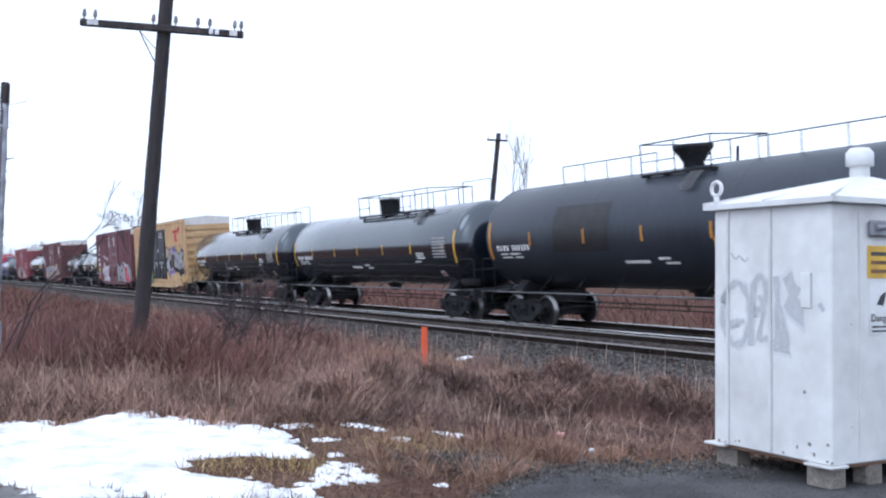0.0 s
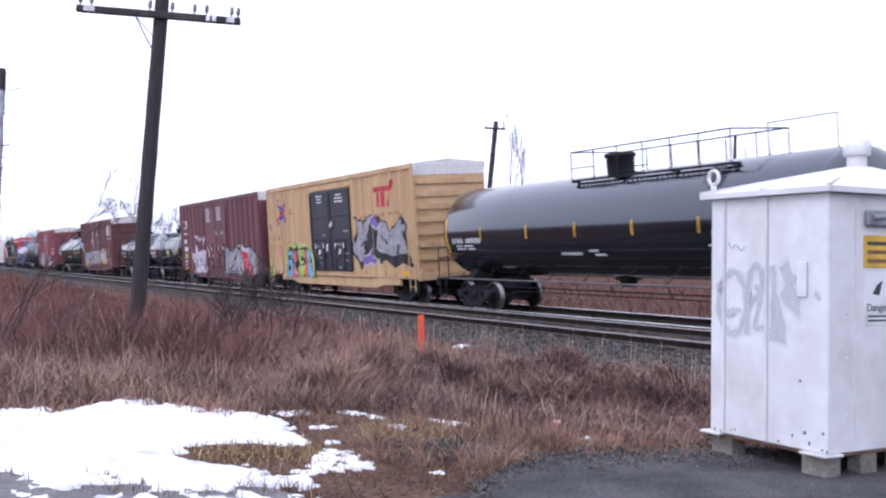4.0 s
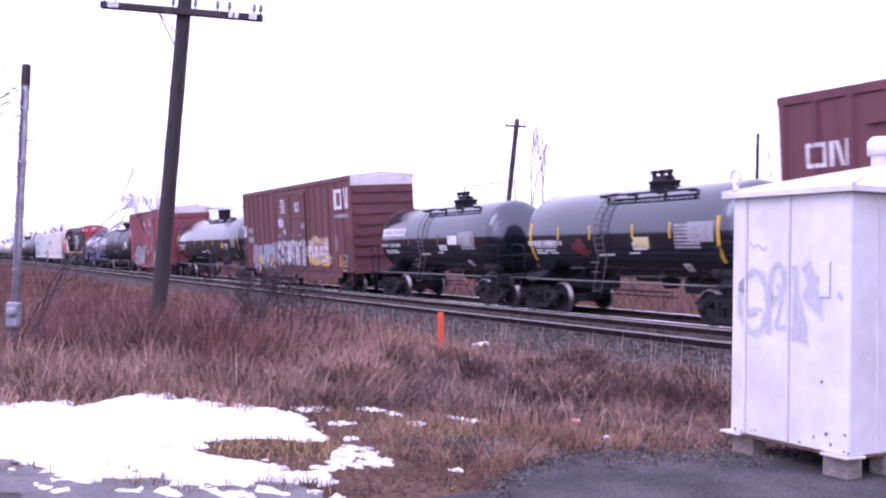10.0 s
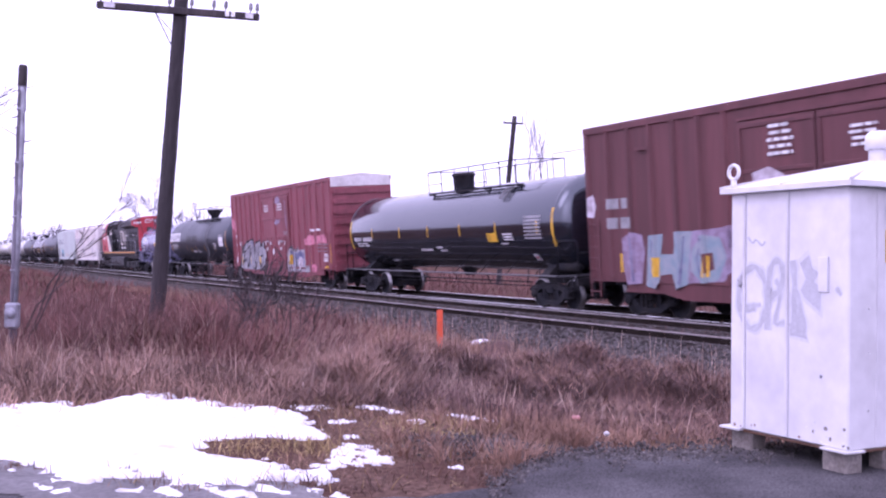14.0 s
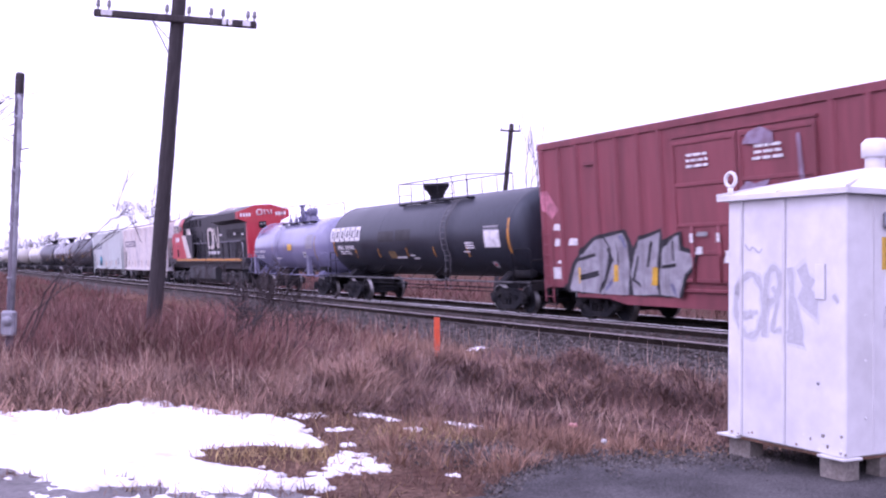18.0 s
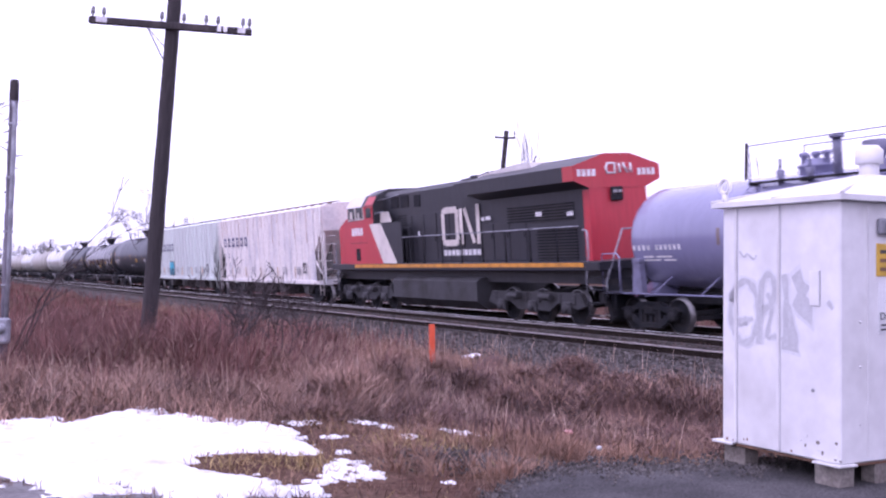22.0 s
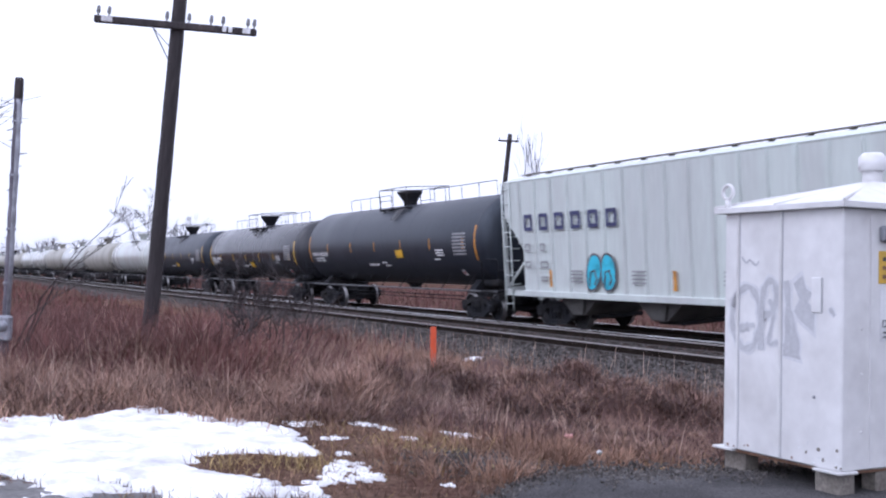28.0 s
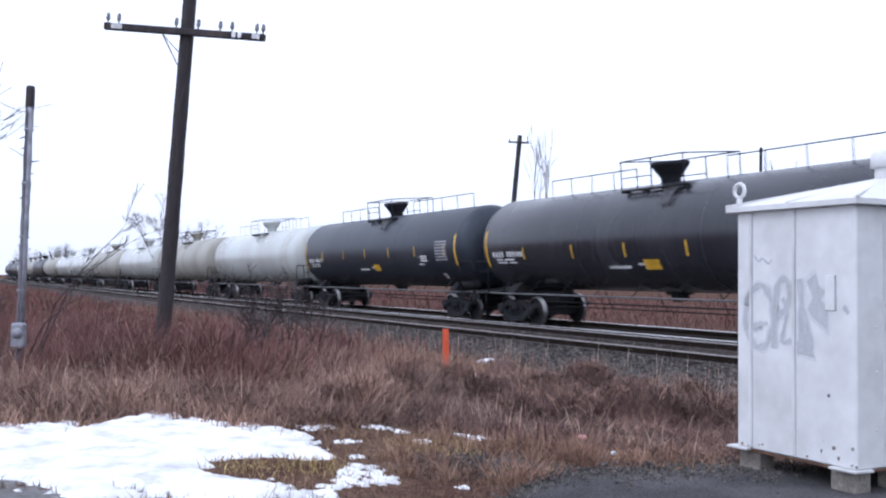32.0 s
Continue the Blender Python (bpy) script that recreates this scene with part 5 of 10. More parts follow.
def locomotive(label):
    """Six-axle diesel: wide cab, long hood, flared radiator wings, fuel tank, hand rails. Its short nose points backwards."""
    car = thing("locomotive", label, "locomotive", "freight train")
    # x of the rear hood end and of the nose, both from the platform's middle
    R_END, NOSE = 9.35, -8.85
    D = 0.27
    W = 1.52
    deck = Shape().box(NOSE - 0.75, R_END + 0.95, -W, W, 1.66, 1.92, 0.02).box(NOSE - 0.9, R_END + 0.7, -W + 0.45, W - 0.45, 1.25, 1.66)
    part("platform", deck, LOCO_BLACK, car)
    part("frame_stripe", Shape().box(NOSE + 1.9, R_END + 0.25, -W - 0.012, -W - 0.002, 1.765, 1.89), ORANGE_TAPE, car, "yellow stripe along the frame")
    hood = Shape().prism([(-1.02, 1.9), (-1.02, 4.62), (-0.80, 4.79), (0.80, 4.79), (1.02, 4.62), (1.02, 1.9)], -4.8, R_END, "yz")
    part("long_hood", hood, LOCO_BLACK, car)
    part("hood_end", Shape().prism([(-1.024, 1.9), (-1.024, 4.62), (-0.80, 4.794), (0.80, 4.794), (1.024, 4.62), (1.024, 1.9)], R_END, R_END + 0.03, "yz"), LOCO_RED, car, "bright red rear end of the hood")
    part("hood_red_edge", Shape().box(R_END - 0.28, R_END + 0.028, -1.03, -1.02, 1.87, 3.95), LOCO_RED, car)
    # flared radiator section
    wing = [(-W - 0.02, 4.2), (-W - 0.02, 4.63), (-0.45, 4.97), (0.45, 4.97), (W + 0.02, 4.63), (W + 0.02, 4.2), (1.0, 3.98), (-1.0, 3.98)]
    part("radiator_wing", Shape().prism(wing, 3.2, R_END + 0.02, "yz"), LOCO_BLACK, car)
    part("wing_slope", Shape().prism([(3.0, 4.15), (3.2, 4.15), (3.2, 4.64), (2.2, 4.62), (2.2, 4.5)], -W, W), LOCO_BLACK, car)
    part("wing_end", Shape().prism([(a * 1.003, b) for a, b in wing], R_END + 0.02, R_END + 0.05, "yz"), LOCO_RED, car, "bright red radiator end")
    part("wing_red_edge", Shape().box(R_END - 0.5, R_END + 0.045, -W - 0.032, -W - 0.02, 4.2, 4.63), LOCO_RED, car)
    # white number and mark blocks on the red end
    for y0, n in ((-1.42, 4), (0.72, 4)):
        nums = Shape()
        for i in range(n):
            nums.box(R_END + 0.05, R_END + 0.06, y0 + i * 0.17, y0 + i * 0.17 + 0.12, 4.32, 4.52)
        part("end_number", nums, LETTER_WHITE, car, "white number blocks")
    mk = Shape()
    mk.pipe([(R_END + 0.055, -0.1, 4.40), (R_END + 0.055, -0.38, 4.40), (R_END + 0.055, -0.42, 4.54), (R_END + 0.055, -0.36, 4.68), (R_END + 0.055, -0.1, 4.68)], 0.04, 6, True)
    part("end_emblem", mk, LETTER_WHITE, car, "white painted emblem frame")
    for y0, y1 in ((0.05, 0.08), (0.18, 0.36), (0.46, 0.48)):
        part("end_emblem_bar", Shape().rod((R_END + 0.055, y0, 4.68), (R_END + 0.055, y1, 4.40), 0.04, 6), LETTER_WHITE, car)
    lamp = Shape().box(R_END + 0.05, R_END + 0.16, -0.32, 0.10, 3.60, 4.0, 0.03)
    hl = part("headlight", lamp, BLACK_STEEL, car)
    for y in (-0.2, -0.02):
        part("lens", Shape().lathe([(R_END + 0.16, 0.08), (R_END + 0.175, 0.075), (R_END + 0.18, 0.001)], 12, "x", (0, y, 3.84)), CHROME, hl)
    # hood doors and grilles
    for i in range(9):
        x = -3.1 + i * 1.02
        if x + 0.9 > 8.9:
            break
        door = part("hood_door", Shape().box(x, x + 0.9, -1.045, -1.02, 1.95, 3.75 if i < 6 else 3.2, 0.012), LOCO_BLACK, car)
        part("latch", Shape().box(x + 0.78, x + 0.84, -1.06, -1.045, 2.7, 2.86), BLACK_STEEL, door)
    for x0, x1, z0, z1 in ((-4.4, -3.7, 2.9, 3.6), (-3.4, -2.6, 3.1, 3.9), (4.9, 8.6, 3.15, 3.78), (6.6, 8.7, 1.9, 3.0)):
        gr = Shape()
        for i in range(int((z1 - z0) / 0.09)):
            z = z0 + i * 0.09
            gr.box(x0, x1, -1.062, -1.03, z, z + 0.045)
        part("grille", gr, BLACK_STEEL, car)
    stack = Shape().box(0.9, 2.1, -0.5, 0.5, 4.7, 4.88, 0.03).box(1.2, 1.7, -0.3, 0.3, 4.86, 4.97, 0.03)
    part("exhaust_stack", stack, BLACK_STEEL, car)
    part("roof_hatch", Shape().prism([(2.6, 4.7), (3.0, 4.86), (5.2, 5.02), (6.1, 5.02), (6.3, 4.8)], -0.9, 0.9), ROOF_WHITE, car, "snow-dusted pale roof hatch")
    horn = Shape()
    for i, y in enumerate((-0.3, -0.1, 0.1)):
        horn.rod((2.0, y, 4.92), (2.55, y, 4.93 + 0.03 * i), 0.03, 8, 0.09)
    part("horn", horn, BLACK_STEEL, car)
    # cab and nose
    cab = Shape().prism([(-1.5, 1.9), (-1.5, 4.3), (-1.25, 4.68), (-0.7, 4.9), (0.7, 4.9), (1.25, 4.68), (1.5, 4.3), (1.5, 1.9)], -7.5, -4.75, "yz")
    part("cab", cab, LOCO_BLACK, car)
    part("cab_roof", Shape().prism([(-1.53, 4.28), (-1.27, 4.71), (-0.7, 4.94), (0.7, 4.94), (1.27, 4.71), (1.53, 4.28), (1.25, 4.64), (0, 4.86), (-1.25, 4.64)], -7.55, -5.9, "yz"), ROOF_WHITE, car, "pale snow-dusted cab roof")
    part("cab_roof_rear", Shape().prism([(-1.53, 4.28), (-1.27, 4.71), (-0.7, 4.94), (0.7, 4.94), (1.27, 4.71), (1.53, 4.28), (1.25, 4.64), (0, 4.86), (-1.25, 4.64)], -5.9, -4.8, "yz"), LOCO_BLACK, car, "dark rear of the cab roof")
    red = Shape().prism([(-7.502, 1.9), (-7.502, 4.28), (-4.82, 4.28), (-4.82, 3.55), (-5.2, 3.53), (-3.97, 1.92)], -1.512, -1.5)
    part("cab_side_red", red, LOCO_RED, car, "red cab side")
    part("cab_slope_red", Shape().add([(-5.6, -1.505, 4.3), (-4.8, -1.505, 4.3), (-4.8, -1.26, 4.69), (-5.6, -1.26, 4.69), (-5.6, -1.52, 4.31), (-4.8, -1.52, 4.31), (-4.8, -1.275, 4.70), (-5.6, -1.275, 4.70)], [(4, 5, 6, 7), (0, 3, 2, 1), (0, 1, 5, 4), (1, 2, 6, 5), (2, 3, 7, 6), (3, 0, 4, 7)]), LOCO_RED, car, "red slope over the cab window")
    part("cab_band", Shape().prism([(-5.2, 3.53), (-4.09, 3.53), (-2.7, 1.93), (-3.97, 1.93)], -1.524, -1.512), LOCO_WHITE, car, "slanting white band")
    part("cab_rear_side", Shape().prism([(-5.2, 3.53), (-2.2, 3.53), (-2.2, 1.9), (-3.97, 1.9)], -1.512, -1.46), LOCO_BLACK, car)
    # white sheet that paints in a reflection over the walkway
    part("walkway_panel", Shape().prism([(-4.6, 3.56), (-3.6, 3.56), (-3.85, 3.98), (-4.5, 3.98)], -1.30, -1.24), LOCO_WHITE, car, "pale reflection sheet behind the cab")
    nose = Shape().prism([(NOSE, 1.9), (NOSE, 3.35), (NOSE + 0.2, 3.55), (-7.5, 4.02), (-7.5, 1.9)], -1.38, 1.38)
    part("nose", nose, LOCO_RED, car, "red nose")
    for y0, y1 in ((-1.38, -0.75), (-0.66, -0.05), (0.05, 0.66), (0.75, 1.38)):
        part("windshield", Shape().box(-7.53, -7.5, y0, y1, 4.05, 4.5), PANE_DARK, car)
    for x0, x1, zt in ((-7.36, -6.62, 4.27), (-6.52, -5.78, 4.27), (-5.48, -4.92, 4.2)):
        part("cab_window", Shape().box(x0, x1, -1.535, -1.5, 3.8, zt, 0.01), PANE_DARK, car)
        sill = Shape().box(x0 - 0.04, x1 + 0.04, -1.545, -1.5, 3.74, 3.79).box(x0 - 0.05, x0, -1.545, -1.5, 3.74, zt).box(x1, x1 + 0.05, -1.545, -1.5, 3.74, zt)
        part("window_frame", sill, LOCO_WHITE if x0 < -5.5 else LOCO_RED, car)
    part("seat_back", Shape().box(-7.15, -6.9, -1.545, -1.53, 3.82, 4.1, 0.005), LOCO_WHITE, car, "pale seat behind the pane")
    part("seat_back", Shape().box(-6.35, -6.15, -1.545, -1.53, 3.82, 4.05, 0.005), LOCO_WHITE, car, "pale seat behind the pane")
    for i in range(4):
        part("cab_number", Shape().box(-7.09 + i * 0.31, -6.86 + i * 0.31, -1.524, -1.512, 3.1, 3.42), LETTER_WHITE, car, "white number block")
    part("cab_vent", Shape().box(-6.7, -6.28, -1.53, -1.51, 2.05, 2.56, 0.01), BLACK_STEEL, car)
    part("seam_line", Shape().box(-7.3, -5.5, -1.52, -1.51, 2.78, 2.80), LOCO_BLACK, car)
    for x0, x1, z0, z1 in ((-4.0, -3.3, 4.08, 4.55), (-3.1, -2.4, 4.08, 4.55), (-1.9, -1.4, 4.05, 4.5)):
        part("intake_grille", Shape().box(x0, x1, -1.05, -1.02, z0, z1, 0.01), BLACK_STEEL, car)
    part("equipment_box", Shape().box(-4.6, -2.2, -1.2, -1.0, 1.92, 3.3, 0.02), LOCO_BLACK, car)
    # emblem on the hood: an open loop and a folded stroke
    y = -1.075
    EM = 1.77

    def stroke(pts, w=0.23):
        em = Shape()
        pts = [(a * (1.08 if a < 0 else 1.5) + EM, b + 0.12) for a, b in pts]
        for (a, b), (c, d) in zip(pts, pts[1:]):
            k = math.hypot(c - a, d - b)
            nx, nz = -(d - b) / k * w / 2, (c - a) / k * w / 2
            em.prism([(a + nx, b + nz), (c + nx, d + nz), (c - nx, d - nz), (a - nx, b - nz)], y - 0.006, y + 0.006)
        return part("hood_emblem", em, LOCO_WHITE, car, "large white painted emblem")
    stroke([(-0.25, 3.66), (-1.13, 3.66), (-1.22, 3.56), (-1.22, 2.59), (-1.13, 2.49), (-0.33, 2.49), (-0.25, 2.58), (-0.25, 3.66)])
    stroke([(0.02, 2.42), (0.02, 3.68)])
    stroke([(0.2, 3.68), (0.62, 2.46)], 0.2)
    stroke([(0.82, 2.42), (0.82, 3.78)])
    part("hood_lettering", bars([(0.42 + i * 0.305, 2.16, 0.22, 0.2) for i in range(9)], y), LETTER_WHITE, car, "small pale lettering under the emblem")
    part("side_marks", bars([(3.25, 3.3, 0.18, 0.12), (3.55, 3.32, 0.3, 0.12), (-1.6, 2.9, 0.1, 0.22), (6.6, 3.3, 0.35, 0.14), (8.3, 3.25, 0.3, 0.12)], y), LETTER_WHITE, car)
    # fuel tank and running gear
    tank = Shape().prism([(-1.5, 0.62), (-1.5, 1.28), (-1.3, 1.4), (1.3, 1.4), (1.5, 1.28), (1.5, 0.62), (1.1, 0.3), (-1.1, 0.3)], -3.25, 3.4, "yz")
    part("fuel_tank", tank, LOCO_GREY, car, "grey fuel tank")
    for c in (-6.6, 6.4):
        fr = Shape()
        for yy in (-1.12, 1.12):
            fr.prism([(c - 2.75, 0.62), (c - 2.5, 0.98), (c + 2.5, 0.98), (c + 2.75, 0.62), (c + 2.3, 0.5), (c + 1.5, 0.74), (c + 0.9, 0.42), (c - 0.9, 0.42), (c - 1.5, 0.74), (c - 2.3, 0.5)], yy - 0.09, yy + 0.09)
        fr.box(c - 0.25, c + 0.25, -1.1, 1.1, 0.6, 1.0)
        t = part("truck", fr, LOCO_GREY, car)
        for a in (-1.85, 0, 1.85):
            jb = Shape().box(c + a - 0.24, c + a + 0.24, -1.3, -1.14, 0.36, 0.72, 0.03).lathe([(-1.36, 0.001), (-1.36, 0.13), (-1.3, 0.16), (-1.2, 0.16)], 12, "y", (c + a, 0, 0.533))
            part("journal_box", jb, LOCO_GREY, t)
            for o in (-0.36, 0.36):
                sp = Shape().lathe([(0.66 + 0.03 * i, 0.085 if i % 2 else 0.06) for i in range(11)], 8, "z", (c + a + o, -1.2, 0))
                part("spring", sp, LOCO_GREY, t)
            ax = part("wheelset", AXLE, None, car, at=(c + a, 0, 0.533))
            for side in (-1, 1):
                w = part("wheel", WHEEL_BIG, None, ax, at=(0, side * 0.76, 0))
                w.rotation_euler = (0, 0, 0 if side > 0 else math.pi)
        bc = Shape().rod((c - 1.2, -1.35, 0.86), (c - 0.6, -1.35, 0.86), 0.1, 10).rod((c + 0.6, -1.35, 0.86), (c + 1.2, -1.35, 0.86), 0.1, 10)
        part("brake_cylinders", bc, LOCO_GREY, t)
    # steps at the four corners and snow plough
    for x0, d in ((R_END + 0.95, 1), (NOSE - 0.75, -1)):
        st = Shape()
        for i, z in enumerate((0.42, 0.78, 1.14, 1.5)):
            for yy in (-W, W - 0.28):
                st.box(min(x0, x0 - d * 0.55), max(x0, x0 - d * 0.55), yy, yy + 0.28, z - 0.03, z)
        for yy in (-W, W - 0.02):
            st.box(x0 - d * 0.58, x0 - d * 0.55, yy, yy + 0.02, 0.35, 1.45)
        part("corner_steps", st, BLACK_STEEL, car)
        part("step_edge", Shape().box(min(x0 - d * 0.02, x0 + d * 0.01), max(x0 - d * 0.02, x0 + d * 0.01), -W, -W + 0.28, 0.40, 0.44), LOCO_WHITE, car)
        part("pilot", Shape().prism([(x0 - d * 0.1, 0.2), (x0 + d * 0.12, 0.3), (x0 + d * 0.05, 1.0), (x0 - d * 0.15, 1.4)], -1.2, 1.2), BLACK_STEEL, car)
        coupler(car, x0 + d * 0.6)
        for yy in (-W + 0.03, W - 0.03):
            hr = Shape().pipe([(x0 - d * 0.6, yy, 0.75), (x0 - d * 0.62, yy, 1.5), (x0 - d * 0.48, yy, 2.15), (x0 - d * 0.5, yy, 2.78), (x0 - d * 0.7, yy, 2.82)], 0.028, 6)
            part("corner_rail", hr, GALV, car, "pale hand rail")
        hr = Shape().pipe([(x0 - d * 0.02, -W + 0.25, 0.9), (x0 - d * 0.02, -W + 0.25, 1.35), (x0 - d * 0.02, -0.62, 2.78), (x0 - d * 0.02, 0.62, 2.78), (x0 - d * 0.02, W - 0.25, 1.35)], 0.028, 6)
        part("end_rail", hr, GALV, car, "pale hand rail")
    for yy in (-W + 0.03, W - 0.03):
        part("hand_rail", Shape().rod((-3.5, yy, 2.92), (R_END + 0.05, yy, 2.92), 0.022, 6), GALV, car, "pale side hand rail")
        for x in np.arange(-3.3, R_END, 1.45):
            part("stanchion", Shape().rod((x, yy, 1.9), (x, yy, 2.92), 0.028, 6), BLACK_STEEL, car)
    part("side_grab", Shape().pipe([(-7.3, -1.56, 3.72), (-3.9, -1.45, 4.0)], 0.018, 6).pipe([(-5.0, -1.3, 4.45), (-3.0, -1.12, 4.6)], 0.018, 6), GALV, car)
    part("ditch_light", Shape().lathe([(NOSE - 0.2, 0.001), (NOSE - 0.2, 0.1), (NOSE - 0.1, 0.12), (NOSE, 0.12)], 10, "x", (0, -1.3, 1.4)), CHROME, car)
    return car

# ---- things beside the line

def leaning(ob, x, y, z, dx, dy):
    """Stands ob at a place, its top leaning by dx and dy metres for each metre of height."""
    up = Vector((dx, dy, 1)).normalized()
    xa = Vector((1, 0, 0)) - up * up.x
    xa.normalize()
    ya = up.cross(xa)
    m = Matrix((xa, ya, up)).transposed().to_4x4()
    ob.matrix_world = Matrix.Translation((x, y, z)) @ m
    return ob


def telegraph_pole(height, r, arm_z, arm_w, label, pins, turn, brace=True, spike=False):
    pole = thing("telegraph_pole", label, "telegraph pole")
    s = Shape()
    zs = np.linspace(0, height, 15)
    prof = [(z, r * (1 - 0.14 * z / height) * (1 + 0.03 * math.sin(z * 5.1) + 0.02 * math.sin(z * 11))) for z in zs]
    s.lathe(prof + [(height, 0.001)], 14, "z")
    part("shaft", s, POLE_WOOD, pole)
    rot = Matrix.Rotation(turn, 4, "Z")
    arm = part("crossarm", Shape().box(-arm_w / 2, arm_w / 2, -r * 1.45, -r * 0.72, arm_z - 0.065, arm_z + 0.065, 0.015), POLE_WOOD, pole)
    arm.matrix_local = rot
    for i, x in enumerate(pins):
        pin = part("insulator", Shape().rod((x, -r * 1.08, arm_z + 0.06), (x, -r * 1.08, arm_z + 0.15), 0.016, 6)
                   .lathe([(arm_z + 0.12, 0.035), (arm_z + 0.16, 0.042), (arm_z + 0.19, 0.034), (arm_z + 0.23, 0.036), (arm_z + 0.26, 0.012), (arm_z + 0.262, 0.001)], 10, "z", (x, -r * 1.08, 0)), INSULATOR, arm)
    if brace:
        part("brace", Shape().rod((-0.42, -r * 1.1, arm_z - 0.06), (-r * 0.7, -r * 0.6, arm_z - 0.62), 0.014, 5).rod((-0.42, -r * 1.1, arm_z - 0.06), (-r * 0.7, -r * 0.3, arm_z - 0.38), 0.01, 5), GALV, arm)
    if spike:
        part("spike", Shape().rod((arm_w / 2 - 0.1, -r, arm_z), (arm_w / 2 - 0.1, -r, arm_z + 0.55), 0.03, 6), POLE_WOOD, arm)
    return pole


near_pole = telegraph_pole(7.9, 0.148, 6.55, 3.0, "dark creosoted wooden telegraph pole with a crossarm, leaning",
                           [-1.44, -1.24, -0.17, 0.24, 0.65, 0.87, 1.33, 1.45], radians(1))
leaning(near_pole, -5.46, 18.9, -0.5, 0.0655, 0.0)
for x, w in ((-1.25, 0.2), (0.92, 0.07), (1.03, 0.07), (1.33, 0.14)):
    tips = part("frost", Shape().box(x - w / 2, x + w / 2, -0.255, -0.2175, 6.50, 6.60, 0.006), SNOW, near_pole, "white frost on the crossarm")
    tips.matrix_local = Matrix.Rotation(radians(1), 4, "Z")

far_pole = telegraph_pole(12.5, 0.2, 11.95, 1.55, "distant dark wooden pole with a short crossarm", [-0.7, 0.0], radians(-20), False, True)
leaning(far_pole, 3.75, 75, -0.4, 0.088, 0.0)

stub = thing("utility_pole", "plain dark wooden pole beyond the railway", "pole",
             shape=Shape().lathe([(0, 0.13), (4, 0.12), (9.7, 0.09), (9.75, 0.001)], 10, "z"), mat=POLE_WOOD)
leaning(stub, 18.0, 60, -0.4, 0.01, 0.0)
post = thing("mast", "slim dark wooden mast with a pale steel conduit and meter box", "mast")
rough_r = random.Random(17)
part("shaft", Shape().lathe([(z, 0.062 + rough_r.uniform(-0.007, 0.007)) for z in np.linspace(0, 4.62, 34)] + [(4.63, 0.001)], 10, "z"), MAST_WOOD, post, "weathered dark wooden shaft")
part("conduit", Shape().pipe([(0.05, -0.055, 1.0), (0.05, -0.055, 2.2), (0.046, -0.055, 3.6), (0.04, -0.05, 4.5), (0.0, -0.03, 4.62)], 0.033, 10), GALV, post, "pale galvanised conduit")
for z in (1.7, 2.55, 3.4, 4.25):
    part("strap", Shape().lathe([(z - 0.02, 0.07), (z - 0.02, 0.074), (z + 0.02, 0.074), (z + 0.02, 0.07)], 12, "z"), GALV, post)
part("cap", Shape().lathe([(4.6, 0.06), (4.62, 0.07), (4.86, 0.069), (4.93, 0.066), (4.95, 0.05), (4.955, 0.001)], 12, "z"), POLE_WOOD, post, "dark cap")
part("meter_box", Shape().box(-0.07, 0.14, -0.2, -0.05, 0.80, 1.2, 0.03).lathe([(-0.24, 0.001), (-0.24, 0.08), (-0.18, 0.09)], 12, "y", (0.035, 0, 1.04)), GALV, post, "grey meter box")
for z, dx, dz, r in ((3.72, 0.2, 0.04, 0.012), (3.55, 0.12, 0.0, 0.012), (3.8, -0.3, 0.16, 0.008), (4.15, -0.14, -0.05, 0.014), (3.98, -0.1, -0.04, 0.014), (2.95, 0.08, 0.03, 0.014), (2.4, -0.09, 0.02, 0.012), (4.4, 0.08, -0.03, 0.014), (3.2, -0.09, -0.05, 0.014)):
    part("vine_twig", Shape().rod((0.0, -0.03, z), (dx, -0.03, z + dz), r, 5, r * 0.5), BARK, post, "dry vine twig")
leaning(post, -6.86, 16, -0.45, 0.025, 0.0)

stake = thing("marker_stake", "bright orange painted marker stake in dead grass", "stake",
              shape=Shape().box(-0.062, 0.062, -0.02, 0.02, 0, 1.05, 0.008), mat=ORANGE)
stake.matrix_world = pose(-0.14, 21.3, -0.62, 0, -1.0, 12)

# white equipment cabinet
cab_root = thing("equipment_cabinet", "white painted steel cabinet with faded graffiti on weathered blocks", "cabinet")
CW, CD, CZ0, CZ1 = 1.29, 2.2, 0.20, 2.25
cab_root.matrix_world = Matrix.Translation((3.10, 7.86, -0.15)) @ Matrix(((SN, CS, 0, 0), (-CS, SN, 0, 0), (0, 0, 1, 0), (0, 0, 0, 1))) @ Matrix.Identity(4)
# local x runs along the railway towards the eye, y away from it; the corner nearest to the eye is the origin
body = part("body", Shape().box(-CW, 0, 0, CD, CZ0, CZ1, 0.012), CABINET, cab_root)
for a in (-CW + 0.17, -CW + 0.66):
    part("seam", Shape().box(a - 0.014, a + 0.014, -0.018, 0.004, CZ0 + 0.01, CZ1 - 0.005, 0.006), CABINET, body, "upright folded sheet seam")
    # the seam's shadow is painted as a thin grey line on one side
    part("seam_joint", Shape().box(a + 0.015, a + 0.022, -0.003, 0.004, CZ0 + 0.01, CZ1 - 0.005), SCRAWL_AND_SHADE, body, "grey shadow line beside the seam")
e = 0.07
roof = Shape()
rim = [(-CW - e, -e), (e, -e), (e, CD + e), (-CW - e, CD + e)]
cx, cy = -CW / 2, CD / 2
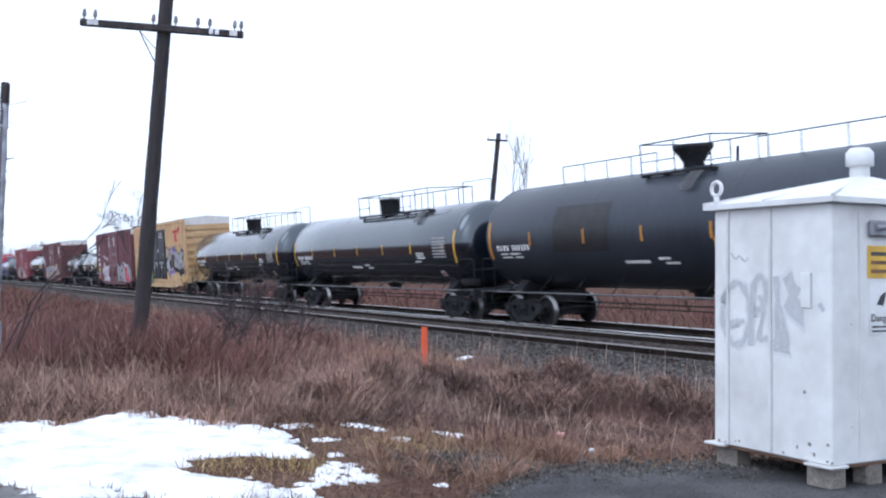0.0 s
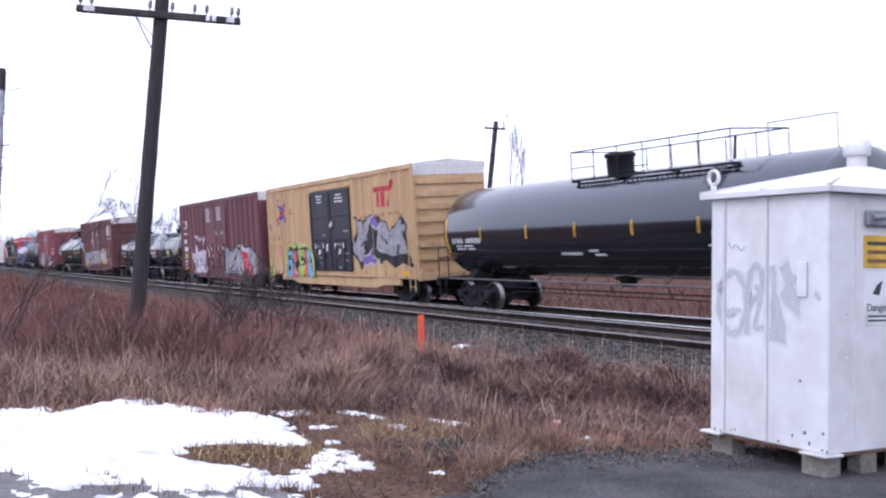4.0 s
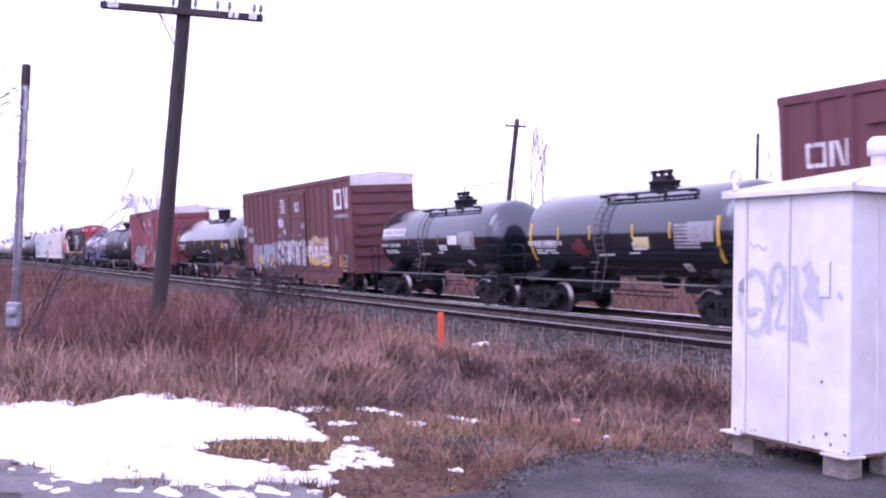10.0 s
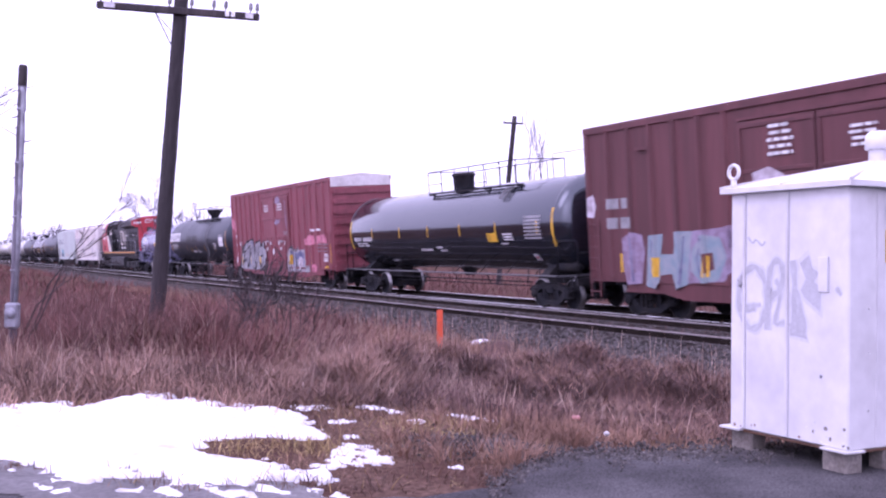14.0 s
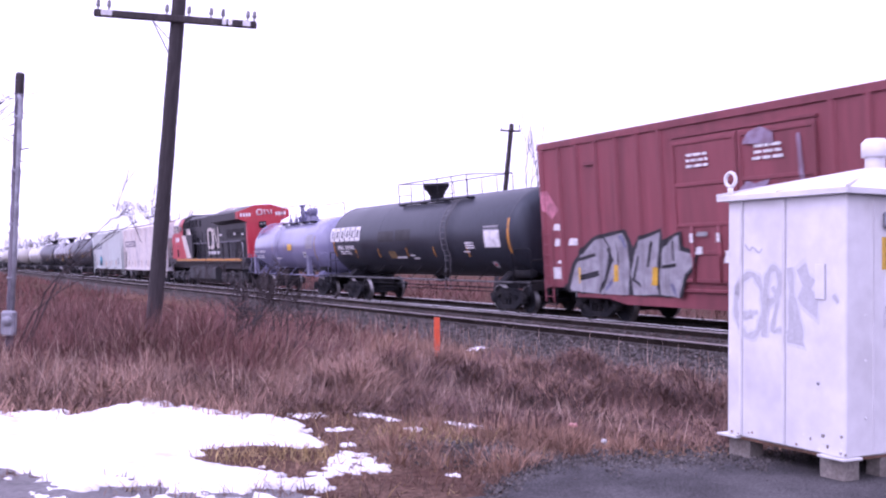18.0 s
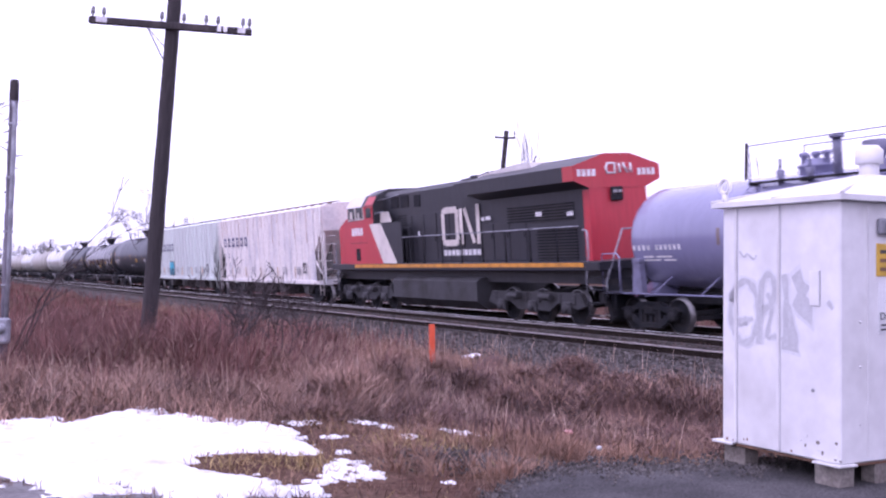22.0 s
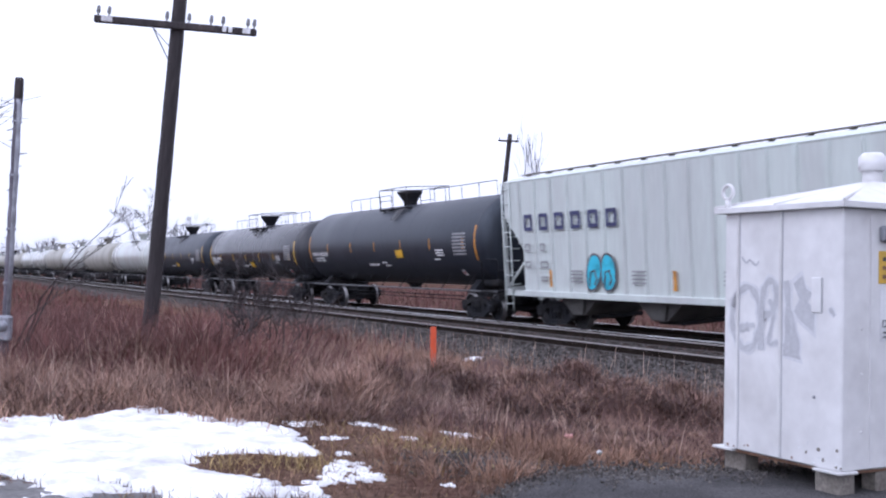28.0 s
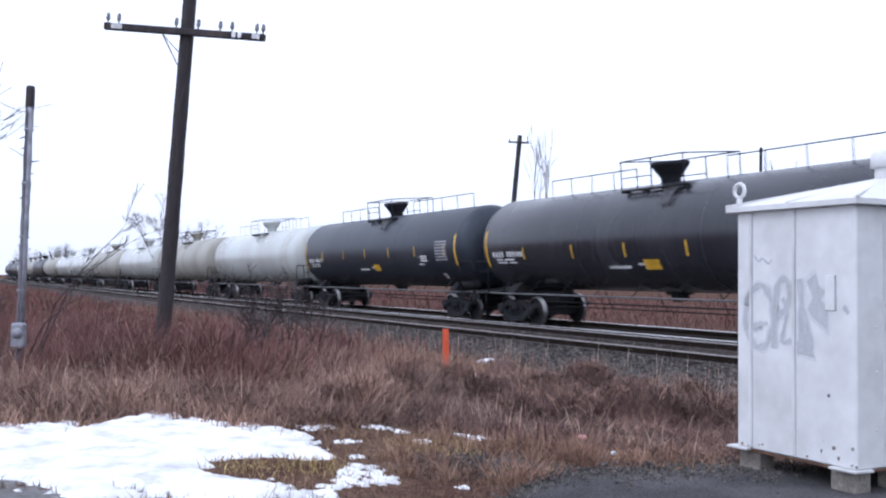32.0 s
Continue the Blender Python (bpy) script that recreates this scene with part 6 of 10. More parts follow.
v = [(x, y, CZ1 + 0.0) for x, y in rim] + [(x, y, CZ1 + 0.045) for x, y in rim] + [(cx - 0.08, cy - 0.08, CZ1 + 0.30), (cx + 0.08, cy - 0.08, CZ1 + 0.30), (cx + 0.08, cy + 0.08, CZ1 + 0.30), (cx - 0.08, cy + 0.08, CZ1 + 0.30)]
roof.add(v, [(3, 2, 1, 0)] + [(i, (i + 1) % 4, 4 + (i + 1) % 4, 4 + i) for i in range(4)] + [(4 + i, 4 + (i + 1) % 4, 8 + (i + 1) % 4, 8 + i) for i in range(4)] + [(8, 9, 10, 11)])
roof_ob = part("roof", roof, CABINET, cab_root, "low white pyramid roof")
for x, y in rim:
    part("hip_seam", Shape().rod((x, y, CZ1 + 0.05), (cx, cy, CZ1 + 0.305), 0.014, 6), CABINET, roof_ob)
part("mid_seam", Shape().rod((cx, -e, CZ1 + 0.05), (cx, cy, CZ1 + 0.305), 0.012, 6), CABINET, roof_ob)
vent = part("roof_vent", Shape().lathe([(CZ1 + 0.25, 0.11), (CZ1 + 0.30, 0.085), (CZ1 + 0.42, 0.085)], 16, "z", (cx, cy, 0)), CABINET, roof_ob)
part("vent_cap", Shape().lathe([(CZ1 + 0.40, 0.09), (CZ1 + 0.40, 0.118), (CZ1 + 0.52, 0.118), (CZ1 + 0.56, 0.08), (CZ1 + 0.57, 0.001)], 16, "z", (cx, cy, 0)), CABINET, vent)
ring = Shape()
ring.pipe([(-CW + 0.05 + 0.062 * math.sin(a), -0.02, CZ1 + 0.19 + 0.062 * math.cos(a)) for a in np.linspace(0, 2 * math.pi, 18)[:-1]], 0.017, 6, True)
ring.rod((-CW + 0.05, -0.02, CZ1 + 0.04), (-CW + 0.05, -0.02, CZ1 + 0.12), 0.025, 8)
part("lifting_eye", ring, CABINET, roof_ob, "white lifting eye ring")
for x0, x1, y0, y1 in ((-CW - 0.10, -CW + 0.14, -0.03, 0.2), (-0.24, 0.03, -0.05, 0.16), (-0.2, 0.03, CD - 0.3, CD)):
    part("base_tab", Shape().box(x0, x1, y0, y1, CZ0 - 0.018, CZ0 + 0.002, 0.004), CABINET, cab_root, "worn white mounting tab")
part("base_frame", Shape().box(-CW + 0.03, -0.03, 0.03, CD - 0.03, CZ0 - 0.03, CZ0 + 0.004, 0.006), RUST, cab_root, "rusty base frame")
flake = random.Random(31)
for i in range(16):
    x, z = -0.42 * flake.random() ** 1.4 - 0.01, CZ0 + 0.015 + 0.16 * flake.random() ** 1.6
    w, hh = flake.uniform(0.012, 0.04), flake.uniform(0.008, 0.025)
    part("paint_flake", Shape().prism([(x, z), (x + w * 0.6, z - hh * 0.4), (x + w, z + hh * 0.3), (x + w * 0.7, z + hh), (x + w * 0.1, z + hh * 0.8)], -0.004, 0.001), SIGN_WHITE if i % 3 else CONCRETE, body, "peeling paint flake")
for x, y in ((-CW + 0.05, 0.05), (-0.2, 0.03), (-CW + 0.05, CD - 0.25), (-0.2, CD - 0.25), (-0.2, 0.45), (-0.2, 0.9)):
    part("block", Shape().box(x - 0.09 if y < 0.3 else x, x + 0.16, y, y + 0.18, -0.02, CZ0 - 0.018, 0.015), CONCRETE, cab_root, "weathered support block")
# small hatch, door hardware, signs
part("hatch_plate", Shape().box(-CW + 0.99, -CW + 1.09, -0.012, 0.0, 1.42, 1.70, 0.004), CABINET, body)
part("hatch_edge", Shape().box(-CW + 1.09, -CW + 1.096, -0.014, 0.0, 1.42, 1.70), SCRAWL_AND_SHADE, body)
# faded scrawl on the cabinet's long face: loops of grey paint, lying flat on the steel


def scrawl(name, pts, w, y, mat):
    s = Shape()
    v = []
    for i, (a, b) in enumerate(pts):
        (p, q), (u, m) = pts[max(0, i - 1)], pts[min(len(pts) - 1, i + 1)]
        k = math.hypot(u - p, m - q) or 1
        ww = w * (1 + 0.25 * math.sin(i * 1.7))
        nx, nz = -(m - q) / k * ww / 2, (u - p) / k * ww / 2
        v += [(a + nx, y, b + nz), (a - nx, y, b - nz)]
    s.add(v, [(2 * i, 2 * i + 2, 2 * i + 3, 2 * i + 1) for i in range(len(pts) - 1)])
    return part(name, s, mat, body, "faded grey spray stroke")


def loop(cx, cz, rx, rz, a0=0, a1=360, n=22, lean=0.1):
    return [(cx + rx * math.sin(radians(a)) + lean * rz * math.cos(radians(a)), cz + rz * math.cos(radians(a))) for a in np.linspace(a0, a1, n)]


L0 = -CW
# each stroke: a soft wide pale band of overspray and a narrower darker core
STROKES = [
    (0.05, [(0.11, 1.43), (0.17, 1.56), (0.29, 1.63), (0.39, 1.55), (0.44, 1.40), (0.43, 1.24), (0.36, 1.10), (0.25, 1.07), (0.16, 1.13), (0.10, 1.27), (0.11, 1.43), (0.18, 1.58)]),
    (0.03, [(0.15, 1.25), (0.26, 1.22), (0.30, 1.32), (0.28, 1.23)]),
    (0.03, [(0.14, 1.26), (0.37, 1.29)]),
    (0.05, [(0.44, 1.08), (0.45, 1.24), (0.45, 1.45), (0.47, 1.61), (0.54, 1.68), (0.61, 1.64), (0.62, 1.51), (0.57, 1.40), (0.47, 1.37)]),
    (0.03, [(0.53, 1.51), (0.59, 1.43), (0.58, 1.33), (0.51, 1.11), (0.62, 1.16), (0.72, 1.13)]),
    (0.055, [(0.72, 1.67), (0.75, 1.47), (0.74, 1.26), (0.73, 1.05)]),
    (0.045, [(0.76, 1.42), (0.81, 1.27), (0.87, 1.06), (0.72, 1.10)]),
    (0.012, [(0.21, 1.87), (0.27, 1.80), (0.30, 1.86), (0.38, 1.78), (0.41, 1.83)]),
    (0.03, [(1.17, 1.46), (1.22, 1.40)]),
]
for k, (width, pts) in enumerate(STROKES):
    pts = [(L0 + a, b) for a, b in pts]
    fine = []
    for (a, b), (c, d) in zip(pts, pts[1:]):
        fine += [(a + (c - a) * i / 3, b + (d - b) * i / 3) for i in range(3)]
    fine.append(pts[-1])
    for _ in range(2):
        fine = fine[:1] + [((a[0] + 2 * b[0] + c[0]) / 4, (a[1] + 2 * b[1] + c[1]) / 4) for a, b, c in zip(fine, fine[1:], fine[2:])] + fine[-1:]
    scrawl("overspray", fine, width * 2.0, -0.0020 - 0.0001 * k, SCRAWL_PALE)
    scrawl("spray_stroke", fine, width * 1.1, -0.0040 - 0.0001 * k, SCRAWL_AND_SHADE)
for name, lift, grow, mat in (("overspray", -0.0019, 1.12, SCRAWL_PALE), ("spray_patch", -0.0036, 0.93, SCRAWL_AND_SHADE)):
    for ring in ([(0.79, 1.66), (0.89, 1.73), (0.93, 1.62), (1.0, 1.58), (0.95, 1.5), (1.03, 1.44), (1.02, 1.24), (0.93, 1.3), (0.84, 1.36), (0.8, 1.42), (0.86, 1.52)], [(0.72, 1.36), (0.77, 1.33), (0.89, 1.02), (0.7, 1.05)]):
        mx, mz = sum(a for a, b in ring) / len(ring), sum(b for a, b in ring) / len(ring)
        v = [(L0 + mx + (a - mx) * grow, lift, mz + (b - mz) * grow) for a, b in ring]
        part(name, Shape().add(v + [(L0 + mx, lift, mz)], [(i, (i + 1) % len(v), len(v)) for i in range(len(v))]), mat, body, "faded grey spray patch")
# rust along the lower edge and the corners
rnd = random.Random(8)
for i in range(5):
    x, z, w, hh = rnd.uniform(-CW + 0.03, -0.08), CZ0 + rnd.uniform(0.01, 0.05), rnd.uniform(0.015, 0.04), rnd.uniform(0.01, 0.025)
    part("rust_spot", Shape().add([(x, -0.0028, z), (x + w * 0.6, -0.0028, z - hh * 0.3), (x + w, -0.0028, z + hh * 0.4), (x + w * 0.5, -0.0028, z + hh), (x - w * 0.1, -0.0028, z + hh * 0.7)], [(0, 1, 2, 3, 4)]), RUST, body, "small rust spot")
# plates on the short face, which has the door
warn = part("warning_plate", Shape().box(0.0, 0.006, 0.40, 0.72, 1.66, 1.92, 0.002), SIGN_YELLOW, body, "yellow warning plate")
for i in range(3):
    part("plate_line", Shape().box(0.006, 0.009, 0.44, 0.68, 1.70 + 0.07 * i, 1.73 + 0.07 * i), INK if i == 2 else RUST, warn)
sign = part("danger_sign", Shape().box(0.0, 0.006, 0.42, 0.72, 1.20, 1.62, 0.002), SIGN_WHITE, body, "white danger sign")
part("pictogram", Shape().add([(0.009, 0.50, 1.45), (0.009, 0.58, 1.44), (0.009, 0.62, 1.56), (0.009, 0.55, 1.52)], [(0, 1, 2, 3)]), INK, sign)
for i in range(2):
    part("sign_line", Shape().box(0.006, 0.009, 0.45, 0.69, 1.23 + 0.035 * i, 1.245 + 0.035 * i), INK, sign)
word = bpy.data.curves.new("danger_word", "FONT")
word.body, word.size, word.extrude = "Danger", 0.085, 0.001
word.materials.append(INK)
wob = new("danger_word", word)
wob.parent = sign
wob.matrix_local = Matrix(((0, 0, 1, 0.009), (1, 0, 0, 0.435), (0, 1, 0, 1.315), (0, 0, 0, 1)))
hasp = Shape().box(0.0, 0.05, 0.40, 0.75, 1.99, 2.12, 0.015).rod((0.05, 0.45, 2.06), (0.05, 0.7, 2.08), 0.025, 8)
part("door_latch", hasp, GALV, body, "grey steel door latch")
part("door_edge", Shape().box(0.0, 0.008, 0.30, 0.312, CZ0 + 0.05, CZ1 - 0.05), CABINET, body)
for z in (0.5, 0.95, 1.3):
    part("rivet", Shape().lathe([(0.0, 0.012), (0.008, 0.01), (0.012, 0.001)], 8, "x", (0, 0.22, z)), CABINET, body)
part("rivet", Shape().lathe([(-0.01, 0.001), (-0.007, 0.012), (0.0, 0.014)], 8, "y", (L0 + 1.02, 0, 0.75)), GALV, body)

# litter in the turf
pink = thing("litter_bag", "crumpled pink plastic wrapper on dead turf", "litter", shape=Shape().lathe([(-0.07, 0.001), (-0.06, 0.02), (-0.02, 0.045), (0.02, 0.025), (0.05, 0.04), (0.07, 0.001)], 7, "x", smooth=False), mat=PINK_LITTER)
pink.matrix_world = pose(1.36, 10.7, -0.15, 10, 5, 30)
for vtx in pink.data.vertices:
    vtx.co = (vtx.co.x * 0.75, vtx.co.y * 0.9, vtx.co.z * 0.6)
cup = thing("litter_cup", "crushed white paper cup on dead turf", "litter", shape=Shape().lathe([(0, 0.001), (0.0, 0.025), (0.04, 0.03), (0.085, 0.036), (0.085, 0.032), (0.01, 0.02)], 10, "x"), mat=SIGN_WHITE)
cup.matrix_world = pose(1.5, 9.6, -0.125, 20, 12, 60)
for vtx in cup.data.vertices:
    vtx.co *= 0.65

# ---- dead weeds, brush, shrubs and bare trees

rng = np.random.default_rng(7)


def blades(name, label, x, y, z, height, width, lean, mat, curl=0.5, heading=None, bend=None):
    """Many bent blades, each a strip of three quads that arches over and tapers to its tip, in one mesh."""
    n = len(x)
    a = rng.uniform(0, 2 * np.pi, n) if heading is None else heading
    dx, dy = np.cos(a), np.sin(a)
    b = a + np.pi / 2 + rng.normal(0, 0.5, n)
    wx, wy = np.cos(b) * width / 2, np.sin(b) * width / 2
    bend = lean * rng.uniform(0.3, 1.6, n) if bend is None else bend
    out, up, pts = np.zeros(n), np.zeros(n), []
    for k, taper in enumerate((1, 0.9, 0.7, 0.25)):
        for s in (-1, 1):
            pts.append(np.stack([x + dx * out + s * wx * taper, y + dy * out + s * wy * taper, z + up], 1))
        tilt = lean * 0.55 + bend * (k + 0.5) / 3
        out, up = out + np.sin(tilt) * height / 3, up + np.cos(tilt) * height / 3
    v = np.stack(pts, 1).reshape(-1, 3)
    i = np.arange(n)[:, None] * 8
    q = np.concatenate([i + np.array([[0, 1, 3, 2]]), i + np.array([[2, 3, 5, 4]]), i + np.array([[4, 5, 7, 6]])], 1).reshape(-1, 4)
    me = bpy.data.meshes.new(name)
    me.vertices.add(len(v))
    me.vertices.foreach_set("co", v.ravel())
    me.loops.add(q.size)
    me.loops.foreach_set("vertex_index", q.ravel())
    me.polygons.add(len(q))
    me.polygons.foreach_set("loop_start", np.arange(0, q.size, 4))
    me.update(calc_edges=True)
    me.materials.append(mat)
    ob = new(name, me)
    return tagged(ob, label, "vegetation", kind="stuff")


def scatter(n, x0, x1, y0, y1):
    return rng.uniform(x0, x1, n), rng.uniform(y0, y1, n)


def wedge(n, y0, y1, power=1.0, side=0.49, extra=1.5):
    """Points spread over the ground in front of the lot, thinner with distance."""
    y = y0 + (y1 - y0) * rng.uniform(0, 1, n) ** power
    return rng.uniform(-1, 1, n) * (side * y + extra), y


def edge_of_weeds(x):
    """Where the tall weeds begin, seen from the lot."""
    return np.interp(x, [-12, -4.5, -3, -1.5, -0.5, 0.5, 1.5, 2.5, 3.2, 5, 9], [11.8, 11.1, 11.5, 10.9, 11.2, 11.3, 11.1, 10.8, 11.0, 11.8, 12.4])


def cleared(x, y):
    """Bare strips round the snow remains and on the lot's side of them."""
    c = np.zeros_like(x)
    for a, b, r, q in REMAINS:
        c = np.maximum(c, (np.abs(x - a) < r + 0.1) & (y > b - 0.9) & (y < b + q + 0.12))
    return c > 0


def stand(x, y):
    """Height of the weeds."""
    lat = beside(x, y)
    t = smooth((y - edge_of_weeds(x)) / 1.6)
    clump = 0.72 + 0.34 * ripple(x * 0.75 + 1, y * 0.75) + 0.16 * ripple(x * 2.3, y * 2.3)
    tall = 0.40 + 0.22 * smooth((-x - 0.5) / 3.5) * smooth((y - 13) / 4) + 0.20 * smooth((1.0 - x) / 3) - 0.12 * smooth((y - 19) / 8) - 0.17 * smooth((x + 0.2) / 1.6)
    fade = 1 - 0.6 * smooth((lat - 10.2) / 1.8)
    return np.where(cleared(x, y), 0.0, np.clip(t * tall * clump * 1.1 * fade, 0.0, 1.6))


HUMMOCKS = [(-0.79, 14.19, 0.39, 0.42), (1.08, 20.83, 0.49, 0.42), (2.43, 18.01, 0.60, 0.45), (1.40, 15.86, 0.48, 0.45), (0.54, 16.61, 0.42, 0.36), (2.51, 14.70, 0.49, 0.40),
            (2.97, 14.16, 0.39, 0.40), (3.78, 15.75, 0.39, 0.40), (1.63, 14.07, 0.43, 0.40), (0.93, 14.02, 0.35, 0.32), (-0.27, 15.81, 0.40, 0.30), (3.32, 17.22, 0.43, 0.34),
            (-0.01, 18.75, 0.42, 0.28), (-1.12, 12.65, 0.32, 0.26), (-1.54, 12.62, 0.28, 0.22), (3.53, 13.92, 0.39, 0.35), (-2.36, 17.62, 0.44, 0.26), (-1.11, 19.70, 0.44, 0.26),
            (-2.72, 15.29, 0.42, 0.25), (-3.89, 16.66, 0.56, 0.28), (-4.84, 15.83, 0.53, 0.25), (4.68, 17.32, 0.48, 0.35), (4.41, 14.54, 0.48, 0.35)]


def mound(x, y):
    """Rounded heaps of matted weeds."""
    h = 0.09 * np.clip(ripple(x * 1.3 + 2, y * 1.3) + 0.2, 0, 1) * smooth((y - edge_of_weeds(x)) / 0.8)
    for a, b, r, t in HUMMOCKS:
        d2 = ((x - a) / r) ** 2 + ((y - b - 0.3) / (r * 1.5)) ** 2
        h = np.maximum(h, 1.3 * t * np.clip(1 - d2, 0, 1) ** 0.6 * (0.85 + 0.2 * ripple(x * 4, y * 4)))
    return h * (1 - smooth((x * CS + y * SN - 10.6) / 1.2))


def rootbed(x, y):
    return ground_z(x, y) + mound(x, y)


mat_sheet = grid_sheet("matted_thatch", np.arange(-9, 6.5, 0.12), np.arange(10.6, 21, 0.12), lambda x, y: ground_z(x, y) + mound(x, y) * 0.85 - 0.012 + 0.02 * ripple(x * 9, y * 9), THATCH, lambda x, y: mound(x, y) > 0.03)
tagged(mat_sheet, "dark heaps of matted dead weeds", "vegetation", kind="stuff")

redness = lambda x, y: smooth((-x - 0.2 + 1.6 * ripple(x * 0.6, y * 0.6)) / 4.5) * smooth((y - 13.0) / 2.5)
right_dark = lambda x, y: smooth((x + 1.6) / 1.4) * (1 - 0.7 * smooth((y - 17.5) / 3))

# tussocks: each spreads its blades out of one root
N = 3000
tx, ty = wedge(N, 10.8, 30, 1.55)
th = stand(tx, ty)
ok = (beside(tx, ty) < 11.7) & (th > 0.1)
tx, ty, th = tx[ok], ty[ok], th[ok]
kind = rng.uniform(0, 1, len(tx))
red_t, dark_t = redness(tx, ty), right_dark(tx, ty)
tan_t = smooth((ty - 16) / 4) * smooth((tx + 2.6) / 1.6) * 0.8
sort = np.where(kind < red_t * 0.75, 2, np.where(rng.uniform(0, 1, len(tx)) < np.maximum(dark_t * 0.72, 0.5 * smooth((-tx - 1.5) / 2)), 3, np.where(rng.uniform(0, 1, len(tx)) < tan_t, 1, np.where(rng.uniform(0, 1, len(tx)) < 0.3, 3, 0))))
for code, name, label, mat, count, wide, ll, bb, hs in (
        (0, "dead_grass", "arching straw-coloured dead grass beside the railway", STRAW, 120, 0.0055, 0.85, 1.25, 1.25),
        (1, "tan_grass", "tan dead grass at the foot of the railway bed", TAN, 90, 0.0068, 0.6, 0.9, 1.15),
        (2, "red_brush", "dense red-brown winter brush", BRUSH, 130, 0.0062, 0.7, 0.8, 1.2),
        (3, "matted_weeds", "dark matted dead weeds", THATCH, 115, 0.0065, 1.0, 1.5, 1.05)):
    m = np.where(sort == code)[0]
    i = np.repeat(m, count)
    n = len(i)
    r = np.abs(rng.normal(0, 0.22, n)) * (1 + 0.03 * (ty[i] - 11))
    a = rng.uniform(0, 2 * np.pi, n)
    x, y = tx[i] + np.cos(a) * r, ty[i] + np.sin(a) * r
    shape_h = np.repeat(rng.uniform(0.65, 1.3, len(m)), count) * rng.uniform(0.45, 1.15, n)
    drift_a = np.repeat(rng.normal(0.6, 0.8, len(m)), count)
    head = np.where(rng.uniform(0, 1, n) < 0.6, a + rng.normal(0, 0.5, n), drift_a + rng.normal(0, 0.6, n))
    hh = np.maximum(0.22, th[i]) * shape_h * hs
    blades(name, label, x, y, rootbed(x, y) - 0.03, hh, wide * rng.uniform(0.6, 1.3, n) * (1 + np.clip(y - 14, 0, 20) * 0.03), np.abs(rng.normal(ll, 0.28, n)), mat, heading=head, bend=np.abs(rng.normal(bb, 0.5, n)))

# matted blades that lie over the heaps
x, y = scatter(120000, -6.5, 6, 10.7, 20)
mh = mound(x, y)
ok = mh > 0.05
x, y, mh = x[ok], y[ok], mh[ok]
n = len(x)
pick = rng.uniform(0, 1, n) < 0.66 + 0.25 * ripple(x * 1.7, y * 1.3)
for m, name, label, mat in ((pick, "heap_weeds", "dark matted weeds draped over low heaps", THATCH), (~pick, "heap_straw", "pale grass draped over low heaps", STRAW)):
    k = int(m.sum())
    blades(name, label, x[m], y[m], rootbed(x[m], y[m]) - 0.02, rng.uniform(0.12, 0.38, k), rng.uniform(0.006, 0.010, k), np.abs(rng.normal(1.2, 0.45, k)), mat, bend=np.abs(rng.normal(1.1, 0.6, k)))

# a low tangle that fills the gaps between the tussocks
x, y = wedge(52000, 10.8, 26, 1.5)
h = stand(x, y)
ok = (beside(x, y) < 11.9) & (h > 0.05)
x, y, h = x[ok], y[ok], h[ok]
pick = rng.uniform(0, 1, len(x)) < 0.62 + 0.3 * right_dark(x, y) - 0.5 * redness(x, y) + 0.3 * ripple(x * 0.9, y * 0.9 + 3)
for m, name, label, mat in ((pick, "weed_litter", "tangled dark dead weeds", THATCH), (~pick, "straw_litter", "tangled pale dead grass", STRAW)):
    n = int(m.sum())
    blades(name, label, x[m], y[m], rootbed(x[m], y[m]) - 0.02, np.clip(h[m] * 0.8, 0.18, 0.55) * rng.uniform(0.6, 1.3, n), rng.uniform(0.006, 0.012, n), np.abs(rng.normal(1.1, 0.4, n)), mat, bend=np.abs(rng.normal(0.9, 0.6, n)))

# long pale stalks that arch over everything
x, y = wedge(11000, 11.0, 27, 1.4)
h = stand(x, y)
ok = (beside(x, y) < 11.8) & (h > 0.16) & (rng.uniform(0, 1, len(x)) < 0.35 + 0.6 * ripple(x * 0.7, y * 0.7 + 1) + 0.25 * smooth((14.5 - y) / 2))
x, y, h = x[ok], y[ok], h[ok]
blades("dry_stalks", "long pale arching dry stalks", x, y, rootbed(x, y) - 0.02, np.clip(h * 1.3, 0.4, 1.35) * rng.uniform(0.7, 1.2, len(x)), rng.uniform(0.005, 0.0095, len(x)), np.abs(rng.normal(0.5, 0.35, len(x))), STALK, bend=np.abs(rng.normal(0.7, 0.5, len(x))))
# dark upright seed stems in front
x, y = rng.normal(0.75, 0.35, 60), rng.normal(10.6, 0.2, 60)
blades("seed_stems", "dark upright dead seed stems", x, y, rootbed(x, y), rng.uniform(0.15, 0.36, len(x)), rng.uniform(0.012, 0.022, len(x)), np.abs(rng.normal(0.12, 0.1, len(x))), THATCH)

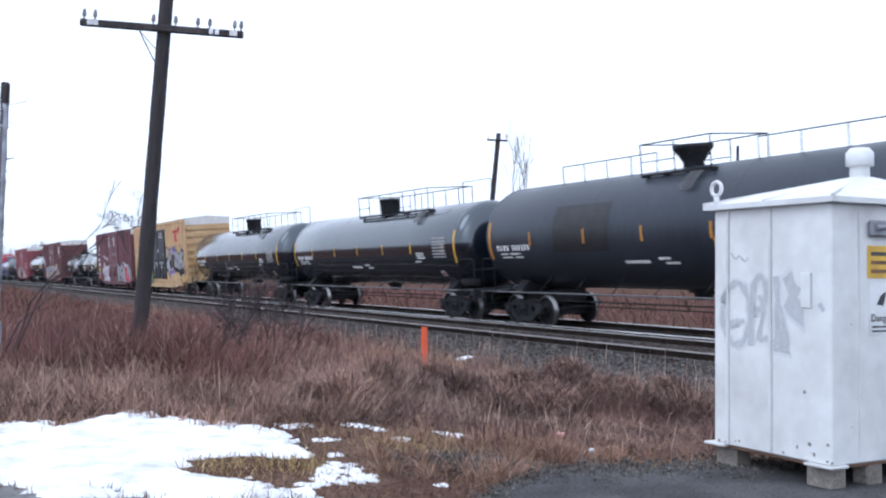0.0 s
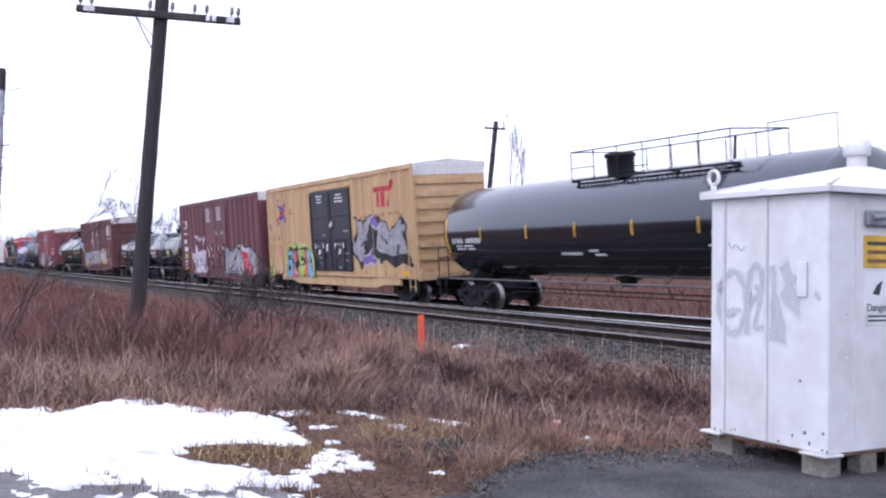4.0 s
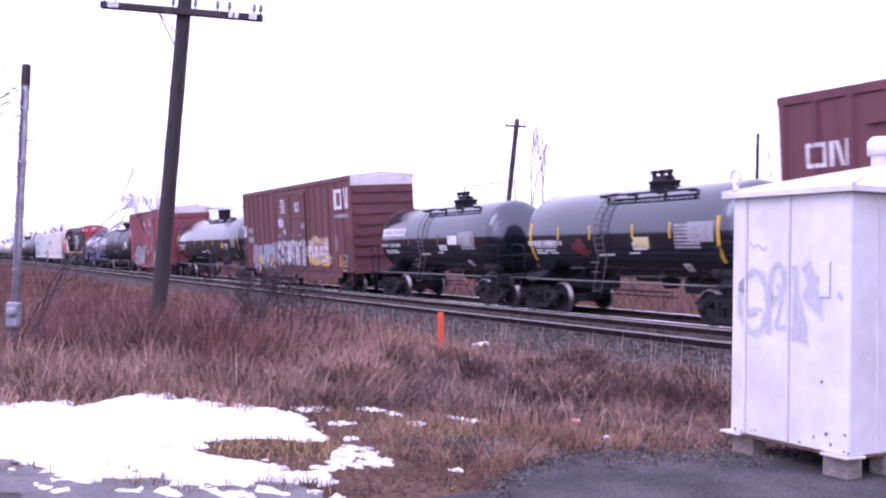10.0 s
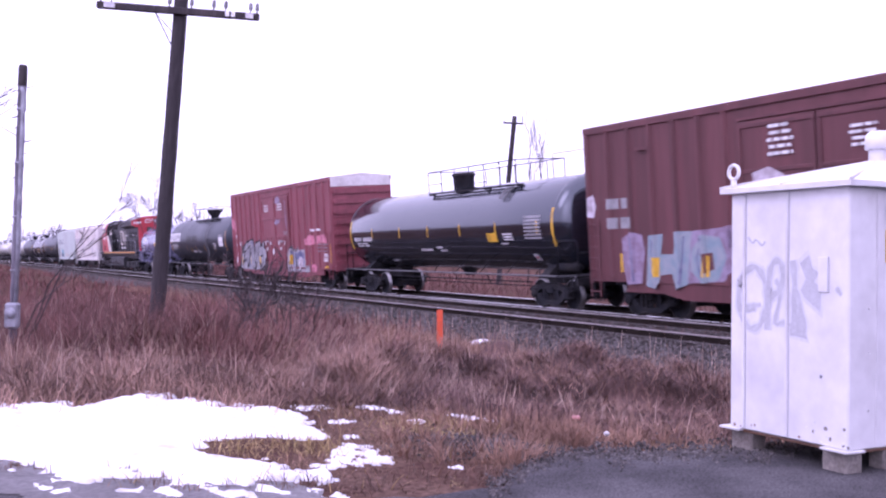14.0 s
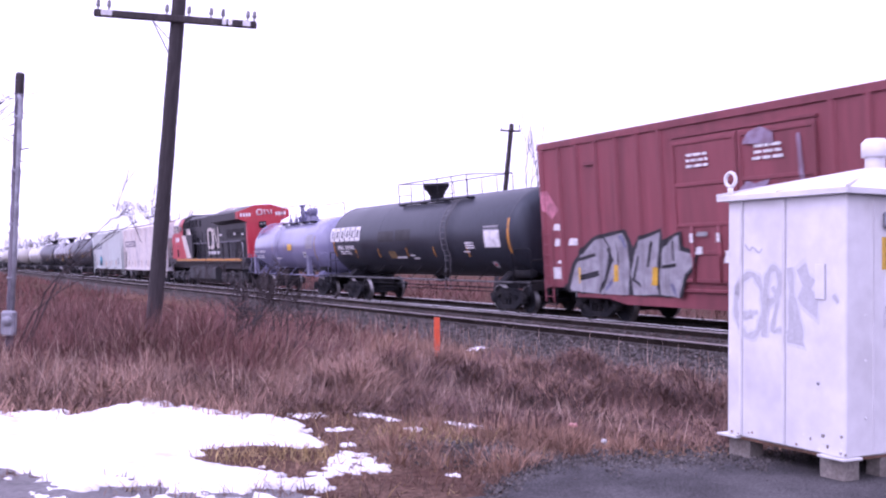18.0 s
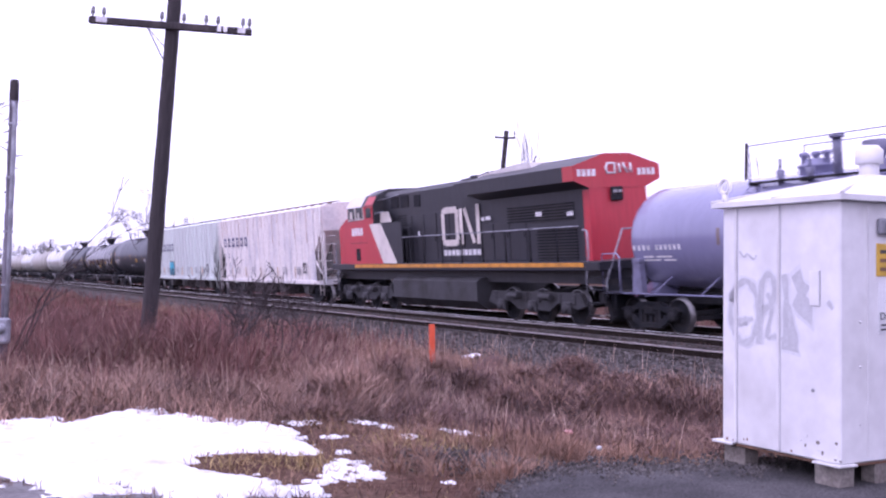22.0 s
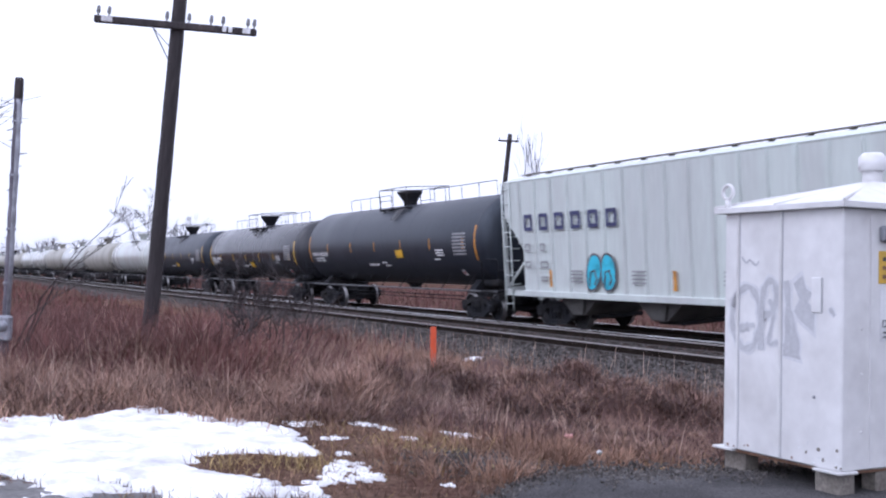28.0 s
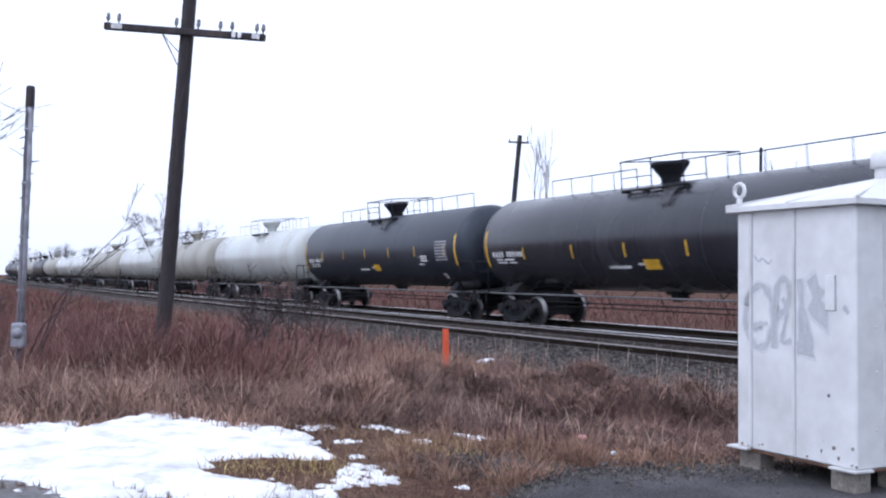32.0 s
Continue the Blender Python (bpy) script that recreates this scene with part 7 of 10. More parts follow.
# short turf between the snow, the lot and the weeds
x, y = scatter(64000, -5.5, 5.5, 7.0, 12.6)
line = np.interp(x, [-6, -3.2, -2.3, -1.3, -0.4, 0.35, 0.5, 0.68, 0.9, 1.25, 1.75, 2.5, 3.6, 6], [8.1, 7.5, 7.05, 6.85, 6.95, 7.3, 7.75, 8.2, 8.5, 8.68, 8.72, 8.85, 9.25, 10.4])
bare = smooth(1 - ((x - 0.45) / 0.8) ** 2 - ((y - 9.2) / 0.8) ** 2)
ok = (y > line + 0.16 * ripple(x * 3, y * 3) + 0.12) & (snow_depth(x, y) < -0.03) & (0.45 + 0.55 * ripple(x * 1.6, y * 1.6) + 0.3 * ripple(x * 5, y * 5) - 0.6 * bare > rng.uniform(0, 1, len(x)))
x, y = x[ok], y[ok]
moss = rng.uniform(0, 1, len(x)) < 0.9 * np.maximum.reduce([smooth(1.2 - ((x - a) / r) ** 2 - ((y - b) / q) ** 2) for a, b, r, q in ((-1.45, 8.7, 0.75, 0.5), (-0.45, 9.75, 0.6, 0.5), (0.05, 9.6, 0.45, 0.4), (2.9, 10.4, 0.9, 0.6), (-0.2, 10.4, 0.5, 0.3))]) + 0.06
for m, name, label, mat, top in ((~moss, "turf", "short tan winter turf", TURF, 0.15), (moss, "olive_turf", "short olive and yellow winter turf", MOSS, 0.16)):
    n = int(m.sum())
    blades(name, label, x[m], y[m], ground_z(x[m], y[m]) - 0.005, rng.uniform(0.04, top, n) * (1 + 0.5 * ripple(x[m] * 2, y[m] * 2)), rng.uniform(0.005, 0.010, n), np.abs(rng.normal(0.9, 0.35, n)), mat)
# tan tufts in the turf
fx = np.concatenate([rng.normal(1.0, 0.35, 26), rng.uniform(-0.6, 3.0, 30), rng.normal(0.3, 0.25, 10)])
fy = np.concatenate([rng.normal(10.3, 0.35, 26), 0.32 * fx[26:56] + rng.uniform(9.2, 10.6, 30), rng.normal(8.5, 0.25, 10)])
i = np.repeat(np.arange(len(fx)), 55)
n = len(i)
r, a = np.abs(rng.normal(0, 0.07, n)), rng.uniform(0, 2 * np.pi, n)
x, y = fx[i] + r * np.cos(a), fy[i] + r * np.sin(a)
size = rng.uniform(0.6, 1.2, len(fx))[i]
blades("turf_tufts", "tan dead grass tufts in the turf", x, y, ground_z(x, y) - 0.01, rng.uniform(0.12, 0.34, n) * size, rng.uniform(0.004, 0.008, n), np.abs(rng.normal(0.6, 0.3, n)), TAN, heading=a + rng.normal(0, 0.5, n), bend=np.abs(rng.normal(0.8, 0.5, n)))
# weeds poking through the snow's edge
x, y = scatter(3600, -6, 0.5, 10.2, 12.2)
ok = (np.abs(snow_depth(x, y)) < 0.3) & ~cleared(x, y)
x, y = x[ok], y[ok]
blades("snow_edge_grass", "dead grass tufts at the snow's edge", x, y, ground_z(x, y), rng.uniform(0.1, 0.4, len(x)), rng.uniform(0.006, 0.011, len(x)), np.abs(rng.normal(0.7, 0.3, len(x))), STRAW)

# sparse dry stalks along the ballast's foot
beyond = lambda s, lat: np.stack([CS * lat + SN * s, SN * lat - CS * s], 1)
s = rng.uniform(-62, -2, 44000)
w = rng.uniform(10.4, 13.3, 44000)
reach = 0.55 * smooth((-s - 22) / 14)
ok = rng.uniform(0, 1, 44000) < np.clip(1.15 - (w - 10.6 - reach) / 1.9, 0.03, 1) * (0.6 + 0.9 * ripple(s * 0.8, w) + 0.5 * ripple(s * 2.6, w * 2.6))
s, w = s[ok], w[ok]
P0 = beyond(s, w)
blades("trackside_grass", "thin dry grass on the ballast's foot", P0[:, 0], P0[:, 1], np.maximum(bed(w), ground_z(P0[:, 0], P0[:, 1])) - 0.04, rng.uniform(0.12, 0.46, len(P0)) * np.clip(1.2 - (w - 10.5) * 0.3, 0.35, 1.2) * (0.5 + 0.9 * np.clip(ripple(s * 1.3, w * 1.6) + 0.35, 0, 1.2)), rng.uniform(0.008, 0.014, len(P0)), np.abs(rng.normal(0.6, 0.3, len(P0))), TAN)
# tall thin stalks that stand before the ballast
s = rng.uniform(-34, -3, 2000)
w = rng.uniform(10.3, 12.7, 2000)
ok = rng.uniform(0, 1, 2000) < 0.45 + 0.8 * ripple(s * 0.9, w * 1.1)
s, w = s[ok], w[ok]
P0 = beyond(s, w)
blades("tall_stalks", "tall thin pale stalks before the railway bed", P0[:, 0], P0[:, 1], np.maximum(bed(w), ground_z(P0[:, 0], P0[:, 1])) - 0.03, rng.uniform(0.3, 0.62, len(P0)), rng.uniform(0.005, 0.009, len(P0)), np.abs(rng.normal(0.28, 0.2, len(P0))), STALK)
# rust-coloured weeds between the rails
s = rng.uniform(-75, -2, 5000)
w = rng.uniform(-0.66, 0.66, 5000)
P0 = np.array([((TRACK if i % 2 else NEAR_TRACK) @ Vector((a, b, -0.21)))[:] for i, (a, b) in enumerate(zip(s, w))])
blades("track_weeds", "low brown weeds between the rails", P0[:, 0], P0[:, 1], P0[:, 2], rng.uniform(0.05, 0.2, len(P0)), rng.uniform(0.01, 0.02, len(P0)), np.abs(rng.normal(0.6, 0.3, len(P0))), THATCH)

# brush on the far side of the line, and the open field towards the horizon
s = 8 - 270 * rng.uniform(0, 1, 60000) ** 2.4
w = 3.4 + 42 * rng.uniform(0, 1, 60000) ** 2.4
P0 = np.array([(AWAY * (MIDDLE + b) + ALONG * a)[:] for a, b in zip(s, w)])
hh = (0.5 + 0.6 * rng.uniform(0, 1, len(P0))) * (0.8 + 0.4 * ripple(s * 0.3, w * 0.4)) * np.clip((w - 2.6) / 4, 0.3, 1.15)
root = np.maximum(ground_z(P0[:, 0], P0[:, 1]), bed(MIDDLE + w)) - 0.05
front = (w < 6.5) & (rng.uniform(0, 1, len(w)) < 0.3 + 0.5 * ripple(s * 0.25, w))
for m, name, label, mat in ((~front, "far_brush", "red-brown brush beyond the railway", BRUSH), (front, "far_grass", "tan dead grass beyond the railway", TAN)):
    n = int(m.sum())
    blades(name, label, P0[m, 0], P0[m, 1], root[m], hh[m], rng.uniform(0.012, 0.024, n) * (1 + np.abs(s[m]) / 60), np.abs(rng.normal(0.85, 0.4, n)), mat)
x = rng.uniform(-75, 2, 40000)
y = 26 + 150 * rng.uniform(0, 1, 40000) ** 1.7
ok = (beside(x, y) < 12.3) & (np.abs(x) < 0.52 * y + 4)
x, y = x[ok], y[ok]
blades("field_grass", "red-brown dead weeds of the open field", x, y, ground_z(x, y) - 0.05, rng.uniform(0.35, 0.95, len(x)) * (0.8 + 0.3 * ripple(x * 0.3, y * 0.3)), rng.uniform(0.015, 0.03, len(x)) * (1 + y / 60), np.abs(rng.normal(0.5, 0.3, len(x))), BRUSH)

# loose stones: along the lot's edge and on the ballast's shoulder


def stones(name, label, P, size, mat):
    n = len(P)
    base = np.array([(1, 0, 0), (-1, 0, 0), (0, 1, 0), (0, -1, 0), (0, 0, 1), (0, 0, -1)], float)
    v = P[:, None, :] + base[None] * rng.uniform(0.55, 1.2, (n, 6, 1)) * size[:, None, None] + rng.normal(0, 0.18, (n, 6, 3)) * size[:, None, None]
    f = np.array([(0, 2, 4), (2, 1, 4), (1, 3, 4), (3, 0, 4), (2, 0, 5), (1, 2, 5), (3, 1, 5), (0, 3, 5)])
    q = (np.arange(n)[:, None, None] * 6 + f[None]).reshape(-1, 3)
    me = bpy.data.meshes.new(name)
    me.from_pydata(v.reshape(-1, 3).tolist(), [], q.tolist())
    me.materials.append(mat)
    return tagged(new(name, me), label, "stones", kind="stuff")


t = rng.uniform(0.3, 4.5, 9000)
ex = t
ey = np.interp(t, [0.3, 0.5, 0.68, 0.9, 1.25, 1.75, 2.5, 3.6, 6], [7.2, 7.75, 8.2, 8.5, 8.68, 8.72, 8.85, 9.25, 10.3]) + rng.normal(0.0, 0.3, 9000) * (0.4 + 1.2 * np.abs(ripple(t * 2, t)))
stones("gravel", "loose grey gravel along the lot's edge", np.stack([ex, ey, np.maximum(ground_z(ex, ey), -0.135) + 0.004], 1), 0.003 + 0.017 * rng.uniform(0, 1, 9000) ** 3.2, STONE)
ax, ay = rng.normal(0.45, 0.4, 2200), rng.normal(9.25, 0.4, 2200)
stones("gravel_patch", "grey gravel showing through the turf", np.stack([ax, ay, ground_z(ax, ay) + 0.006], 1), 0.005 + 0.02 * rng.uniform(0, 1, 2200) ** 2, STONE)
s = -3 - 60 * rng.uniform(0, 1, 26000) ** 1.4
w = 11.2 + 5.3 * rng.uniform(0, 1, 26000) ** 1.5
P0 = np.concatenate([beyond(s, w), (bed(w) + 0.02)[:, None]], 1)
stones("ballast_stones", "loose crushed stones on the railway bed", P0, rng.uniform(0.02, 0.05, len(P0)), STONE)


THIN = 0.0052


def twigs(sh, p, d, length, r, depth, rnd, spread=0.55, droop=0.0):
    """Branches that fork and thin out."""
    steps_n = 3
    for i in range(steps_n):
        q = p + d * (length / steps_n)
        sh.rod(p, q, max(THIN, r * (1 - 0.22 * i)), 4 if r < 0.02 else 6, max(THIN, r * (1 - 0.22 * (i + 1))), cap=False)
        p = q
        d = (d + Vector((rnd.gauss(0, 0.13), rnd.gauss(0, 0.13), rnd.gauss(0.02, 0.1) - droop))).normalized()
        if depth > 0 and i > 0:
            for _ in range(rnd.choice((1, 2))):
                e = (d + Vector((rnd.gauss(0, spread), rnd.gauss(0, spread), rnd.gauss(0.1, spread * 0.6)))).normalized()
                twigs(sh, p, e, length * rnd.uniform(0.5, 0.75), r * 0.6, depth - 1, rnd, spread, droop)
    if depth > 0:
        twigs(sh, p, d, length * 0.6, r * 0.55, depth - 1, rnd, spread, droop)


def shrub(x, y, height, stems, seed, label, spread=0.5, r=0.02, lean=(0, 0), depth=3):
    rnd = random.Random(seed)
    ob = thing("bare_shrub", label, "shrub", "bare shrubs")
    z = float(ground_z(np.array(x), np.array(y)))
    ob.matrix_world = Matrix.Translation((x, y, z - 0.05))
    for i in range(stems):
        sh = Shape()
        d = Vector((rnd.gauss(lean[0], 0.28), rnd.gauss(lean[1], 0.28), 1)).normalized()
        twigs(sh, Vector((rnd.gauss(0, 0.12), rnd.gauss(0, 0.12), 0)), d, height * rnd.uniform(0.35, 0.5), r * rnd.uniform(0.7, 1.2), depth, rnd, spread)
        me = bpy.data.meshes.new("stem")
        me.from_pydata(sh.v, [], sh.f)
        me.materials.append(BARK)
        part("stem", me, None, ob)
    return ob


shrub(-3.25, 16.8, 2.0, 4, 3, "leafless dark twiggy shrub among red brush", 0.6, 0.011)
shrub(-2.55, 16.3, 1.75, 3, 5, "low leafless twiggy shrub among red brush", 0.6, 0.011)
shrub(-3.9, 18.2, 1.6, 3, 8, "low leafless shrub beside the telegraph pole", 0.55, 0.011)


def arching_shrub(x, y, stems, seed, label, r=0.016):
    """A shrub whose long stems follow given bends, with short twigs along them."""
    rnd = random.Random(seed)
    ob = thing("bare_shrub", label, "shrub", "bare shrubs")
    z = float(ground_z(np.array(x), np.array(y)))
    ob.matrix_world = Matrix.Translation((x, y, z - 0.05))
    for bends in stems:
        sh = Shape()
        pts = [Vector((a - x, rnd.uniform(-0.12, 0.12), b - z + 0.05)) for a, b in bends]
        for i, (p, q) in enumerate(zip(pts, pts[1:])):
            k = 1 - i / len(pts)
            sh.rod(p, q, max(THIN, r * k), 6, max(THIN, r * (k - 1 / len(pts))), cap=False)
            for _ in range(1 if i > 1 else 0):
                o = p.lerp(q, rnd.random())
                d = ((q - p).normalized() + Vector((rnd.gauss(0.1, 0.5), rnd.gauss(0, 0.4), rnd.gauss(0, 0.4)))).normalized()
                twigs(sh, o, d, rnd.uniform(0.25, 0.45), 0.006, 1, rnd, 0.4)
        me = bpy.data.meshes.new("stem")
        me.from_pydata(sh.v, [], sh.f)
        me.materials.append(BARK)
        part("stem", me, None, ob)
    return ob


arching_shrub(-7.0, 16.6, ([(-7.0, -0.5), (-6.85, 0.1), (-6.68, 0.62), (-6.53, 1.01), (-6.16, 1.49), (-5.83, 1.87), (-5.53, 2.13), (-5.38, 2.34), (-5.34, 2.69)],
                           [(-6.9, -0.5), (-6.7, 0.3), (-6.46, 0.9), (-6.29, 1.27), (-5.96, 1.59), (-5.64, 1.83), (-5.37, 2.02), (-5.05, 2.19)],
                           [(-7.05, -0.5), (-6.95, 0.2), (-6.7, 0.7), (-6.3, 1.05), (-5.85, 1.3), (-5.5, 1.45)]), 11, "leafless shrub with long leaning branches")
arching_shrub(-2.6, 16.6, ([(-2.58, -0.5), (-2.56, 0.4), (-2.57, 0.76), (-2.56, 1.11), (-2.53, 1.5)], [(-3.1, -0.5), (-3.15, 0.3), (-3.26, 0.9), (-3.33, 1.31), (-3.28, 1.58)]), 12, "leafless shrub with thin upright stems", 0.014)
shrub(-8.3, 17.5, 1.9, 3, 13, "low leafless shrub behind the mast", 0.5, 0.012)


def bare_tree(x, y, height, seed, label, spread=0.4, r=0.09, trunk_h=0.3, depth=4, fan=0.3):
    rnd = random.Random(seed)
    ob = thing("bare_tree", label, "tree", "bare trees")
    z = float(ground_z(np.array(x), np.array(y)))
    ob.matrix_world = Matrix.Translation((x, y, z - 0.1))
    top = Vector((rnd.gauss(0, 0.1), rnd.gauss(0, 0.1), height * trunk_h))
    part("trunk", Shape().rod((0, 0, 0), top * 0.5, r, 8, r * 0.85).rod(top * 0.5, top, r * 0.85, 8, r * 0.7), BARK, ob)
    sh = Shape()
    for i in range(rnd.choice((3, 4))):
        d = Vector((rnd.gauss(0, fan), rnd.gauss(0, fan), 1)).normalized()
        twigs(sh, top, d, height * rnd.uniform(0.22, 0.34), r * 0.5, depth, rnd, spread)
    me = bpy.data.meshes.new("crown")
    me.from_pydata(sh.v, [], sh.f)
    me.materials.append(BARK)
    part("crown", me, None, ob, "leafless branches")
    return ob


# trees beyond the line, and one that reaches in beside the mast
bare_tree(5.95, 75, 13.2, 21, "slender leafless tree beyond the railway", 0.14, 0.065, 0.45, 2, 0.06)
bare_tree(6.9, 76, 12.6, 22, "slender leafless tree beyond the railway", 0.14, 0.06, 0.45, 2, 0.06)
for i, (px, dist, hh) in enumerate(((0.335, 48, 7.6), (0.355, 50, 7.4), (0.375, 47, 7.0), (0.39, 52, 7.8))):
    bare_tree(px * dist, dist, hh, 30 + i, "leafless bushy tree beyond the railway", 0.4, 0.06, 0.3, 3)
bare_tree(-24.6, 85, 9.0, 41, "tall leafless tree beyond the railway", 0.3, 0.09, 0.3, 4)
bare_tree(-23.0, 88, 7.5, 42, "leafless tree beyond the railway", 0.45, 0.08, 0.25, 4)
rnd = random.Random(5)
for i in range(11):
    d = 200 + rnd.uniform(-20, 60)
    a = -0.425 + i * 0.0145
    bare_tree(a * d, d, rnd.uniform(7.5, 10.5), 50 + i, "distant leafless tree on the horizon", 0.5, 0.16, 0.25, 3)
bare_tree(-9.4, 17.5, 6.6, 71, "leafless tree with thin twigs beside the mast", 0.5, 0.05, 0.3, 3)

# ---- the cars of the train: what they are, and where their middles are along the line at 13 s
TRAIN = []


def place(car, middle, roll_from=None):
    TRAIN.append((car, middle))


first = tank_car(TANK_GLOSS, "glossy black tank car with yellow reflective strips and white stencils")
place(first, (64.1 + 81.5) / 2)
place(copy_thing(first, Matrix.Identity(4)), 45.45 + 8.7)
place(tank_car(TANK_GLOSS, "glossy black tank car with a yellow square plate", plate=4.0), -50.6 + 8.7)
dull = tank_car(TANK_BLACK, "dull black tank car with yellow strips and a yellow plate", plate=0.3, plate_a=110)
place(dull, -211.3 + 8.7)
place(tank_car(TANK_SATIN, "satin black tank car with a small yellow plate", plate=0.3, plate_a=110, strip_a=92), -193.1 + 8.7)
place(tank_car(TANK_BLACK, "large dull black tank car with orange strips and repainted patch", R=1.60, cz=2.72, plate=2.2, patch=(-4.4, 2.6), tape_paint=ORANGE_TAPE), 82.6 + 8.7)
place(tank_car(TANK_BLACK, "large dull black tank car with orange strips and a yellow plate", R=1.60, cz=2.72, plate=1.6, tape_paint=ORANGE_TAPE), -174.6 + 8.7)
front_tank = tank_car(TANK_GLOSS, "short glossy black tank car with a red splotch", L=9.9, R=1.27, cz=2.32, style="short", rails="none", deck_x=(-0.9, 2.95), full_ladder=-0.5, strip_x=(-2.7, -1.1, 0.87, 2.4), strip_a=76, plate=0.95, plate_a=92, plate_paint=PALE_PLATE)
place(front_tank, 2.83)
skin = next(c for c in front_tank.children if c.name.startswith("shell"))
for item in ((-1.75, 93, 0.3, 0.16), (-2.0, 99, 0.7, 0.2), (-1.85, 107, 0.75, 0.12), (-1.6, 112, 0.35, 0.1)):
    part("paint_splotch", wrap([item], 1.27, 2.32, 0.01 + 0.0004 * item[1] / 10), SPLOTCH_RED, skin, "dull red paint splotch")
part("data_panel", wrap([(3.1, 76, 0.95, 0.5)], 1.27, 2.32, 0.007), LETTER_GREY, skin, "pale grey data panel")
part("number_panel", wrap([(-4.05, 94, 1.25, 0.24)], 1.27, 2.32, 0.007), LETTER_GREY, skin, "pale panel behind the number")
rear_tank = tank_car(TANK_GLOSS, "short glossy black tank car with white lettering blocks", L=9.9, R=1.27, cz=2.32, style="short", rails="hoop", deck_x=(-0.95, 3.2), full_ladder=-0.5, strip_x=(-1.75, 0.75, 3.55), strip_a=80, tape_paint=DULL_PLATE, bands=False)
place(rear_tank, -8.65)
skin = next(c for c in rear_tank.children if c.name.startswith("shell"))
for i in range(6):
    for item in ((0, 68, 0.08, 0.3), (0.2, 68, 0.08, 0.3), (0.08, 68, 0.12, 0.08), (0.08, 78, 0.12, 0.08)):
        part("letter_block", wrap([(-4.15 + i * 0.36 + item[0],) + item[1:]], 1.27, 2.32, 0.009), LETTER_WHITE, skin, "bar of a white block")
part("white_panel", wrap([(1.6, 84, 0.7, 0.32)], 1.27, 2.32, 0.01), LETTER_WHITE, skin, "square white panel")
part("grey_panel", wrap([(2.38, 80, 0.9, 0.42)], 1.27, 2.32, 0.01), LETTER_GREY, skin, "square grey panel")
lettered = tank_car(TANK_BLACK, "black tank car with large white lettering blocks", L=16.7, tape_paint=ORANGE_TAPE, emblem=6, plate=-1.8, plate_a=108, plate_paint=DULL_PLATE, deck_x=(-1.55, 4.2), full_ladder=3.3, strip_x=(-5.27, -2.88, -0.19, 2.14, 4.71), strip_a=103)
place(lettered, -78.15)
skin = next(c for c in lettered.children if c.name.startswith("shell"))
part("white_panel", wrap([(6.06, 84, 1.0, 0.56)], 1.5, 2.6, 0.012), LETTER_WHITE, skin, "square white panel")
part("repaint_patch", wrap([(-2.7, 77, 1.55, 0.42), (-1.0, 76, 1.35, 0.42)], 1.5, 2.6, 0.005, 8), TANK_PATCH, skin, "matt black repainted patch")
lavender = tank_car(TANK_BLUE, "lavender blue short tank car with a railed dome", L=11.0, R=1.36, cz=2.44, style="short", plate=0.8, plate_a=84, rails="hoop", deck_x=(-1.05, 3.6), full_ladder=-0.87, strip_x=(-1.75, 0.25), strip_a=80, tape_paint=DULL_PLATE)
place(lavender, -93.5)
skin = next(c for c in lavender.children if c.name.startswith("shell"))
board = part("sign_board", wrap([(3.03, 101, 0.46, 0.28)], 1.36, 2.44, 0.012), SIGN_WHITE, skin, "small white framed sign")
part("sign_centre", wrap([(3.13, 103.5, 0.26, 0.16)], 1.36, 2.44, 0.017), BLACK_STEEL, skin, "black middle of the sign")

# box cars and the paint on their sides
yellow = box_car(BOX_YELLOW, "yellow box car with black plug doors and silver graffiti", DOOR_BLACK)
place(yellow, (27.3 + 44.03) / 2)
put = PAINTERS[yellow.name]
put("graffiti_shadow", [(2.18, 1.89), (2.69, 1.85), (3.03, 1.38), (3.13, 1.24), (3.44, 1.52), (3.69, 1.82), (4.27, 1.53), (4.90, 1.77), (5.05, 1.53), (5.33, 1.54), (5.56, 1.70), (5.99, 1.51), (6.45, 1.40), (6.74, 1.49), (7.15, 1.62), (7.46, 1.47), (7.95, 1.42), (7.80, 1.68), (7.65, 1.85), (7.52, 2.22), (7.44, 2.67), (7.55, 3.00), (7.37, 3.15), (7.24, 3.46), (6.87, 3.28), (6.46, 3.00), (5.97, 2.82), (5.76, 3.18), (5.40, 3.25), (5.03, 3.42), (4.65, 3.48), (4.16, 3.50), (3.54, 3.23), (3.32, 3.38), (3.03, 3.32), (2.75, 3.52), (2.86, 3.14), (2.83, 2.80), (2.72, 2.54), (2.46, 2.69), (2.33, 2.20)], SPRAY_BLACK, "black graffiti shadow", 0.004)
put("graffiti_letter", [(2.80, 3.45), (3.02, 3.25), (3.42, 3.27), (3.58, 3.16), (3.96, 3.33), (4.24, 3.43), (4.53, 3.42), (4.22, 3.24), (4.02, 3.08), (4.06, 2.91), (3.77, 2.69), (3.86, 2.52), (3.67, 2.27), (3.71, 2.02), (3.40, 1.69), (3.04, 1.58), (2.78, 1.89), (2.38, 2.03), (2.40, 2.55), (2.73, 2.34), (2.94, 2.71), (2.91, 3.09)], SPRAY_SILVER, "silver graffiti form", 0.007)
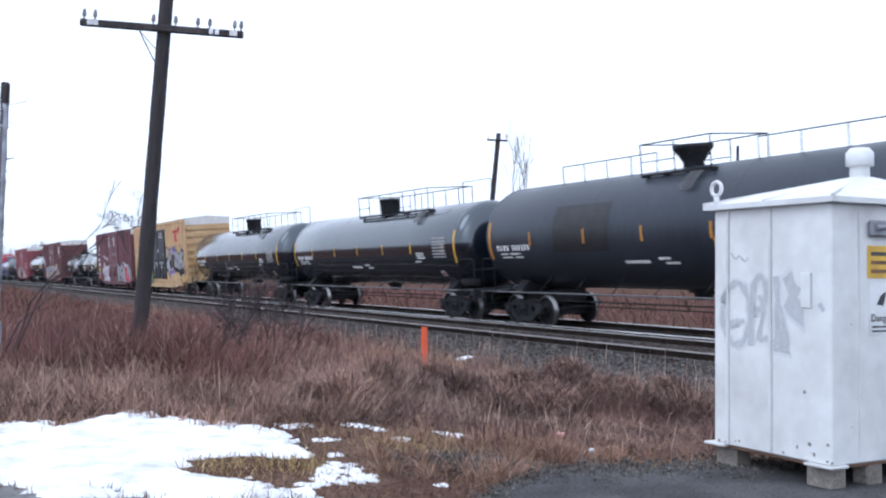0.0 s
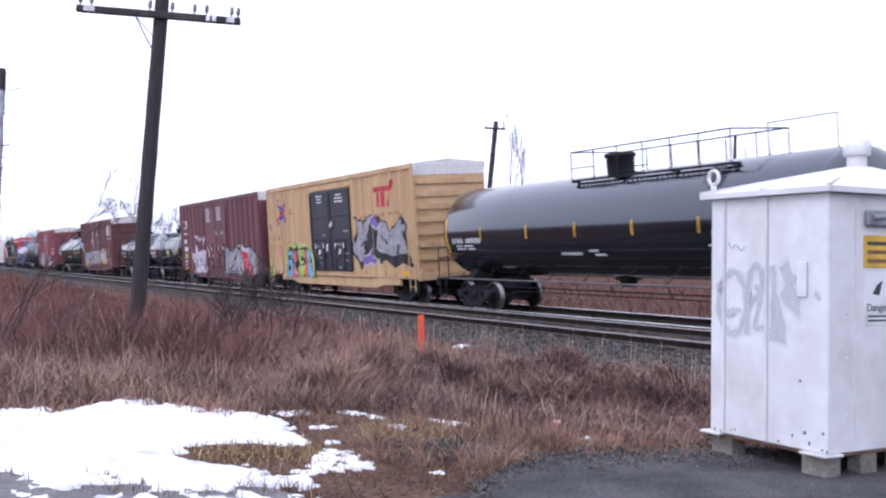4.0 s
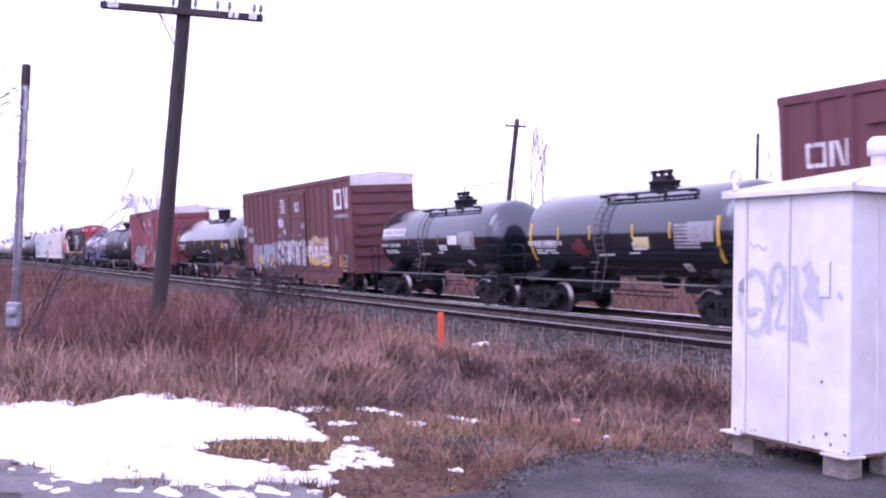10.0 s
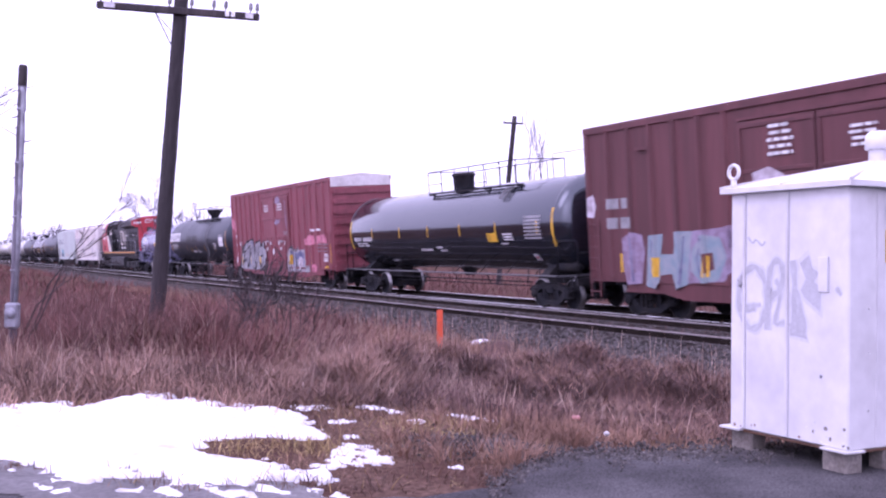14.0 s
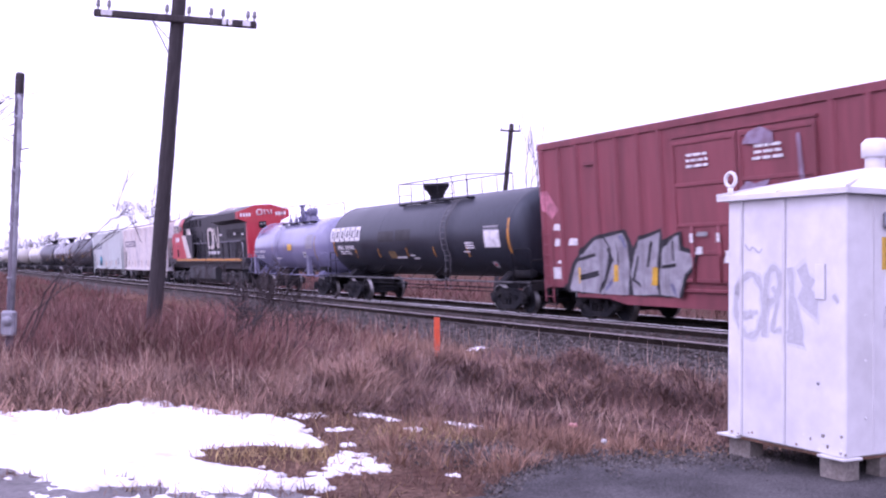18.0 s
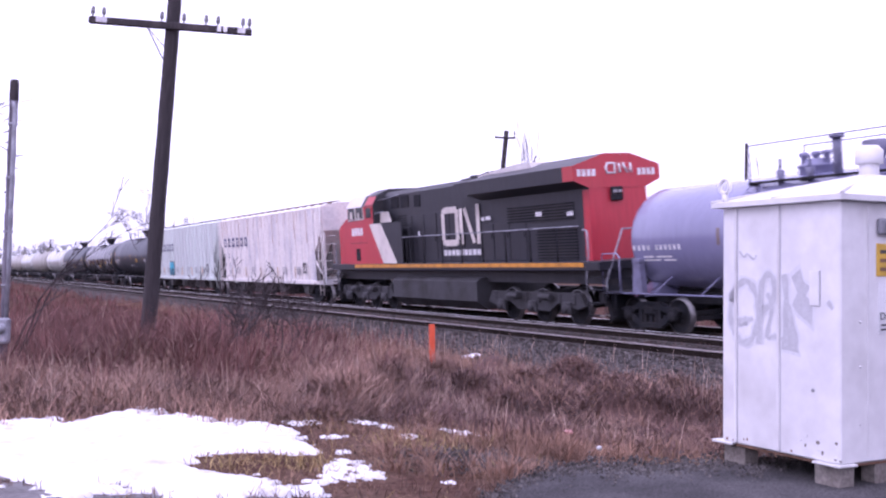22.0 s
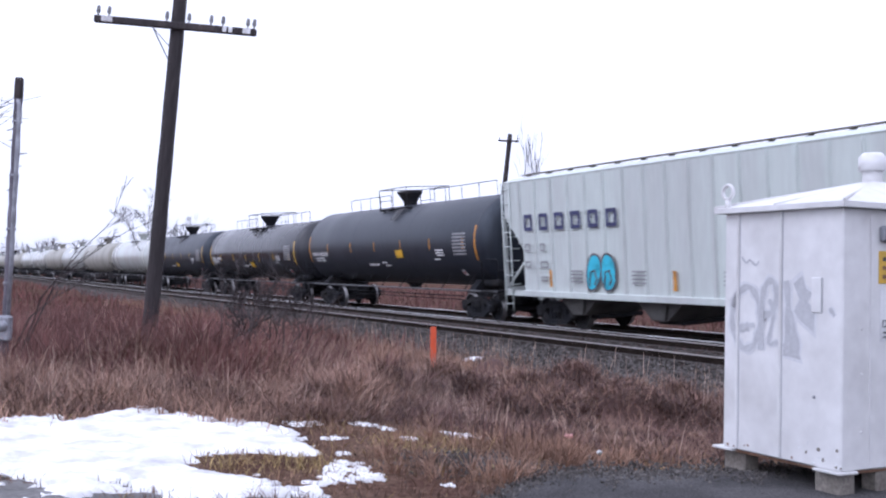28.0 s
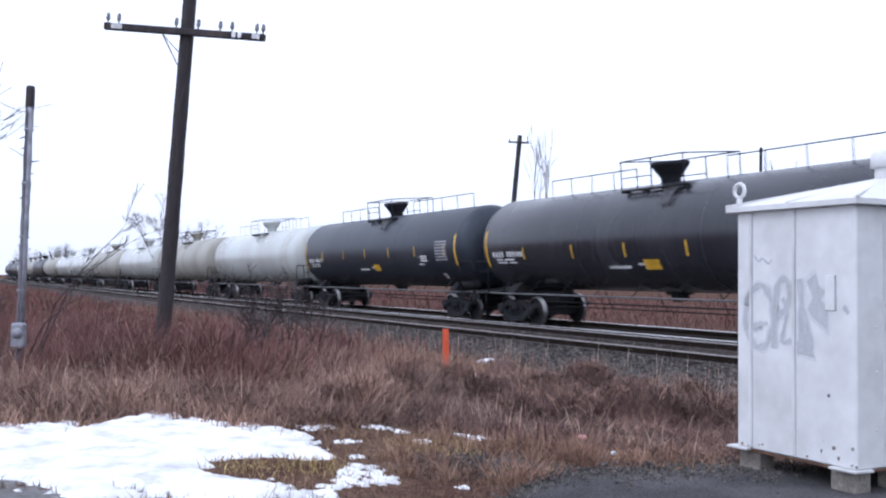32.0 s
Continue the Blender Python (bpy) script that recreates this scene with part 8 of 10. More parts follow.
put("graffiti_letter", [(5.01, 3.14), (5.39, 3.20), (5.68, 3.14), (5.86, 2.88), (6.03, 2.75), (6.45, 2.92), (6.87, 3.21), (7.04, 3.23), (7.12, 2.96), (7.36, 3.04), (7.41, 2.89), (7.27, 2.67), (7.38, 2.30), (7.48, 1.93), (6.72, 1.91), (6.25, 1.82), (5.66, 1.93), (4.91, 2.02), (4.75, 2.18), (4.96, 2.58), (4.86, 2.90)], SPRAY_SILVER, "silver graffiti form", 0.007)
put("graffiti_cut", [(5.32, 2.71), (5.53, 2.37), (5.88, 2.26), (5.63, 2.51)], SPRAY_BLACK, "", 0.011)
put("graffiti_cut", [(6.03, 2.54), (6.36, 2.65), (6.08, 2.67)], SPRAY_BLACK, "", 0.011)
put("graffiti_cut", [(6.66, 2.34), (6.52, 1.91), (6.74, 1.88), (6.81, 2.25)], SPRAY_BLACK, "", 0.011)
ribbon(put, "graffiti_line", [(3.19, 2.26), (3.63, 2.36), (3.94, 2.52)], 0.10, SPRAY_BLACK, 0.011)
ribbon(put, "graffiti_line", [(7.12, 2.96), (7.23, 2.72), (7.12, 2.42)], 0.10, SPRAY_BLACK, 0.011)
put("graffiti_cut", [(3.32, 2.79), (3.52, 2.76), (3.37, 2.67)], SPRAY_BLACK, "", 0.011)
put("graffiti_letter", [(4.42, 3.39), (4.69, 3.39), (4.89, 3.22), (5.07, 3.01), (4.73, 2.92), (4.56, 3.12)], SPRAY_PURPLE, "purple graffiti form", 0.012)
put("graffiti_letter", [(3.40, 1.65), (3.91, 1.89), (4.21, 2.08), (4.32, 2.15), (4.41, 1.85), (4.75, 1.56), (4.53, 1.46), (4.16, 1.59), (3.79, 1.45)], SPRAY_PURPLE, "purple graffiti form", 0.012)
ribbon(put, "graffiti_edge", [(3.40, 1.63), (3.79, 1.45), (4.16, 1.59), (4.45, 1.46), (4.83, 1.63)], 0.09, SPRAY_WHITE, 0.015)
ribbon(put, "graffiti_edge", [(3.50, 1.82), (4.03, 1.92), (4.32, 2.17), (4.41, 1.89), (4.76, 1.69)], 0.09, SPRAY_WHITE, 0.015)
ribbon(put, "graffiti_edge", [(5.13, 3.04), (4.70, 2.89), (4.51, 3.16)], 0.09, SPRAY_WHITE, 0.015)
ribbon(put, "graffiti_edge", [(4.64, 3.44), (4.23, 3.27), (4.02, 3.08), (3.88, 2.75)], 0.09, SPRAY_WHITE, 0.015)
ribbon(put, "graffiti_edge", [(5.17, 3.00), (4.93, 2.59), (4.74, 2.15), (5.25, 2.01)], 0.09, SPRAY_WHITE, 0.015)
ribbon(put, "graffiti_edge", [(7.40, 3.33), (7.53, 3.15)], 0.09, SPRAY_WHITE, 0.015)
put("spray_halo", [(-6.05, 1.83), (-5.83, 2.21), (-5.58, 2.36), (-4.68, 2.42), (-4.39, 2.60), (-4.24, 2.36), (-3.10, 2.50), (-2.96, 2.30), (-2.55, 2.30), (-2.14, 2.10), (-1.95, 1.65), (-1.99, 0.96), (-6.02, 0.84), (-6.02, 1.45)], SPRAY_GREEN, "lime spray halo", 0.004)
put("graffiti_outline", [(-5.78, 2.06), (-5.35, 2.32), (-4.52, 2.20), (-4.30, 2.40), (-4.15, 2.19), (-3.06, 2.30), (-2.72, 2.23), (-2.31, 2.00), (-2.22, 1.65), (-2.11, 1.13), (-2.23, 0.88), (-3.57, 0.91), (-5.86, 0.84), (-5.95, 1.26), (-5.74, 1.68)], SPRAY_BLACK, "black graffiti outline", 0.006)
put("graffiti_letter", [(-5.62, 2.06), (-4.98, 2.11), (-4.94, 1.83), (-5.19, 1.70), (-4.99, 1.45), (-5.13, 0.89), (-5.46, 0.84), (-5.84, 0.87), (-5.86, 1.35), (-5.50, 1.70)], SPRAY_BLUE, "light blue graffiti form", 0.009)
put("graffiti_letter", [(-4.88, 2.05), (-4.34, 2.12), (-4.35, 1.68), (-4.61, 1.46), (-4.34, 1.13), (-4.30, 0.91), (-4.99, 0.84), (-5.01, 1.27), (-4.74, 1.55), (-4.99, 1.73)], SPRAY_CORAL, "coral graffiti form", 0.009)
put("graffiti_letter", [(-4.26, 2.12), (-3.42, 2.18), (-3.33, 1.82), (-3.62, 1.72), (-3.37, 1.43), (-3.57, 0.92), (-4.22, 0.91), (-4.33, 1.27), (-4.00, 1.50), (-4.20, 1.73)], SPRAY_GREEN, "lime graffiti form", 0.009)
put("graffiti_letter", [(-3.24, 2.18), (-2.88, 2.09), (-2.77, 1.82), (-3.00, 1.65), (-2.81, 1.38), (-2.73, 0.94), (-3.43, 0.93), (-3.49, 1.29), (-3.29, 1.56)], SPRAY_CORAL, "coral graffiti form", 0.009)
put("graffiti_letter", [(-2.79, 2.18), (-2.47, 2.00), (-2.30, 1.82), (-2.39, 1.56), (-2.23, 1.21), (-2.13, 0.95), (-2.67, 0.89), (-2.82, 1.29), (-2.72, 1.65)], SPRAY_BLUE, "light blue graffiti form", 0.010)
put("graffiti_cut", [(-5.40, 1.90), (-5.21, 1.90), (-5.22, 1.77), (-5.41, 1.77)], SPRAY_BLACK, "", 0.013)
put("graffiti_cut", [(-5.54, 1.39), (-5.31, 1.40), (-5.33, 1.17), (-5.56, 1.16)], SPRAY_BLACK, "", 0.013)
put("graffiti_cut", [(-3.78, 1.86), (-3.53, 1.86), (-3.56, 1.61), (-3.81, 1.61)], SPRAY_BLACK, "", 0.013)
put("graffiti_cut", [(-2.61, 1.72), (-2.44, 1.72), (-2.46, 1.54), (-2.63, 1.54)], SPRAY_BLACK, "", 0.013)
ribbon(put, "graffiti_line", [(-4.01, 1.41), (-3.36, 1.50)], 0.07, SPRAY_BLACK, 0.013)
ribbon(put, "graffiti_line", [(-5.75, 1.66), (-4.95, 1.75)], 0.07, SPRAY_BLACK, 0.013)
ribbon(put, "graffiti_line", [(-3.29, 1.56), (-2.78, 1.68)], 0.07, SPRAY_BLACK, 0.013)
ribbon(put, "graffiti_line", [(-4.90, 1.27), (-4.56, 1.20), (-4.36, 0.98)], 0.05, SPRAY_WHITE, 0.014)
ribbon(put, "graffiti_line", [(-3.17, 1.93), (-2.84, 1.75), (-3.14, 1.61)], 0.05, SPRAY_WHITE, 0.014)
ribbon(put, "graffiti_line", [(-4.69, 2.01), (-4.64, 1.79)], 0.05, SPRAY_WHITE, 0.014)
put("spray_fade", [(-8.20, 1.59), (-8.03, 1.67), (-7.81, 1.23), (-7.69, 0.89), (-8.20, 0.86)], SPRAY_GREEN, "pale lime spray fade", 0.005)
put("spray_fade", [(-8.20, 3.66), (-7.36, 3.71), (-7.57, 3.13), (-8.14, 2.84), (-8.20, 2.95)], SPRAY_SAND, "pale worn paint", 0.005)
put("paint_patch", [(-6.96, 2.17), (-6.50, 2.16), (-6.54, 1.81), (-7.00, 1.81)], SPRAY_PINK, "pink paint patch", 0.006)
ribbon(put, "cross_emblem", [(-6.92, 4.42), (-6.22, 3.99), (-7.03, 3.56)], 0.22, SPRAY_RED, 0.006)
ribbon(put, "cross_emblem", [(-5.42, 4.28), (-6.07, 3.94), (-5.50, 3.57)], 0.22, SPRAY_RED, 0.006)
ribbon(put, "cross_emblem", [(-6.77, 4.66), (-6.13, 4.10), (-5.53, 4.61)], 0.20, SPRAY_INDIGO, 0.008)
ribbon(put, "cross_emblem", [(-6.85, 3.38), (-6.17, 3.79), (-5.53, 3.38)], 0.20, SPRAY_INDIGO, 0.008)
ribbon(put, "cross_emblem", [(-6.12, 4.17), (-6.17, 3.72)], 0.20, SPRAY_INDIGO, 0.008)
put("lettering", [(-7.61, 4.16), (-7.26, 4.14), (-7.28, 3.99), (-7.63, 4.01)], STENCIL_TAN, "faded stencilled block", 0.006)
put("lettering", [(-7.63, 3.97), (-7.28, 3.95), (-7.30, 3.81), (-7.65, 3.83)], STENCIL_TAN, "faded stencilled block", 0.006)
put("lettering", [(-5.20, 4.15), (-4.86, 4.13), (-4.87, 4.00), (-5.22, 4.02)], STENCIL_TAN, "faded stencilled block", 0.006)
put("lettering", [(-5.23, 3.97), (-4.76, 3.94), (-4.77, 3.83), (-5.24, 3.86)], STENCIL_TAN, "faded stencilled block", 0.006)
put("lettering", [(-7.69, 2.87), (-7.21, 2.86), (-7.24, 2.64), (-7.72, 2.65)], STENCIL_TAN, "faded stencilled block", 0.006)
put("lettering", [(-6.91, 2.89), (-6.41, 2.88), (-6.44, 2.64), (-6.94, 2.66)], STENCIL_TAN, "faded stencilled block", 0.006)
put("lettering", [(-7.62, 2.39), (-7.23, 2.39), (-7.26, 2.19), (-7.65, 2.19)], STENCIL_TAN, "faded stencilled block", 0.006)
put("lettering", [(-6.88, 2.42), (-6.47, 2.41), (-6.49, 2.20), (-6.91, 2.20)], STENCIL_TAN, "faded stencilled block", 0.006)
put("lock_label", [(-1.31, 2.14), (-1.07, 2.14), (-1.09, 1.94), (-1.35, 1.94)], LETTER_WHITE, "white label on the door", 0.010)
put("lock_label", [(1.02, 2.16), (1.26, 2.16), (1.24, 1.94), (0.99, 1.94)], LETTER_WHITE, "white label on the door", 0.010)
put("lock_label", [(-0.37, 2.39), (-0.17, 2.39), (-0.20, 2.06), (-0.40, 2.07)], LETTER_WHITE, "white label on the door", 0.010)
put("lettering", [(-1.72, 2.33), (-1.20, 2.33), (-1.21, 2.26), (-1.73, 2.27)], LETTER_GREY, "pale stencilled mark", 0.010)
put("lettering", [(0.71, 2.41), (1.42, 2.39), (1.41, 2.31), (0.70, 2.33)], LETTER_GREY, "pale stencilled mark", 0.010)
put("lettering", [(1.78, 1.69), (2.03, 1.69), (2.03, 1.63), (1.78, 1.63)], LETTER_GREY, "pale stencilled mark", 0.010)
put("lettering", [(1.70, 2.00), (2.17, 2.00), (2.17, 1.93), (1.69, 1.94)], LETTER_GREY, "pale stencilled mark", 0.010)
put("lettering", [(1.63, 2.96), (2.21, 2.94), (2.20, 2.86), (1.62, 2.88)], LETTER_GREY, "pale stencilled mark", 0.010)
put("lettering", [(-0.72, 2.82), (-0.36, 2.81), (-0.37, 2.72), (-0.73, 2.73)], LETTER_GREY, "pale stencilled mark", 0.010)
put("lettering", [(-1.29, 1.82), (-0.95, 1.82), (-0.96, 1.74), (-1.30, 1.74)], LETTER_GREY, "pale stencilled mark", 0.010)
put("lettering", [(-1.16, 1.57), (-0.98, 1.57), (-0.98, 1.50), (-1.17, 1.50)], LETTER_GREY, "pale stencilled mark", 0.010)
put("lettering", [(0.94, 1.42), (1.27, 1.42), (1.26, 1.34), (0.93, 1.34)], LETTER_GREY, "pale stencilled mark", 0.010)
put("sticker", [(0.03, 3.15), (0.16, 3.29), (0.46, 3.39), (0.50, 3.23), (0.20, 3.08)], SPRAY_WHITE, "small pale sticker", 0.010)
put("rust_patch", [(-1.62, 1.97), (-1.30, 1.97), (-1.33, 1.82), (-1.64, 1.82)], RUST, "rusty patch", 0.009)
put("rust_patch", [(0.74, 1.94), (0.99, 1.94), (0.97, 1.80), (0.73, 1.80)], RUST, "rusty patch", 0.009)
put("red_emblem", [(4.7, 4.35), (6.2, 4.35), (6.2, 4.55), (4.7, 4.55)], SPRAY_RED, "plain red emblem bar")
for x0, x1 in ((4.95, 5.2), (5.5, 5.72)):
    put("red_emblem", [(x0, 3.75), (x1, 3.75), (x1, 4.33), (x0, 4.33)], SPRAY_RED, "plain red emblem bar")
put("red_emblem", [(5.85, 3.75), (6.1, 3.75), (6.6, 4.75), (6.4, 4.75)], SPRAY_RED, "plain red emblem bar")
notice(yellow, 3.3, 3.36, 1.1, 0.2, 1, STENCIL_TAN)
notice(yellow, 4.5, 3.40, 1.2, 0.2, 1, STENCIL_TAN)
notice(yellow, 5.8, 3.43, 1.3, 0.2, 1, STENCIL_TAN)
notice(yellow, -1.35, 4.2, 0.8, 0.4, 3)
notice(yellow, 0.8, 4.15, 0.95, 0.42, 3)
lines(yellow, [(6.9, 1.1, 0.6, 0.16)], YELLOW_TAPE, "yellow plate")

maroon = box_car(BOX_MAROON, "dark maroon box car with white and silver graffiti", BOX_MAROON)
place(maroon, (9.4 + 25.85) / 2)
emblem(maroon, -7.55, 3.65, 1.15, 0.52)
lines(maroon, [(-7.5, 3.28, 0.45, 0.12), (-6.9, 3.28, 0.5, 0.12), (-7.45, 2.7, 0.45, 0.26), (-7.45, 2.2, 0.5, 0.3), (-6.8, 2.2, 0.45, 0.3), (-7.45, 1.5, 0.4, 0.1), (-6.8, 1.5, 0.35, 0.1), (-7.45, 1.3, 0.35, 0.08)], LETTER_WHITE, "white stencilled number block")
lines(maroon, [(-7.35, 1.72, 0.42, 0.32)], SPRAY_GREEN, "pale lime square")
lines(maroon, [(-7.3, 1.05, 0.5, 0.14)], YELLOW_TAPE, "yellow reflective strip")
notice(maroon, -1.7, 3.95, 0.9, 0.85, 6)
notice(maroon, 0.55, 4.0, 0.95, 0.8, 6)
lines(maroon, [(0.3, 3.1, 0.3, 0.2), (1.3, 3.15, 0.5, 0.12)], LETTER_GREY)
put = PAINTERS[maroon.name]
put("graffiti_outline", [(1.84, 2.55), (2.10, 2.51), (2.59, 2.31), (3.15, 2.13), (3.57, 2.29), (4.07, 2.62), (4.31, 2.64), (4.67, 2.59), (4.79, 2.40), (5.46, 2.31), (5.66, 2.24), (5.94, 2.38), (6.12, 2.58), (6.51, 2.37), (6.90, 2.20), (7.65, 2.03), (7.66, 0.84), (6.86, 0.84), (5.22, 0.84), (4.52, 0.84), (4.15, 0.90), (3.58, 0.84), (1.65, 0.84), (1.86, 1.09), (1.74, 1.57), (1.95, 2.04)], SPRAY_BLACK, "black graffiti outline", 0.004)
put("graffiti_block", [(2.05, 2.46), (2.59, 2.23), (3.15, 2.06), (3.56, 2.20), (4.07, 2.53), (4.25, 2.56), (4.62, 2.52), (4.72, 2.34), (5.46, 2.24), (5.66, 2.17), (5.98, 2.30), (6.11, 2.49), (6.46, 2.29), (6.84, 2.15), (7.59, 1.97), (7.60, 0.92), (6.87, 0.87), (5.24, 0.85), (4.57, 0.84), (4.15, 0.93), (3.54, 0.84), (1.82, 0.84), (2.02, 1.10), (1.90, 1.57), (2.11, 2.04)], SPRAY_SILVER, "silver graffiti block", 0.007)
ribbon(put, "graffiti_line", [(4.20, 2.45), (3.97, 2.02), (3.38, 1.45), (2.73, 1.14)], 0.12, SPRAY_BLACK, 0.011)
ribbon(put, "graffiti_line", [(4.50, 2.39), (4.64, 2.23), (4.79, 2.10)], 0.14, SPRAY_BLACK, 0.011)
ribbon(put, "graffiti_line", [(4.77, 1.69), (5.24, 1.88)], 0.10, SPRAY_BLACK, 0.011)
ribbon(put, "graffiti_line", [(6.09, 2.43), (6.15, 2.16), (6.17, 1.91)], 0.10, SPRAY_BLACK, 0.011)
ribbon(put, "graffiti_line", [(6.51, 2.13), (6.72, 1.83)], 0.10, SPRAY_BLACK, 0.011)
ribbon(put, "graffiti_line", [(2.92, 1.72), (3.13, 1.57)], 0.07, SPRAY_BLACK, 0.011)
ribbon(put, "graffiti_line", [(1.83, 0.87), (2.96, 0.87), (4.03, 0.90)], 0.06, SPRAY_BLACK, 0.011)
put("graffiti_form", [(4.73, 2.01), (5.03, 2.18), (5.45, 2.11), (5.76, 2.11), (6.18, 1.86), (6.40, 1.52), (6.81, 1.05), (6.87, 0.90), (5.65, 0.86), (5.27, 1.16), (5.13, 1.58), (5.01, 1.87)], SPRAY_RED, "red graffiti form", 0.012)
put("graffiti_form", [(4.81, 2.42), (5.03, 2.19), (5.45, 2.14), (5.75, 2.05), (6.03, 2.19), (6.15, 2.40), (5.87, 2.27), (5.57, 2.32), (5.27, 2.40), (4.95, 2.52)], SPRAY_WHITE, "white graffiti crest", 0.013)
ribbon(put, "graffiti_gleam", [(5.52, 1.72), (5.69, 1.38), (5.98, 1.17)], 0.12, SPRAY_PINK, 0.015)
ribbon(put, "graffiti_gleam", [(5.83, 1.75), (5.95, 1.52)], 0.12, SPRAY_PINK, 0.015)
ribbon(put, "graffiti_gleam", [(6.21, 1.45), (6.47, 1.11)], 0.12, SPRAY_PINK, 0.015)
put("reflector_strip", [(2.41, 1.66), (2.61, 1.66), (2.56, 1.18), (2.37, 1.18)], YELLOW_TAPE, "yellow reflective strip", 0.016)
put("reflector_strip", [(5.05, 1.65), (5.22, 1.65), (5.19, 1.23), (5.01, 1.22)], YELLOW_TAPE, "yellow reflective strip", 0.016)
put("graffiti_block", [(-5.97, 2.16), (-5.58, 2.02), (-4.66, 2.11), (-4.48, 2.64), (-4.36, 2.14), (-3.65, 2.14), (-3.45, 2.28), (-2.41, 2.23), (-2.26, 2.00), (-2.48, 1.55), (-2.28, 1.01), (-2.57, 0.84), (-3.61, 0.89), (-4.01, 0.84), (-5.34, 0.84), (-5.03, 1.06), (-5.36, 1.54), (-5.81, 1.83)], SPRAY_WHITE, "white graffiti block", 0.005)
ribbon(put, "graffiti_line", [(-4.15, 1.69), (-3.59, 1.73), (-3.43, 1.51), (-3.57, 1.28), (-4.09, 1.24)], 0.10, SPRAY_LILAC, 0.009)
ribbon(put, "graffiti_line", [(-4.44, 1.77), (-4.47, 1.16)], 0.10, SPRAY_LILAC, 0.009)
ribbon(put, "graffiti_line", [(-5.21, 1.83), (-4.81, 1.54), (-4.96, 0.96)], 0.10, SPRAY_LILAC, 0.009)
ribbon(put, "graffiti_line", [(-2.96, 1.91), (-2.85, 1.36), (-3.11, 1.00)], 0.10, SPRAY_LILAC, 0.009)
ribbon(put, "graffiti_line", [(-3.98, 1.50), (-3.61, 1.51)], 0.10, SPRAY_LILAC, 0.009)
ribbon(put, "graffiti_tag", [(-4.61, 3.14), (-4.25, 3.05), (-4.12, 2.82)], 0.22, SPRAY_WHITE, 0.006)
ribbon(put, "graffiti_tag", [(-3.79, 3.07), (-3.44, 2.91), (-3.75, 2.81)], 0.22, SPRAY_WHITE, 0.006)
ribbon(put, "graffiti_tag", [(-3.08, 3.04), (-2.66, 2.99), (-2.77, 2.60), (-3.08, 2.68)], 0.22, SPRAY_WHITE, 0.006)
put("lock_label", [(-1.54, 2.22), (-1.32, 2.21), (-1.36, 1.81), (-1.58, 1.81)], LETTER_WHITE, "white label on the door", 0.012)
put("lock_label", [(0.65, 2.18), (0.85, 2.18), (0.81, 1.81), (0.61, 1.81)], LETTER_WHITE, "white label on the door", 0.012)
put("lock_label", [(-0.74, 1.98), (-0.44, 1.98), (-0.45, 1.83), (-0.76, 1.83)], LETTER_WHITE, "white label on the door", 0.012)
put("lettering", [(-1.79, 2.55), (-0.93, 2.53), (-0.94, 2.48), (-1.80, 2.50)], LETTER_GREY, "pale stencilled mark", 0.011)
put("lettering", [(0.32, 2.55), (1.30, 2.53), (1.30, 2.48), (0.31, 2.50)], LETTER_GREY, "pale stencilled mark", 0.011)
put("lettering", [(0.11, 3.42), (0.32, 3.41), (0.29, 3.13), (0.08, 3.14)], LETTER_GREY, "pale stencilled mark", 0.011)
put("lettering", [(1.19, 3.34), (1.78, 3.31), (1.78, 3.24), (1.19, 3.27)], LETTER_GREY, "pale stencilled mark", 0.011)
put("lettering", [(1.18, 3.22), (1.83, 3.19), (1.82, 3.13), (1.17, 3.16)], LETTER_GREY, "pale stencilled mark", 0.011)
put("lettering", [(1.22, 1.73), (1.60, 1.72), (1.59, 1.65), (1.21, 1.64)], LETTER_GREY, "pale stencilled mark", 0.011)
put("lettering", [(-1.01, 1.52), (-0.66, 1.52), (-0.68, 1.40), (-1.02, 1.40)], LETTER_GREY, "pale stencilled mark", 0.011)
put("rust_patch", [(-1.88, 2.08), (-1.62, 2.08), (-1.64, 1.87), (-1.91, 1.87)], RUST, "rusty patch", 0.010)
put("rust_patch", [(0.06, 2.09), (0.47, 2.09), (0.44, 1.79), (0.03, 1.79)], RUST, "rusty patch", 0.010)

brown = box_car(BOX_BROWN, "brown box car with blue and white graffiti", BOX_BROWN)
place(brown, (-32.05 - 15.55) / 2)
emblem(brown, 6.35, 3.8, 1.5, 0.9)
lines(brown, [(6.35, 3.42, 0.6, 0.16), (7.15, 3.42, 0.7, 0.16), (-7.35, 2.95, 0.5, 0.28), (-6.75, 2.95, 0.3, 0.28), (-7.35, 2.42, 0.45, 0.3), (-6.8, 2.42, 0.5, 0.3)], LETTER_GREY, "pale stencilled block")
notice(brown, -1.35, 3.9, 0.85, 0.75, 5)
notice(brown, 0.9, 3.9, 0.75, 0.5, 4)
put = PAINTERS[brown.name]
put("graffiti_letter", [(-6.78, 2.17), (-6.34, 2.32), (-5.92, 2.23), (-5.83, 1.79), (-6.02, 0.97), (-6.64, 0.91), (-6.77, 1.47)], SPRAY_LILAC, "lilac graffiti form", 0.006)
put("graffiti_letter", [(-5.69, 2.21), (-5.09, 2.25), (-5.20, 1.73), (-4.71, 1.73), (-4.60, 2.30), (-4.00, 2.30), (-4.23, 0.99), (-4.68, 0.84), (-4.81, 1.24), (-5.26, 1.19), (-5.40, 0.84), (-5.84, 0.89)], SPRAY_TEAL, "dull teal graffiti form", 0.006)
